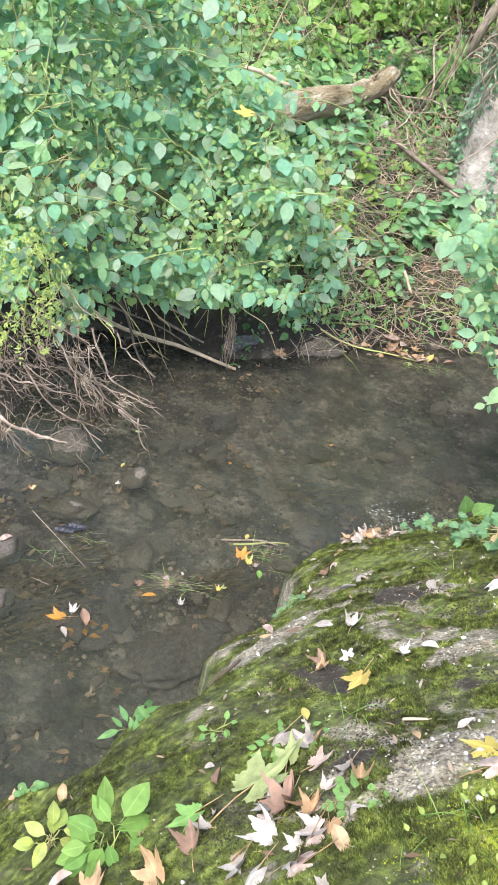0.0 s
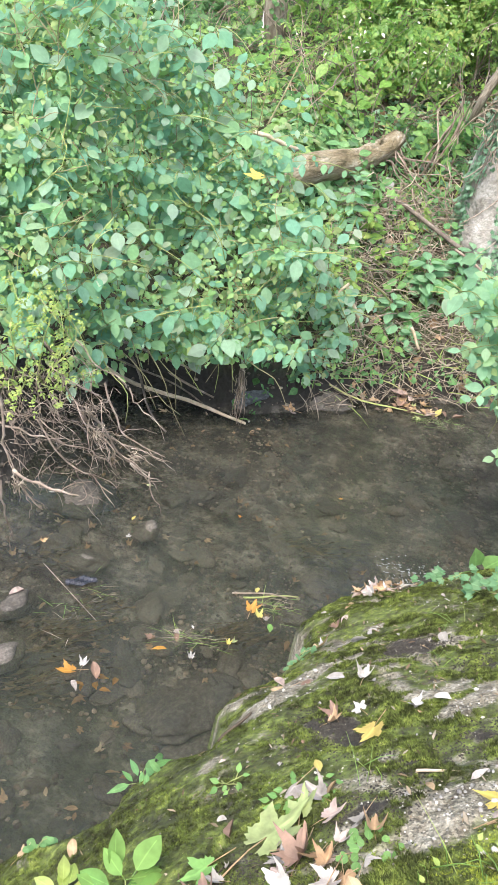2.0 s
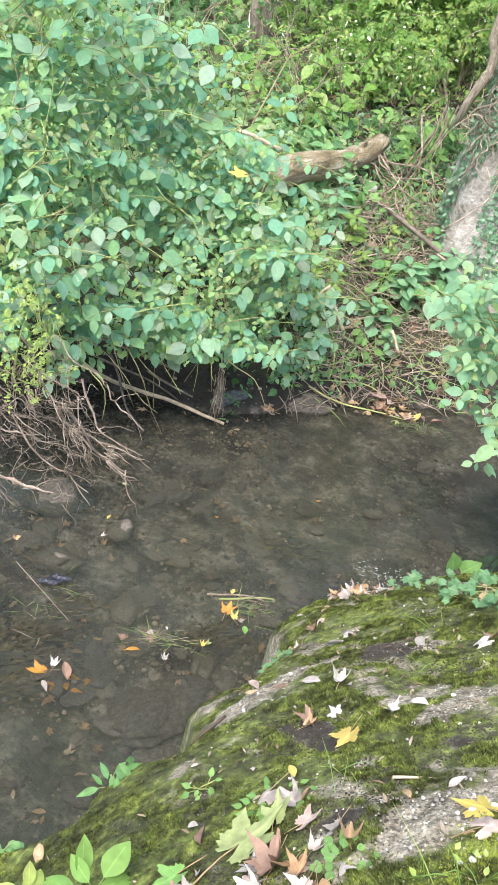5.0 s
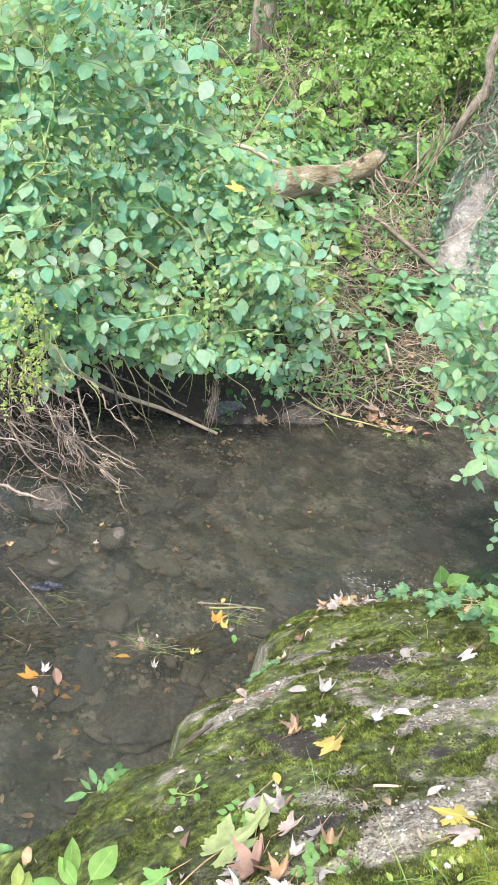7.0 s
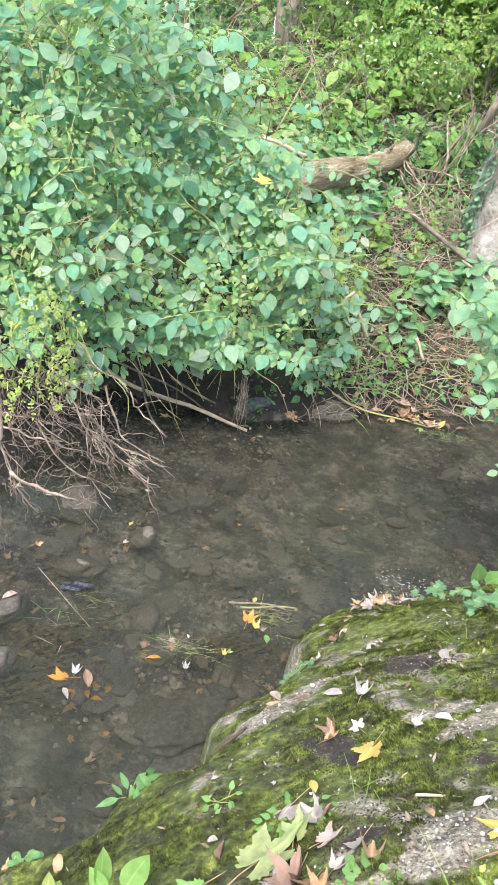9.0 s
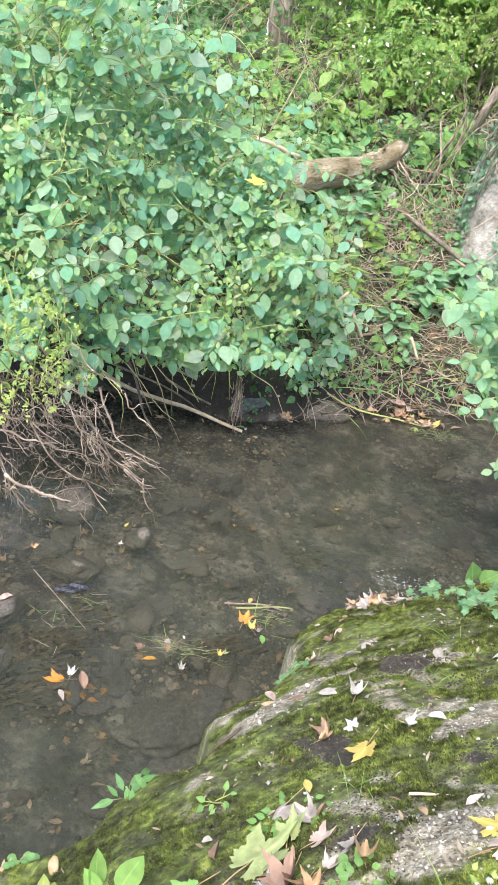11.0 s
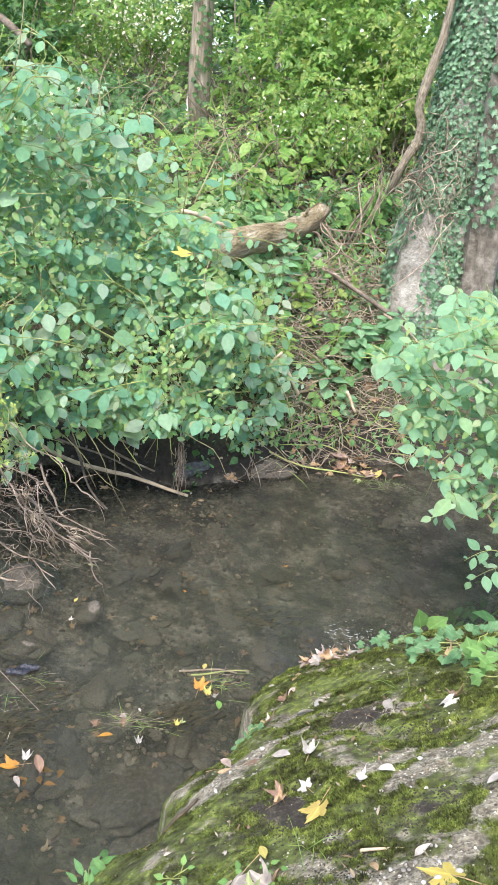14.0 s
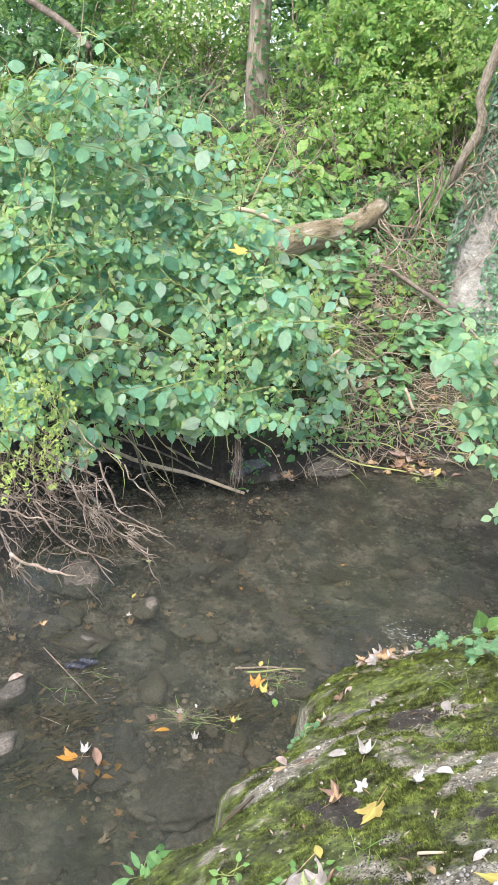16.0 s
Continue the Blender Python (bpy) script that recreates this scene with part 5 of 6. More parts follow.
sp = np.stack([1.53 + 0.12 * np.cos(a), 5.72 + 0.12 * np.sin(a), z], 1)
sn = unit(np.stack([np.cos(a), np.sin(a), 0.3 + 0 * a], 1) + RNG.normal(size=(n, 3)) * 0.3)
part("ivy", spread(IVY, frames_of(sp + sn * 0.03, unit(np.array([0, 0, -1.0]) + RNG.normal(size=(n, 3)) * 0.5), sn, RNG.uniform(0.04, 0.07, n))), IVY_LEAF, snag, "dark green ivy leaves", kind="stuff")

# crooked stem climbing past the ivy tree
vine = thing("crooked_sapling", "bare crooked brown stem leaning against the ivy", "sapling", at=(0.96, 6.12, 1.55))
part("stem", tube([(0.93, 6.07, 1.7), (0.97, 6.05, 1.85), (1.015, 6.05, 1.95), (1.06, 6.05, 2.05), (1.062, 6.05, 2.16), (1.028, 6.05, 2.24), (1.04, 6.05, 2.33), (1.06, 6.05, 2.42), (1.09, 6.05, 2.56), (1.112, 6.05, 2.66), (1.125, 6.05, 2.82), (1.15, 6.06, 3.1), (1.2, 6.08, 3.6), (1.22, 6.12, 4.4)], [0.024, 0.03, 0.034, 0.03, 0.032, 0.033, 0.028, 0.026, 0.022, 0.02, 0.016], 10, 0.14), BARK, vine)

# fallen log
log = thing("fallen_log", "weathered fallen log lying on the leafy bank", "log", at=(0.2, 6.0, 1.3))
lp = np.array([(-0.34, 4.85, 1.25), (-0.16, 5.15, 1.32), (-0.04, 5.42, 1.345), (0.1, 5.7, 1.345), (0.22, 5.95, 1.35), (0.33, 6.15, 1.38), (0.43, 6.32, 1.43), (0.52, 6.45, 1.5)])
lk = np.linspace(0, 1, 22)
lpath = np.stack([np.interp(lk, np.linspace(0, 1, len(lp)), lp[:, i]) for i in range(3)], 1)
log_shape = tube(lpath, [0.07, 0.085, 0.094, 0.096, 0.082, 0.078, 0.074, 0.06], 26)
lv = log_shape.v.reshape(22, 26, 3)
la, ll = np.meshgrid(np.linspace(0, 2 * np.pi, 26, endpoint=False), lk)
lump = 1 + 0.1 * vnoise(np.cos(la), ll * 6 + np.sin(la), 0.7, 3) + 0.06 * vnoise(np.cos(la) * 2, ll * 14 + np.sin(la) * 2, 0.7, 5) + 0.025 * RNG.normal(size=la.shape)
log_shape.v = (lpath[:, None] + (lv - lpath[:, None]) * lump[:, :, None]).reshape(-1, 3)
log_trunk = part("trunk", log_shape, LOG_WOOD, log)
part("branch_stub", tube([(0.36, 6.2, 1.4), (0.38, 6.18, 1.48), (0.4, 6.2, 1.52)], [0.02, 0.016, 0.01], 8, 0.1), LOG_WOOD, log_trunk)
for k in range(14):
    e = np.array([RNG.uniform(0.4, 1.05), RNG.uniform(5.95, 6.5), 0])
    e[2] = gz(e[0], e[1]) + RNG.uniform(0, 0.12)
    part("root", tube(wander(np.array([0.46, 6.4, 1.42]) + RNG.normal(size=3) * (0.03, 0.03, 0.05), e, 0.3, 9, 0.03, 0.02), [0.006, 0.004, 0.002], 5, 0.1), ROOT, log)

# ---------------------------------------------------------------- far bank cover
def on_bank(n, x0, x1, s0, s1):
    x, s = RNG.uniform(x0, x1, n), RNG.uniform(s0, s1, n)
    y = shore(x) + s
    return np.stack([x, y, ground_z(x, y)], 1)


def bank_leaves(name, label, category, pts, templates, mat, size, lift, wide=0.5, down=0.9):
    nor = unit(ground_normal(pts[:, 0], pts[:, 1]) + np.array([0, -0.3, 0.3]) + RNG.normal(size=pts.shape) * wide)
    d = np.array([0, -0.3, -0.7]) + RNG.normal(size=pts.shape) * down
    d = unit(d - nor * (d * nor).sum(1, keepdims=True))
    p = pts + nor * (lift * RNG.random((len(pts), 1)) ** 1.5)
    ob = part(name, spread(templates, frames_of(p, d, nor, size * RNG.uniform(0.6, 1.25, len(pts)))), mat)
    return tagged(ob, label, category, kind="stuff")


def thinned(pts, size, seed, share):
    straw_patch = np.exp(-(((pts[:, 0] - 0.66) / 0.42) ** 2) - ((pts[:, 1] - 5.5) / 0.36) ** 2)
    return pts[RNG.random(len(pts)) < share - 0.44 * straw_patch + 0.9 * fbm(pts[:, 0], pts[:, 1] + pts[:, 2], size, 3, seed)]


BROWN_LEAF = leaf_material("withered_leaf", [(0.2, 0.12, 0.06), (0.3, 0.19, 0.1), (0.4, 0.27, 0.16), (0.15, 0.09, 0.05), (0.46, 0.36, 0.25)], 0.7, 0.15, vein=False)
bank_leaves("leaf_litter", "withered brown leaves lying on the bank", "leaf litter", on_bank(1050, -0.6, 2.6, 0.02, 3.5), [lobed(5, 0.5, 0.25, 3, 1), lobed(3, 0.4, 0.3, 4, 1), NARROW[1]], BROWN_LEAF, 0.085, 0.03, 0.7, 1.5)
bank_leaves("bank_weeds", "small green weeds covering the bank", "weeds", thinned(on_bank(7400, -0.3, 1.5, 0.02, 1.9), 0.3, 2, 0.3), SMALL + NARROW, WEED_LEAF, 0.044, 0.14, 0.6)
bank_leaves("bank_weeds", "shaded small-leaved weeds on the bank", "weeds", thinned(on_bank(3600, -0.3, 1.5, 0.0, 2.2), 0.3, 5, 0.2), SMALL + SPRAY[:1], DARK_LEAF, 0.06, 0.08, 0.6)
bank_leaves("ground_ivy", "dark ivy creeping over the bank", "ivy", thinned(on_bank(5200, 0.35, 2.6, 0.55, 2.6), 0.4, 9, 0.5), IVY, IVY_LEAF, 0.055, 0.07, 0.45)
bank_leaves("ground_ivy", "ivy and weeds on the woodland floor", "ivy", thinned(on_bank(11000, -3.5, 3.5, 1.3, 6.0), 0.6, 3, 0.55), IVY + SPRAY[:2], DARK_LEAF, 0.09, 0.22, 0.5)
bank_leaves("bank_weeds", "shaded leaves behind the overhanging bush", "weeds", on_bank(6000, -3.2, 0.25, 0.4, 1.9), SMALL + BROAD[:1], BUSH_YOUNG, 0.075, 0.12, 0.5)
mx, my = RNG.uniform(-2.4, -1.0, 5200), RNG.uniform(2.9, 4.7, 5200)
mz = ground_z(mx, my)
mound_pts = np.stack([mx, my, mz], 1)[mz > 0.5]
bank_leaves("bank_weeds", "broad green leaves covering the near mound", "weeds", mound_pts, BROAD, BUSH_LEAF, 0.085, 0.1, 0.4)
bank_leaves("woodland_herbs", "green herbs on the woodland floor", "herbs", thinned(on_bank(8500, -3.5, 3.5, 1.6, 6.5), 0.7, 4, 0.4), SPRAY + SMALL, WOOD_LEAF, 0.12, 0.4, 0.5)

# rank growth along the rest of the stream
gx_, gy_ = RNG.uniform(-7, 7, 56000), RNG.uniform(-5, 10, 56000)
off_rock = (np.abs(gx_ - 0.2) > 1.0) | (gy_ < 0.55) | (gy_ > 3.2)
off_path = (np.hypot(gx_, gy_) > 0.45) & (near_edge(gx_, gy_) > 0.04)
wide_pts = np.stack([gx_, gy_, ground_z(gx_, gy_)], 1)
near_side = wide_pts[off_rock & off_path]
far_side = wide_pts[(np.abs(gx_) > 3.0) & (gy_ > shore(gx_) + 0.03)]
bank_leaves("rank_grass", "rank grass and weeds covering the near bank", "grass", near_side[::2], [blade([0.03, 0.036, 0.003], 0.1, 0.4), blade([0.03, 0.04, 0.03, 0.003], 0.1, 0.6), SMALL[0]], WOOD_LEAF, 0.2, 0.06, 0.6)
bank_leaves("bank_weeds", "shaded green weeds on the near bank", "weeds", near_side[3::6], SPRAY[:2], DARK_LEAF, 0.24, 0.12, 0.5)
bank_leaves("leaf_litter", "withered brown leaves lying on the near bank", "leaf litter", near_side[1::8], [lobed(5, 0.5, 0.25, 3, 1), NARROW[1]], BROWN_LEAF, 0.09, 0.03, 0.6, 1.5)
bank_leaves("bank_weeds", "green weeds and brambles along the far bank", "weeds", far_side[::2], SPRAY, WOOD_LEAF, 0.26, 0.35, 0.5)

# dry stalks and twigs matted on the bank
heap = thing("twig_heap", "heap of dry brown twigs and stalks on the bank", "twigs", at=(0.65, 5.5, 0.4))
twigs = Shape()
for i, p in enumerate(on_bank(1350, 0.12, 1.3, -0.04, 0.95)):
    l = RNG.uniform(0.08, 0.34)
    d = unit(np.array([RNG.normal() * 0.9, -0.25 + 0.3 * RNG.normal(), -0.25 + 0.45 * RNG.normal()])) * l
    p = p + (0, -0.03, 0.03 + 0.09 * RNG.random())
    one = tube(wander(p - d / 2, p + d / 2, 0.12, 5), [0.0036 * RNG.uniform(0.35, 1.3), 0.0012], 4)
    if i < 280:
        part("twig", one, STRAW, heap)
    else:
        twigs.add(one)
for p in on_bank(240, 0.5, 1.7, 0.9, 2.2):
    d = unit(np.array([RNG.normal(), 0.4 * RNG.normal(), 0.5 * RNG.normal()])) * RNG.uniform(0.1, 0.35)
    p = p + (0, -0.03, 0.04)
    twigs.add(tube(wander(p - d / 2, p + d / 2, 0.2, 5), [0.005 * RNG.uniform(0.5, 1.3), 0.002], 3))
tagged(part("dry_twigs", twigs, STRAW), "matted dry brown twigs and stalks on the bank", "twigs", kind="stuff")
gp = on_bank(330, 0.1, 1.4, 0.0, 1.2)
gd = unit(np.array([0.1, -0.4, 0.5]) + RNG.normal(size=gp.shape) * 0.5)
tagged(part("bank_grass", spread(blade([0.012, 0.016, 0.012, 0.002], 0.1, 0.4), frames_of(gp, gd, np.array([0, -0.6, 0.6]) + RNG.normal(size=gp.shape) * 0.3, RNG.uniform(0.1, 0.28, len(gp)))), YOUNG_LEAF), "thin pale green grass among dry stalks", "grass", kind="stuff")


def stick(label, pts, r, mat=None, sides=7, group="loose sticks"):
    ob = part("stick", tube(np.array(pts), r, sides, 0.1), mat or ROOT)
    return tagged(ob, label, "stick", group)


DARK_STICK = material("dark_dry_stick", [(0.08, 0.062, 0.048), (0.17, 0.137, 0.108), (0.27, 0.225, 0.18)], 0.05, 0.8, 0.5, 0.004)
PALE_STICK = material("pale_dry_stick", [(0.36, 0.28, 0.18), (0.52, 0.42, 0.29), (0.6, 0.52, 0.4)], 0.05, 0.75, 0.4, 0.004, vary=0.2)
# three pale sticks brought forward along camera rays to fit the camera's view
stick("pale dry stick placed in front of the bank", wander((0.1, 4.96, 0.545), (0.284, 5.02, 0.78), 0.03), [0.011, 0.009], PALE_STICK)
stick("pale broken stick among dry stalks", wander((0.28, 5.05, 0.755), (0.41, 5.0, 0.53), 0.03), [0.013, 0.011], PALE_STICK)
stick("short pale stick among dry stalks", wander((0.746, 5.35, 0.475), (0.817, 5.3, 0.355), 0.03), [0.011, 0.009], PALE_STICK)
stick("dark brown branch lying down the slope", wander((0.49, 6.0, 1.17), (0.86, 5.86, 1.0), 0.02).tolist() + wander((0.93, 5.83, 0.965), (1.38, 5.72, 0.76), 0.02).tolist(), [0.014, 0.015, 0.016, 0.018, 0.016], DARK_STICK)
stick("thin brown branch on the bank", wander((0.95, 5.62, 0.95), (1.25, 5.5, 0.75), 0.08), [0.009, 0.007])
stick("pale grey branch lying at the waterline", [(-1.15, 4.62, 0.22), (-0.965, 4.6, 0.135), (-0.86, 4.59, 0.105), (-0.775, 4.58, 0.095), (-0.66, 4.56, 0.085), (-0.54, 4.54, 0.08), (-0.42, 4.52, 0.06), (-0.3, 4.5, 0.035), (-0.185, 4.49, 0.012)], [0.012, 0.0125, 0.012, 0.011, 0.008], PALE_STICK, 9)
stick("thin grey branch at the waterline", wander((-1.05, 4.85, 0.2), (-0.4, 4.66, 0.07), 0.06), [0.01, 0.007])
stick("thin brown branch at the waterline", wander((-1.0, 4.75, 0.3), (-0.3, 4.72, 0.1), 0.08), [0.009, 0.006])
stick("thin grey branch at the waterline", wander((-1.1, 4.78, 0.2), (-0.45, 4.6, 0.04), 0.05), [0.008, 0.005])
stick("thin brown branch at the waterline", wander((-0.9, 4.9, 0.3), (-0.15, 4.7, 0.12), 0.06), [0.007, 0.004])
stick("thin dark branch dipping into the stream", wander((-0.92, 4.6, 0.3), (-0.6, 4.2, 0.02), 0.06), [0.009, 0.005])
stick("forked pale branch in the undergrowth", wander((-2.75, 8.3, 2.85), (-2.05, 8.0, 2.45), 0.04), [0.035, 0.03])
stick("thin bare branch among leaves", wander((-0.35, 5.5, 1.55), (0.05, 6.2, 2.15), 0.14), [0.005, 0.003], OLD_STEM)
stick("short pale branch on the bank", wander((-0.42, 5.4, 1.5), (-0.15, 5.6, 1.42), 0.04), [0.016, 0.014], PALE_STICK)
stick("yellow-green trailing stem over the water", wander((0.1, 5.0, 0.22), (0.9, 5.02, 0.02), 0.08), [0.006, 0.004], STEM)
stick("yellow-green trailing stem on the bank", wander((0.25, 5.05, 0.15), (0.75, 5.2, 0.1), 0.1), [0.005, 0.004], STEM)

bundle = thing("root_bundle", "hanging bundle of brown roots at the waterline", "roots", at=(-0.27, 4.62, 0.2))
for k in range(15):
    a = np.array([-0.245, 4.48, 0.36]) + RNG.normal(size=3) * (0.006, 0.006, 0.05)
    b = np.array([-0.235, 4.46, 0.06]) + RNG.normal(size=3) * (0.016, 0.012, 0.05)
    part("root", tube(wander(a, b, 0.08, 7, 0, 0.006), [0.002, 0.003, 0.001], 5), ROOT, bundle)
wad = Shape()
for k in range(60):
    a = np.array([-0.24, 4.47, 0.2]) + RNG.normal(size=3) * (0.014, 0.01, 0.045)
    wad.add(tube(wander(a, a + RNG.normal(size=3) * (0.014, 0.01, 0.03), 0.2, 5), [0.003, 0.001], 4))
part("caught_debris", wad, STRAW, bundle, "matted plant debris", kind="stuff")

tangle = thing("root_bundle", "twisted pale brown roots above the log", "roots", at=(0.8, 6.5, 1.5))
for k in range(9):
    a = np.array([0.74, 6.5, gz(0.74, 6.5)]) + RNG.normal(size=3) * (0.07, 0.05, 0.01)
    b = np.array([0.92, 6.55, 1.8]) + RNG.normal(size=3) * (0.04, 0.04, 0.06)
    part("root", tube(wander(a, b, 0.16, 8, 0.02, 0.01), [0.007, 0.006, 0.003], 5, 0.12), ROOT, tangle)
stalks = Shape()
for p in on_bank(240, -1.6, 1.6, 1.3, 4.5):
    d = np.array([RNG.normal() * 0.34, RNG.normal() * 0.2, RNG.uniform(0.15, 0.75)])
    stalks.add(tube(wander(p, p + d, 0.22, 7), [0.0045 * RNG.uniform(0.5, 1.4), 0.0015], 4))
tagged(part("dry_stalks", stalks, ROOT), "thin dry stalks standing in the undergrowth", "stalks", kind="stuff")


def nettle(label, x, y, height, size, mat, pairs=6):
    """An upright plant: one stem with crossed pairs of leaves, smaller towards its top."""
    z = float(ground_z(np.array([x]), np.array([y]))[0])
    ob = thing("bank_plant", label, "plant", at=(x, y, z))
    tip = np.array([x, y, z]) + np.array([RNG.normal() * 0.03, -0.06, height])
    path = wander((x, y, z - 0.01), tip, 0.06, 8)
    part("stem", tube(path, [0.004, 0.003, 0.0018], 5), STEM, ob)
    meshes = [to_mesh("leaf", t, mat) for t in BUSH_FORMS[:4]]
    for k in range(pairs):
        u = 0.3 + 0.7 * k / (pairs - 1)
        p = np.array([np.interp(u, np.linspace(0, 1, len(path)), path[:, c]) for c in range(3)])
        turn = 90 * k + RNG.uniform(-20, 20)
        for h in range(4 if k == pairs - 1 else 2):
            a = radians(turn + (90 if k == pairs - 1 else 180) * h)
            d = np.array([math.cos(a), math.sin(a), -0.15 + RNG.normal() * 0.15])
            n = unit(np.array([0, -0.35, 0.9]) + RNG.normal(size=3) * 0.15)
            d = unit(d - n * (d @ n))
            leaf = part("leaf", meshes[(k + h) % 4], mat, ob)
            leaf.matrix_basis = Matrix(frames_of(p, d, n, size * (1.1 - 0.45 * u) * RNG.uniform(0.85, 1.15))[0].tolist())
    return ob


NETTLE_LEAF = leaf_material("nettle_leaf", [(0.19, 0.37, 0.2), (0.23, 0.43, 0.23), (0.17, 0.34, 0.18), (0.27, 0.45, 0.25)], 0.55, 0.4, 0.1, spec=0.3)
for x, y, h, size in ((0.827, 5.7, 0.26, 0.15), (0.79, 5.66, 0.18, 0.12), (1.083, 5.8, 0.34, 0.14), (1.03, 5.82, 0.24, 0.12), (1.12, 5.76, 0.2, 0.12), (0.67, 5.48, 0.24, 0.13), (0.72, 5.44, 0.14, 0.09), (0.2, 5.5, 0.28, 0.12), (0.28, 5.75, 0.24, 0.11)):
    nettle("upright nettle-like plant with toothed green leaves on the bank", x, y, h, size, NETTLE_LEAF)
for x, y, h, size in ((0.42, 5.7, 0.16, 0.1), (0.34, 5.62, 0.2, 0.11), (0.5, 5.66, 0.14, 0.09), (0.2, 5.1, 0.2, 0.09), (0.3, 5.1, 0.1, 0.07)):
    nettle("bright yellow-green young plant on the bank", x, y, h, size, YOUNG_LEAF, 5)


def bank_plant(label, at, count, templates, mat, size, height, radius):
    return clump("bank_plant", label, "plant", at, radius, count, templates, mat, size, (0, -0.6, 0.7), 0.6, height, ground_fn=ground_z)


bank_plant("leafy green nettle-like plant on the bank", (0.72, 5.55), 26, BROAD, WEED_LEAF, 0.085, 0.3, 0.1)
bank_plant("leafy green plant on the bank", (0.95, 5.62), 22, BROAD, WEED_LEAF, 0.08, 0.32, 0.08)
bank_plant("leafy green plant among dry stalks", (0.6, 5.38), 20, BROAD, PLANT_LEAF, 0.07, 0.25, 0.1)
bank_plant("bright yellow-green lobed seedling on the bank", (0.5, 5.75), 22, [lobed(5, 0.45, 0.1, 5, 1)], PLANT_LEAF, 0.1, 0.22, 0.13)
bank_plant("bright feathery weed by the bush", (0.2, 5.25), 26, SPRAY, YOUNG_LEAF, 0.11, 0.25, 0.12)
bank_plant("green herb on the bank", (0.3, 5.9), 26, BROAD, WEED_LEAF, 0.07, 0.25, 0.16)
bank_plant("green herb beside the ivy", (1.1, 5.8), 20, BROAD, WEED_LEAF, 0.075, 0.25, 0.12)
bank_plant("green fern-like plant above the log", (0.78, 6.75), 22, SPRAY, PLANT_LEAF, 0.2, 0.28, 0.2)
bank_plant("small plant hanging over the waterline", (0.1, 4.98), 16, BROAD, WEED_LEAF, 0.075, 0.18, 0.14)
bank_plant("broad-leaved green weed on the bank", (0.85, 5.85), 18, BROAD, WEED_LEAF, 0.08, 0.22, 0.14)
bank_plant("broad-leaved green weed on the bank", (0.38, 5.5), 18, BROAD, PLANT_LEAF, 0.07, 0.2, 0.14)
bank_plant("green leafy weed near the log", (0.15, 5.75), 26, BROAD, WEED_LEAF, 0.085, 0.3, 0.2)
bank_plant("yellowing weed on the bank", (0.62, 5.95), 20, SPRAY, YOUNG_LEAF, 0.1, 0.2, 0.14)
bank_plant("broad-leaved weed beside the waterline", (1.15, 5.45), 24, BROAD, WEED_LEAF, 0.07, 0.2, 0.2)
bank_plant("small plant hanging over the waterline", (0.42, 5.14), 16, BROAD, WEED_LEAF, 0.06, 0.12, 0.12)

# ---------------------------------------------------------------- woodland behind
shrub("bright green shrub with compound leaves", (0.55, 8.6, 2.75), (0.95, 0.6, 0.75), 1900, WOOD_LEAF, 0.145, stems=14, pale_dots=170)
shrub("bright green shrub above the log", (0.45, 7.6, 2.05), (0.6, 0.4, 0.42), 620, WOOD_LEAF, 0.11, stems=14, pale_dots=120)
shrub("green shrub beside the ivy tree", (1.15, 8.2, 2.4), (0.5, 0.5, 0.7), 620, YOUNG_LEAF, 0.11, stems=14, pale_dots=150)
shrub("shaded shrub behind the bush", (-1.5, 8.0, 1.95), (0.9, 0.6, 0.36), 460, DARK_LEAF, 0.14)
shrub("shrub at the wood's edge with pale blossoms and painted sun dots", (-1.15, 9.2, 2.72), (0.8, 0.4, 0.4), 600, WOOD_LEAF, 0.12, pale_dots=1100)
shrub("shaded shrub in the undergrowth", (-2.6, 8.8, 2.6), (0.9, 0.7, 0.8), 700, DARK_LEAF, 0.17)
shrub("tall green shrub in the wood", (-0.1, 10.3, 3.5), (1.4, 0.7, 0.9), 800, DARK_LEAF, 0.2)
shrub("tall green shrub in the wood", (-2.4, 11, 3.6), (1.5, 0.8, 1.2), 850, WOOD_LEAF, 0.22, pale_dots=60)
shrub("tall bright shrub in the wood", (1.9, 10.2, 3.4), (1.2, 0.8, 1.2), 900, WOOD_LEAF, 0.22, pale_dots=30)
shrub("green shrub past the ivy tree", (2.6, 8.0, 2.8), (0.8, 0.7, 0.9), 600, WOOD_LEAF, 0.18)
shrub("leafy sapling behind the bush", (-1.45, 6.6, 1.95), (0.5, 0.35, 0.3), 240, BUSH_LEAF, 0.085, BROAD, pale_dots=20)

for x, y, h, r in ((1.45, 11.2, 9, 0.07), (0.12, 12.2, 9, 0.05), (0.28, 12.6, 8, 0.045), (-2.9, 12.5, 11, 0.14), (3.9, 12, 11, 0.15), (-5.5, 14, 12, 0.18), (6, 15, 12, 0.18), (0.9, 16, 13, 0.16), (-1.6, 17.5, 13, 0.17)):
    tree("slender woodland tree with a light green crown", (x, y, gz(x, y)), h, r, (2.4, 2.0, 2.4), 24, size=0.4, lean=(RNG.normal() * 0.3, RNG.normal() * 0.3), mat=WHITE_WOOD if r < 0.06 else None)
for x, y in ((-11, -8), (-4, -20), (5, -20), (11, -8), (-9, 3), (9, 4)):
    tree("tall woodland tree behind the near bank", (x, y, gz(x, y)), 12, 0.2, (2.8, 2.8, 3.0), 22, size=0.5)

n = 13000
wx, wy = RNG.uniform(-13, 13, n), RNG.uniform(12, 26, n)
wz = ground_z(wx, wy) + RNG.random(n) ** 1.2 * 6.5
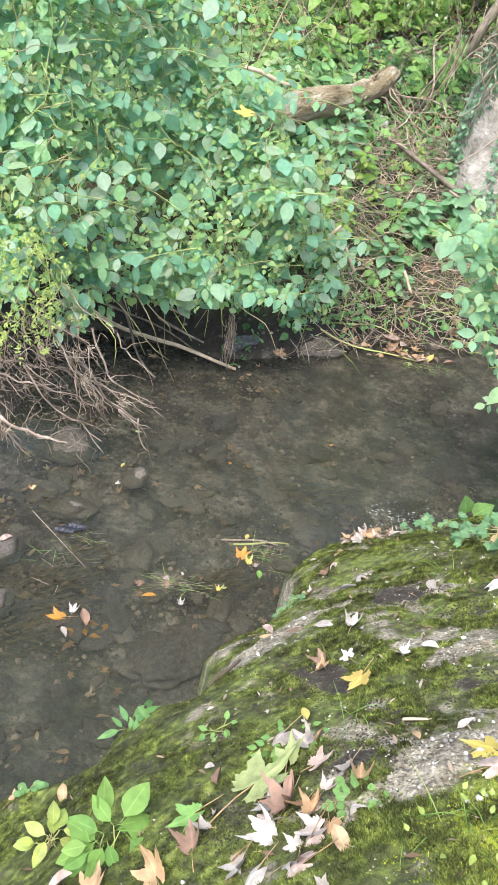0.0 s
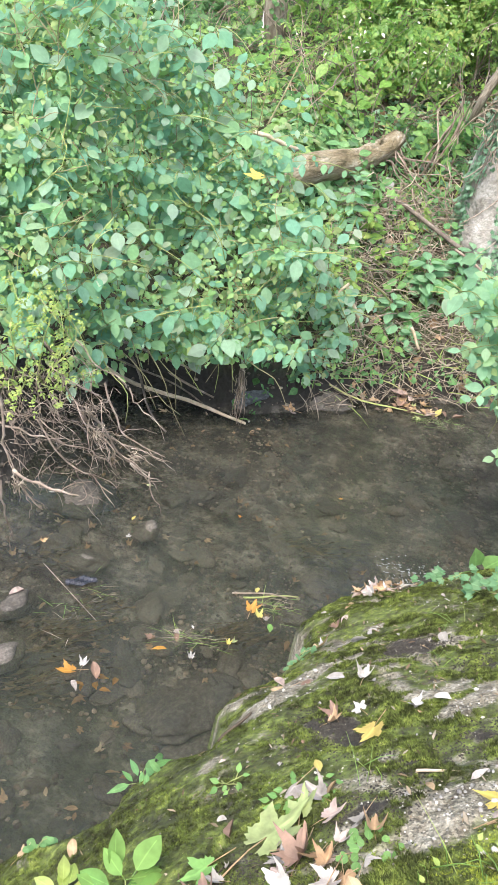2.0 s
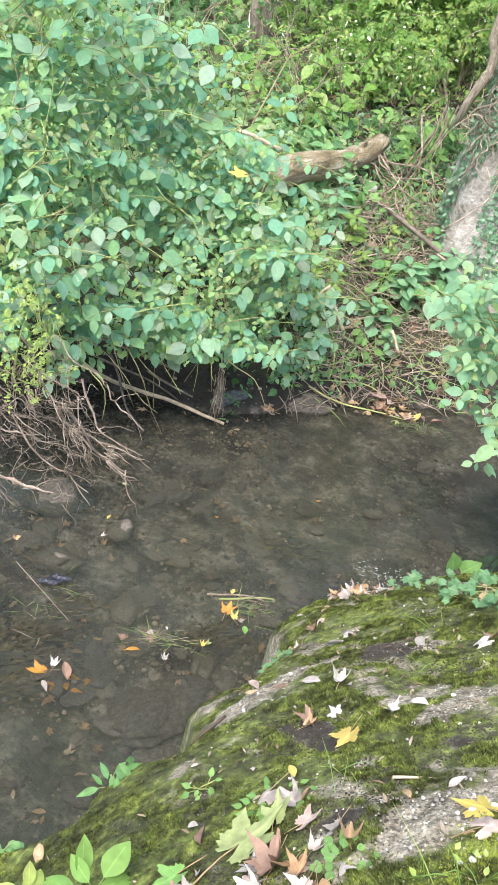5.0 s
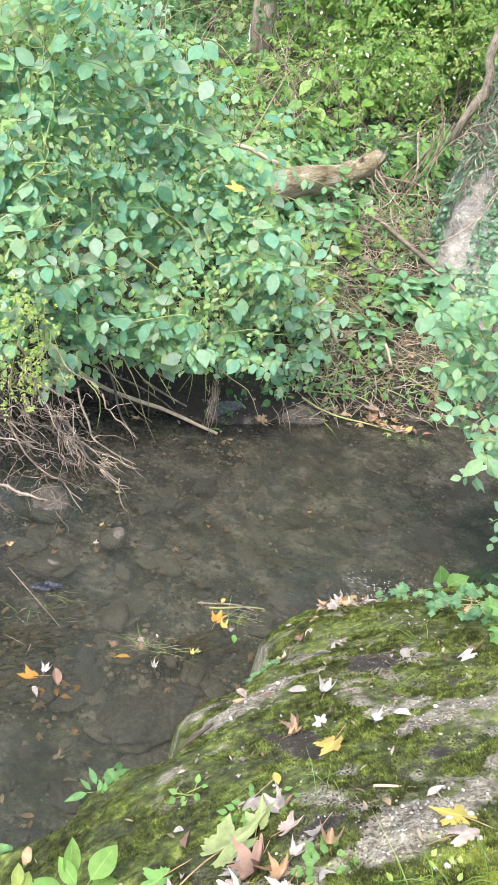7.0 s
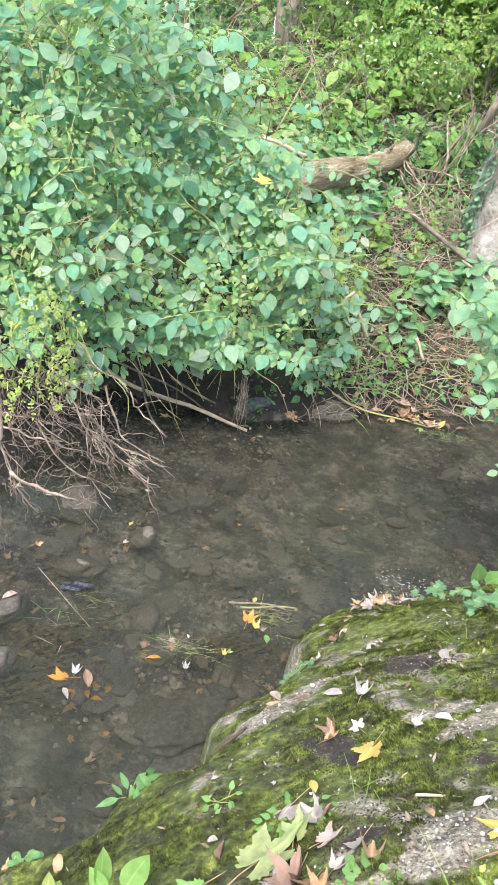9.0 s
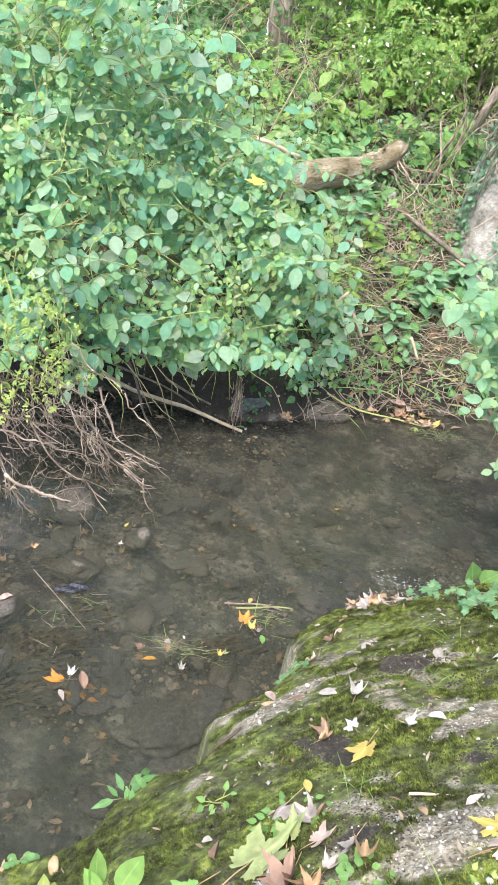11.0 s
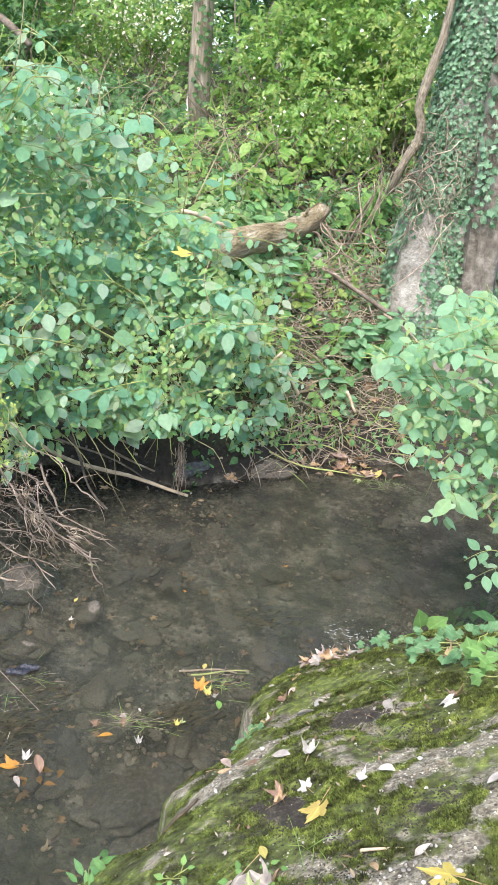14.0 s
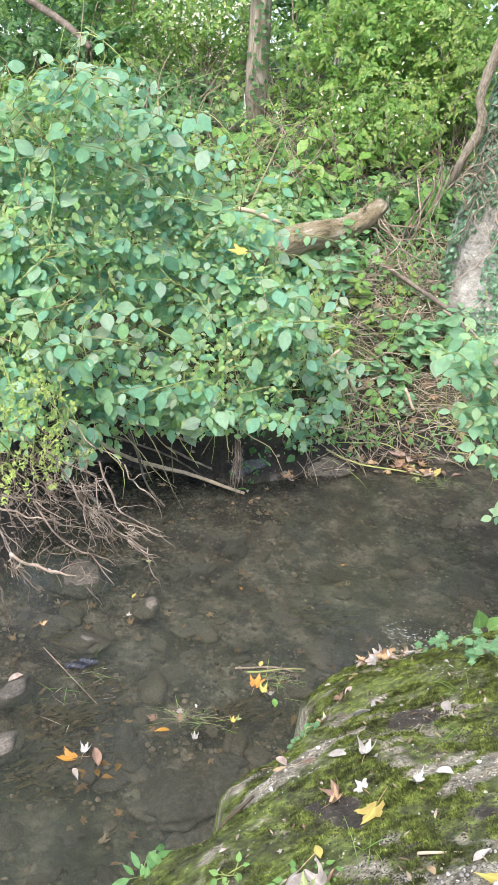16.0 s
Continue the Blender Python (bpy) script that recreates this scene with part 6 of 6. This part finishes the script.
keep = RNG.random(n) < 0.6 + 0.8 * fbm(wx, wz * 1.5 + wy * 0.3, 2.2, 3, 8)
wp = np.stack([wx, wy, wz], 1)[keep]
d, nor = hanging(len(wp), (0, -0.45, 0.7), 0.5, 1.0)
tagged(part("far_woods", spread(SPRAY, frames_of(wp, d, nor, RNG.uniform(0.3, 0.7, len(wp)))), FAR_LEAF), "dense sunlit green wood in the distance", "woods", kind="stuff")

# ---------------------------------------------------------------- fallen leaves
LEAF_COLOURS = {
    "pale": leaf_material("pale_underside_leaf", [(0.44, 0.41, 0.36), (0.54, 0.51, 0.47), (0.33, 0.28, 0.24)], 0.7, 0.2, 0.4, vein=False),
    "pink": leaf_material("pinkish_dry_leaf", [(0.4, 0.31, 0.26), (0.47, 0.38, 0.33), (0.27, 0.19, 0.15)], 0.7, 0.15, 0.4, vein=False),
    "tan": leaf_material("tan_dry_leaf", [(0.4, 0.26, 0.14), (0.46, 0.33, 0.19), (0.3, 0.18, 0.09)], 0.7, 0.15, 0.4, vein=False),
    "brown": leaf_material("brown_dry_leaf", [(0.2, 0.125, 0.085), (0.26, 0.165, 0.115), (0.15, 0.09, 0.065)], 0.65, 0.1, 0.3, vein=False),
    "yellow": leaf_material("yellow_leaf", [(0.58, 0.45, 0.1), (0.55, 0.48, 0.15), (0.5, 0.36, 0.1)], 0.5, 0.25, 0.15, vein=False),
    "orange": leaf_material("orange_leaf", [(0.5, 0.2, 0.035), (0.46, 0.24, 0.045), (0.55, 0.27, 0.06)], 0.5, 0.2, 0.2, vein=False),
    "lime": leaf_material("yellow_green_leaf", [(0.35, 0.4, 0.17), (0.31, 0.37, 0.15), (0.38, 0.39, 0.2)], 0.6, 0.25, 0.28, vein=False),
    "green": leaf_material("fallen_green_leaf", [(0.16, 0.32, 0.08), (0.2, 0.38, 0.1)], 0.5, 0.25, 0.2, vein=False),
    "grey": leaf_material("grey_dry_leaf", [(0.3, 0.27, 0.23), (0.36, 0.33, 0.3)], 0.7, 0.1, 0.25, vein=False),
}
WORDS = {"pale": "pale silvery fallen maple leaf", "pink": "pinkish dry fallen leaf", "tan": "tan dry fallen maple leaf", "brown": "brown curled fallen leaf", "yellow": "yellow fallen maple leaf",
         "orange": "orange fallen leaf", "lime": "large yellow-green fallen maple leaf", "green": "green fallen maple leaf", "grey": "grey withered fallen leaf"}
BLADES = [lobed(5, 0.6, 0.25, 21), lobed(5, 0.5, 0.4, 22), lobed(5, 0.62, 0.85, 24), lobed(5, 0.5, 0.95, 25), blade([0.02, 0.16, 0.2, 0.17, 0.1, 0.01], 0.25, 0.1, 0.02), blade([0.02, 0.2, 0.24, 0.2, 0.12, 0.01], 0.5, -0.15, 0.03), lobed(5, 0.5, 0.14, 28)]
LEAF_MESH, STALK_MESH = {}, {}


def fallen_leaf(x, y, colour, size, form=0, where="on mossy rock", surface=rock_z, lift=0.011, tilt=None, yaw=None):
    key = (colour, form)
    if key not in LEAF_MESH:
        LEAF_MESH[key] = to_mesh("fallen_leaf", BLADES[form], LEAF_COLOURS[colour])
        STALK_MESH[key] = to_mesh("stalk", tube([(0, 0.36, 0), (0.01, 0.12, 0.015), (0.03, -0.12, 0.0), (0.06, -0.34, -0.02)], [0.008, 0.01, 0.012], 4), LEAF_COLOURS["tan"])
    z = float(surface(np.array([x]), np.array([y]))[0]) if callable(surface) else surface
    nor = rock_normal(np.array([x]), np.array([y]))[0] if surface is rock_z else (ground_normal(np.array([x]), np.array([y]))[0] if surface is ground_z else np.array([0, 0, 1.0]))
    nor = unit(nor + np.array([0, -0.22, 0.0]) * (surface is rock_z) + RNG.normal(size=3) * (0.22 if tilt is None else tilt))
    a = RNG.uniform(0, 2 * np.pi) if yaw is None else radians(yaw)
    d = np.array([math.cos(a), math.sin(a), 0.0])
    d = unit(d - nor * (d @ nor))
    m = frames_of(np.array([x, y, z + lift]) - d * 0.4 * size, d, nor, float(size))[0]
    leaf = part("fallen_leaf", LEAF_MESH[key], None)
    leaf.matrix_basis = Matrix(m.tolist())
    if form < 4 or form == 6:
        part("stalk", STALK_MESH[key], None, leaf)
    return tagged(leaf, WORDS[colour] + " " + where, "leaf", "fallen leaves")


for x, y, c, s, f in ((0.392, 2.164, "pale", 0.085, 2), (0.476, 2.753, "pink", 0.07, 3), (0.519, 2.709, "pink", 0.08, 2), (0.44, 2.72, "tan", 0.07, 3), (0.5, 2.68, "pale", 0.05, 3), (0.57, 2.7, "pale", 0.045, 5),
                      (0.359, 2.544, "tan", 0.085, 2), (0.339, 2.042, "pale", 0.05, 5), (0.237, 2.104, "tan", 0.085, 1), (0.25, 2.12, "pale", 0.04, 3), (0.307, 2.333, "brown", 0.06, 3), (0.33, 2.38, "pink", 0.05, 2),
                      (0.545, 1.929, "grey", 0.07, 4), (0.675, 1.824, "pale", 0.075, 2), (0.70, 1.86, "brown", 0.06, 3), (0.26, 1.741, "grey", 0.06, 4), (0.321, 1.7, "pale", 0.06, 3), (0.34, 1.68, "grey", 0.05, 4),
                      (0.298, 1.541, "pale", 0.055, 0), (0.4, 1.477, "pale", 0.05, 3), (0.461, 1.485, "pale", 0.045, 5), (0.122, 1.827, "tan", 0.07, 2), (0.13, 1.85, "pink", 0.05, 5), (0.19, 1.814, "brown", 0.06, 2),
                      (0.248, 1.532, "brown", 0.06, 3), (0.24, 1.5, "tan", 0.05, 3), (0.199, 1.288, "yellow", 0.045, 4), (0.156, 1.237, "pale", 0.085, 2), (0.2, 1.177, "pale", 0.07, 3), (0.22, 1.2, "tan", 0.05, 4),
                      (0.211, 1.098, "pink", 0.065, 1), (0.161, 1.004, "brown", 0.09, 3), (0.19, 0.99, "tan", 0.07, 1), (-0.297, 1.335, "tan", 0.065, 4), (0.458, 0.998, "pink", 0.08, 2), (0.444, 1.129, "pale", 0.035, 4),
                      (0.049, 1.144, "brown", 0.05, 5), (0.14, 0.945, "pale", 0.075, 3), (0.192, 0.898, "pink", 0.08, 2), (0.205, 0.915, "pale", 0.06, 3), (0.221, 0.921, "tan", 0.06, 2), (0.18, 0.847, "pink", 0.09, 2),
                      (0.166, 1.011, "brown", 0.075, 3), (0.019, 0.961, "brown", 0.07, 3), (-0.033, 0.913, "tan", 0.09, 1), (-0.435, 1.399, "tan", 0.05, 1), (0.098, 0.9, "grey", 0.07, 1), (0.12, 0.87, "pale", 0.08, 2),
                      (0.23, 0.87, "tan", 0.06, 4), (0.52, 0.95, "tan", 0.06, 3), (-0.2, 0.98, "pink", 0.06, 5), (-0.14, 0.93, "tan", 0.08, 1), (0.37, 1.12, "tan", 0.035, 4),
                      (0.62, 1.3, "pale", 0.045, 5), (0.66, 1.32, "grey", 0.05, 3), (0.78, 2.25, "tan", 0.07, 3), (0.86, 2.5, "tan", 0.08, 1), (0.03, 1.19, "pale", 0.03, 5), (0.01, 1.43, "pink", 0.02, 4)):
    fallen_leaf(x, y, c, s, f)
fallen_leaf(0.309, 1.396, "yellow", 0.085, 6, tilt=0.1, yaw=235, lift=0.016)
fallen_leaf(0.112, 1.085, "lime", 0.155, 6, tilt=0.06, yaw=35, lift=0.02)
fallen_leaf(0.165, 1.14, "lime", 0.09, 6, "lying on other leaves", lift=0.02, tilt=0.12)
fallen_leaf(0.01, 1.05, "green", 0.085, 6, tilt=0.1, yaw=200)
fallen_leaf(0.468, 1.051, "yellow", 0.095, 0, tilt=0.15, yaw=140, lift=0.012)
fallen_leaf(0.80, 1.75, "lime", 0.13, 6, "beside the ivy", lift=0.05)
for k in range(24):
    fallen_leaf(RNG.normal(0.17, 0.06), RNG.normal(0.96, 0.1), str(RNG.choice(["pink", "grey", "tan", "brown", "brown", "grey"])), RNG.uniform(0.03, 0.055), int(RNG.choice([0, 1, 2, 2, 3, 4])), "in a drift on mossy rock", lift=0.012, tilt=0.5)
for k in range(30):
    x, y = RNG.uniform(0.0, 0.75), RNG.uniform(0.85, 2.6)
    if near_edge(np.array([x]), np.array([y]))[0] > 0.05:
        fallen_leaf(x, y, str(RNG.choice(["brown", "grey", "tan", "pale"])), RNG.uniform(0.012, 0.03), int(RNG.integers(3, 6)), "in small scraps on rock")

for k in range(16):
    fallen_leaf(RNG.normal(0.48, 0.05), RNG.normal(2.7, 0.04), str(RNG.choice(["pink", "pale", "tan"])), RNG.uniform(0.04, 0.075), int(RNG.integers(1, 4)), "gathered at the rock's crest", lift=0.024, tilt=0.6)

# leaves afloat
for x, y, c, s, f in ((-0.25, 2.57, "pale", 0.05, 2), (-0.17, 2.43, "pale", 0.038, 3), (-0.19, 2.6, "pale", 0.025, 4), (-0.53, 2.3, "pale", 0.05, 3), (-0.565, 2.26, "orange", 0.085, 1), (-0.48, 2.27, "brown", 0.07, 5),
                      (-0.535, 2.2, "pale", 0.05, 4), (-0.285, 2.45, "orange", 0.055, 4), (-0.24, 2.53, "brown", 0.05, 4), (-0.045, 2.54, "yellow", 0.035, 3), (-0.03, 2.55, "lime", 0.03, 3), (0.02, 2.77, "orange", 0.085, 1),
                      (0.05, 2.73, "yellow", 0.055, 3), (0.1, 2.67, "green", 0.06, 4), (0.03, 2.9, "yellow", 0.05, 4), (0.075, 2.72, "pale", 0.045, 3), (-0.575, 3.29, "yellow", 0.04, 4), (-0.565, 3.13, "pale", 0.03, 3),
                      (-0.575, 3.62, "lime", 0.045, 2), (-0.88, 2.63, "pink", 0.07, 5), (0.37, 3.78, "orange", 0.03, 1), (-0.9, 3.0, "tan", 0.05, 3), (-0.66, 4.5, "tan", 0.09, 0), (-0.33, 2.5, "brown", 0.05, 3), (-0.1, 3.45, "orange", 0.03, 3),
                      (-0.2, 4.55, "green", 0.06, 4), (-0.17, 4.53, "pale", 0.04, 4), (-0.98, 3.4, "pale", 0.05, 3)):
    fallen_leaf(x, y, c, s, f, "floating on the stream", 0.006, 0.004, 0.06)
for k in range(34):
    x, y = RNG.normal(0.88, 0.13), RNG.normal(5.1, 0.06)
    fallen_leaf(x, y, str(RNG.choice(["orange", "yellow", "tan", "tan", "lime", "pink", "brown", "brown"])), RNG.uniform(0.04, 0.11), int(RNG.integers(0, 6)), "drifted against the far bank", 0.006, 0.004 + 0.03 * RNG.random(), 0.15)
for x, y, c, s in ((0.76, 5.2, "pink", 0.14), (0.9, 5.22, "tan", 0.14), (0.06, 4.66, "tan", 0.1), (0.07, 4.63, "pink", 0.09)):
    fallen_leaf(x, y, c, s, 1, "at the foot of the far bank", 0.05, 0.02, 0.3)
for x, y, c, s in ((0.68, 5.9, "yellow", 0.075), (0.78, 6.0, "orange", 0.08), (0.62, 6.1, "tan", 0.08), (0.95, 6.05, "tan", 0.09), (0.5, 6.2, "yellow", 0.08), (1.05, 5.75, "orange", 0.06)):
    fallen_leaf(x, y, c, s, 0, "caught on the leafy bank", ground_z, 0.06, 0.2)
fallen_leaf(-0.27, 4.12, "yellow", 0.12, 6, "caught in the bush", 1.45, 0.0, 0.25, 200)
bm = bmesh.new()
grid = [[bm.verts.new((0.125 * (i / 15 - 0.5), (0.02 + 0.016 * math.sin(math.pi * i / 15)) * (j / 5 - 0.5) * 1.6, 0.007 + 0.005 * math.sin(0.75 * i + 1.4 * j) + 0.0022 * RNG.random())) for j in range(6)] for i in range(16)]
for i in range(15):
    for j in range(5):
        bm.faces.new((grid[i][j], grid[i + 1][j], grid[i + 1][j + 1], grid[i][j + 1]))
me = bpy.data.meshes.new("scrap")
bm.to_mesh(me)
bm.free()
me.materials.append(material("wet_dark_foil", [(0.006, 0.007, 0.011), (0.015, 0.017, 0.026), (0.04, 0.044, 0.06)], 0.02, 0.3, 0.6, 0.01))
scrap = new("floating_scrap", me)
scrap.matrix_basis = pose(-0.67, 2.77, 0.0, 0, 0, 30)
tagged(scrap, "crinkled dark blue-black wet scrap floating on the stream", "litter")

# ---------------------------------------------------------------- stones of the stream
SUNKEN = leaf_material("sunken_weed_blade", [(0.08, 0.058, 0.03), (0.15, 0.11, 0.06), (0.1, 0.09, 0.045), (0.22, 0.16, 0.09)], 0.7, 0.2, 0.2, vein=False)
STONES = [to_mesh("stone", pebble_shape(4, 0.55, f, s), STONE) for s, f in ((1, 0.5), (2, 0.4), (3, 0.6), (4, 0.3))]


BOULDER = material("blue_grey_boulder", [(0.035, 0.038, 0.042), (0.09, 0.096, 0.102), (0.19, 0.2, 0.205)], 0.1, 0.75, 0.4, 0.03, detail=10)


def stone(x, y, z, s, form=None, label="brown stone under the stream water", tilt=8, stretch=(1, 1, 1), mat=None):
    ob = part("stone", STONES[int(RNG.integers(0, 3)) if form is None else form] if mat is None else to_mesh("stone", pebble_shape(4, 0.55, 0.6, 8), mat), STONE)
    ob.matrix_basis = pose(x, y, z, *RNG.uniform(-tilt, tilt, 2), RNG.uniform(0, 360)) @ Matrix.Diagonal((s * stretch[0], s * stretch[1], s * stretch[2], 1))
    return tagged(ob, label, "stone", "stream stones")


for x, y, s, top in ((-0.9, 2.6, 0.09, 0.006), (-0.84, 2.3, 0.09, 0.004), (-0.51, 3.26, 0.07, 0.0), (-0.88, 3.45, 0.14, 0.012), (-0.72, 2.98, 0.09, -0.01), (1.02, 2.95, 0.1, 0.06), (-1.15, 2.2, 0.13, 0.005)):
    stone(x, y, top - s * 0.42, s, 0, "dark wet stone breaking the water's surface")
# added lump whose blue-grey stands in for sky reflected under the roots
stone(-0.93, 3.55, -0.115, 0.17, 0, "blue-grey boulder shape standing in for sky reflected in ripples", 4, (1.3, 1.0, 0.9), BOULDER)
stone(0.47, 6.25, 1.2, 0.075, 0, "pale grey stone lying under the fallen log", 6, (1.5, 0.8, 0.9), PEBBLE)
stone(-0.17, 4.9, 0.07, 0.23, 0, "blue-grey boulder in the undercut bank", 4, (1.2, 1.15, 0.72), BOULDER)
stone(0.2, 5.05, 0.0, 0.2, 0, "dark stone block in the undercut bank", 5)
stone(-0.55, 5.1, 0.05, 0.34, 2, "dark stone block in the undercut bank", 5)
for x, y, s in ((-0.17, 2.36, 0.21), (-0.05, 2.16, 0.19), (0.02, 2.22, 0.12), (-0.45, 2.36, 0.07), (-0.62, 2.45, 0.09), (-0.38, 2.42, 0.08), (-0.35, 2.95, 0.09), (0.3, 3.9, 0.12), (0.1, 3.5, 0.1)):
    stone(x, y, gz(x, y) - 0.005, s, 3, "flat stone slab under the stream water", 6, (1, 0.8, 0.8))
placed = 0
while placed < 150:
    x, y = RNG.uniform(-1.3, 1.1), RNG.uniform(1.7, 4.7)
    if near_edge(np.array([x]), np.array([y]))[0] > -0.06 or gz(x, y) > -0.05:
        continue
    s = RNG.uniform(0.02, 0.075)
    stone(x, y, gz(x, y) + 0.1 * s, s, None, "brown stone under the stream water", 15)
    placed += 1
n = 16000
px, py = RNG.uniform(-1.5, 1.2, n), RNG.uniform(1.5, 4.9, n)
keep = (near_edge(px, py) < -0.02) & (RNG.random(n) < 0.5 + 0.7 * fbm(px, py, 0.5, 3, 3))
px, py = px[keep], py[keep]
gv = frames_of(np.stack([px, py, ground_z(px, py)], 1), rand_dirs(len(px)) * (1, 1, 0.2), np.array([0, 0, 1.0]), 0.005 + 0.013 * RNG.random(len(px)) ** 2.5)
tagged(part("gravel", spread([pebble_shape(1, 0.25, 0.6, s) for s in (5, 6, 7)], gv), GRAVEL), "fine brown gravel on the stream bed", "gravel", kind="stuff")
n = 170
px, py = RNG.uniform(-1.2, 0.5, n), 1.8 + 2.8 * RNG.random(n) ** 1.5
keep = near_edge(px, py) < -0.05
px, py = px[keep], py[keep]
sl = frames_of(np.stack([px, py, ground_z(px, py) + 0.025], 1), rand_dirs(len(px)) * (1, 1, 0.15), np.array([0, 0, 1.0]) + RNG.normal(size=(len(px), 3)) * 0.2, RNG.uniform(0.025, 0.06, len(px)))
tagged(part("sunken_leaves", spread([BLADES[0], BLADES[3], BLADES[4]], sl), BROWN_LEAF), "brown leaves sunken on the stream bed", "leaf litter", kind="stuff")

# brown weed trailing under the water
for cx, cy, rx, ry, cnt in ((-0.7, 2.5, 0.07, 0.025, 60), (-0.61, 2.64, 0.03, 0.05, 50), (-0.66, 2.37, 0.06, 0.025, 45), (-0.04, 2.64, 0.05, 0.04, 70), (-0.72, 2.2, 0.05, 0.04, 40), (-0.86, 2.95, 0.06, 0.03, 35), (0.25, 3.35, 0.1, 0.03, 40)):
    p = np.stack([RNG.normal(cx, rx, cnt), RNG.normal(cy, ry, cnt), RNG.uniform(-0.06, -0.006, cnt)], 1)
    flow = unit(np.array([0.75, 0.6, 0]) + RNG.normal(size=(cnt, 3)) * (0.28, 0.28, 0.06))
    weed_mat = part("sunken_weed", spread([blade([0.01, 0.016, 0.014, 0.003], 0.0, 0.1, 0.05)], frames_of(p, flow, (0, 0, 1), RNG.uniform(0.06, 0.15, cnt))), SUNKEN)
    tagged(weed_mat, "brown dead weed trailing under the stream water", "water weed", kind="stuff")

# orange leaves gone to pulp round the floating ones
n = 11
px, py = RNG.normal(-0.5, 0.035, n), RNG.normal(2.28, 0.025, n)
pulp = frames_of(np.stack([px, py, RNG.uniform(-0.05, -0.008, n)], 1), rand_dirs(n) * (1, 1, 0.1), np.array([0, 0, 1.0]) + RNG.normal(size=(n, 3)) * 0.25, RNG.uniform(0.02, 0.05, n))
tagged(part("sunken_leaves", spread([BLADES[4], BLADES[5]], pulp), LEAF_COLOURS["orange"]), "orange leaf scraps just under the water", "leaf litter", kind="stuff")

# drifting weed and sticks
stick("pale floating plant stalk", wander((-0.07, 2.86, 0.006), (0.16, 2.88, 0.008), 0.04), [0.0042, 0.0032], STRAW)
stick("thin green floating stalk", wander((-0.02, 2.84, 0.008), (0.2, 2.9, 0.01), 0.04), [0.004, 0.003], STEM)
stick("thin twig lying in the stream", wander((-0.85, 2.85, 0.004), (-0.55, 2.55, 0.004), 0.0), [0.002, 0.0015], ROOT)
stick("twig at the rock's edge", wander((-0.01, 1.6, 0.475), (0.06, 1.68, 0.51), 0.05), [0.005, 0.004], SOIL)
stick("thin dry twig on mossy rock", wander((0.36, 1.19, 0.905), (0.43, 1.17, 0.94), 0.04), [0.003, 0.002], PALE_STICK)
stick("dry twig on mossy rock", wander((0.6, 1.18, 1.03), (0.74, 1.2, 1.1), 0.04), [0.004, 0.003], PALE_STICK)
for cx, cy, rx, ry, cnt in ((-0.2, 2.54, 0.11, 0.04, 70), (0.08, 2.82, 0.08, 0.06, 60), (0.98, 4.98, 0.14, 0.07, 120), (-0.62, 2.62, 0.12, 0.14, 40)):
    raft = thing("drifting_weed", "raft of thin green and brown weed on the water", "water weed", at=(cx, cy, 0))
    p = np.stack([RNG.normal(cx, rx * 0.6, cnt), RNG.normal(cy, ry * 0.6, cnt), RNG.uniform(0.002, 0.012, cnt)], 1)
    dd = rand_dirs(cnt) * (1, 0.5, 0.08)
    h = cnt // 2
    t = blade([0.008, 0.012, 0.01, 0.002], 0.0, 0.05)
    part("blade_mat", spread(t, frames_of(p[:h], dd[:h], (0, 0, 1), RNG.uniform(0.03, 0.1, h))), YOUNG_LEAF, raft, kind="stuff")
    part("dead_blade_mat", spread(t, frames_of(p[h:], dd[h:], (0, 0, 1), RNG.uniform(0.03, 0.1, cnt - h))), STRAW, raft, kind="stuff")
# solid pale flecks stand in for light glinting on the ripples
GLINT = material("foam", [(0.3, 0.31, 0.31), (0.5, 0.52, 0.52)], 0.02, 0.25, 0.1, 0.003)
n = 120
fp = np.stack([RNG.normal(0.67, 0.08, n), RNG.normal(3.22, 0.07, n), np.full(n, 0.001)], 1)
tagged(part("foam", spread(pebble_shape(1, 0.1, 0.35, 9), frames_of(fp, rand_dirs(n) * (1, 1, 0.01), (0, 0, 1), RNG.uniform(0.0008, 0.0032, n)[:, None] * np.array([[1.0, 3.2, 0.7]]))), GLINT), "small pale flecks standing in for light glinting on ripples", "foam", kind="stuff")
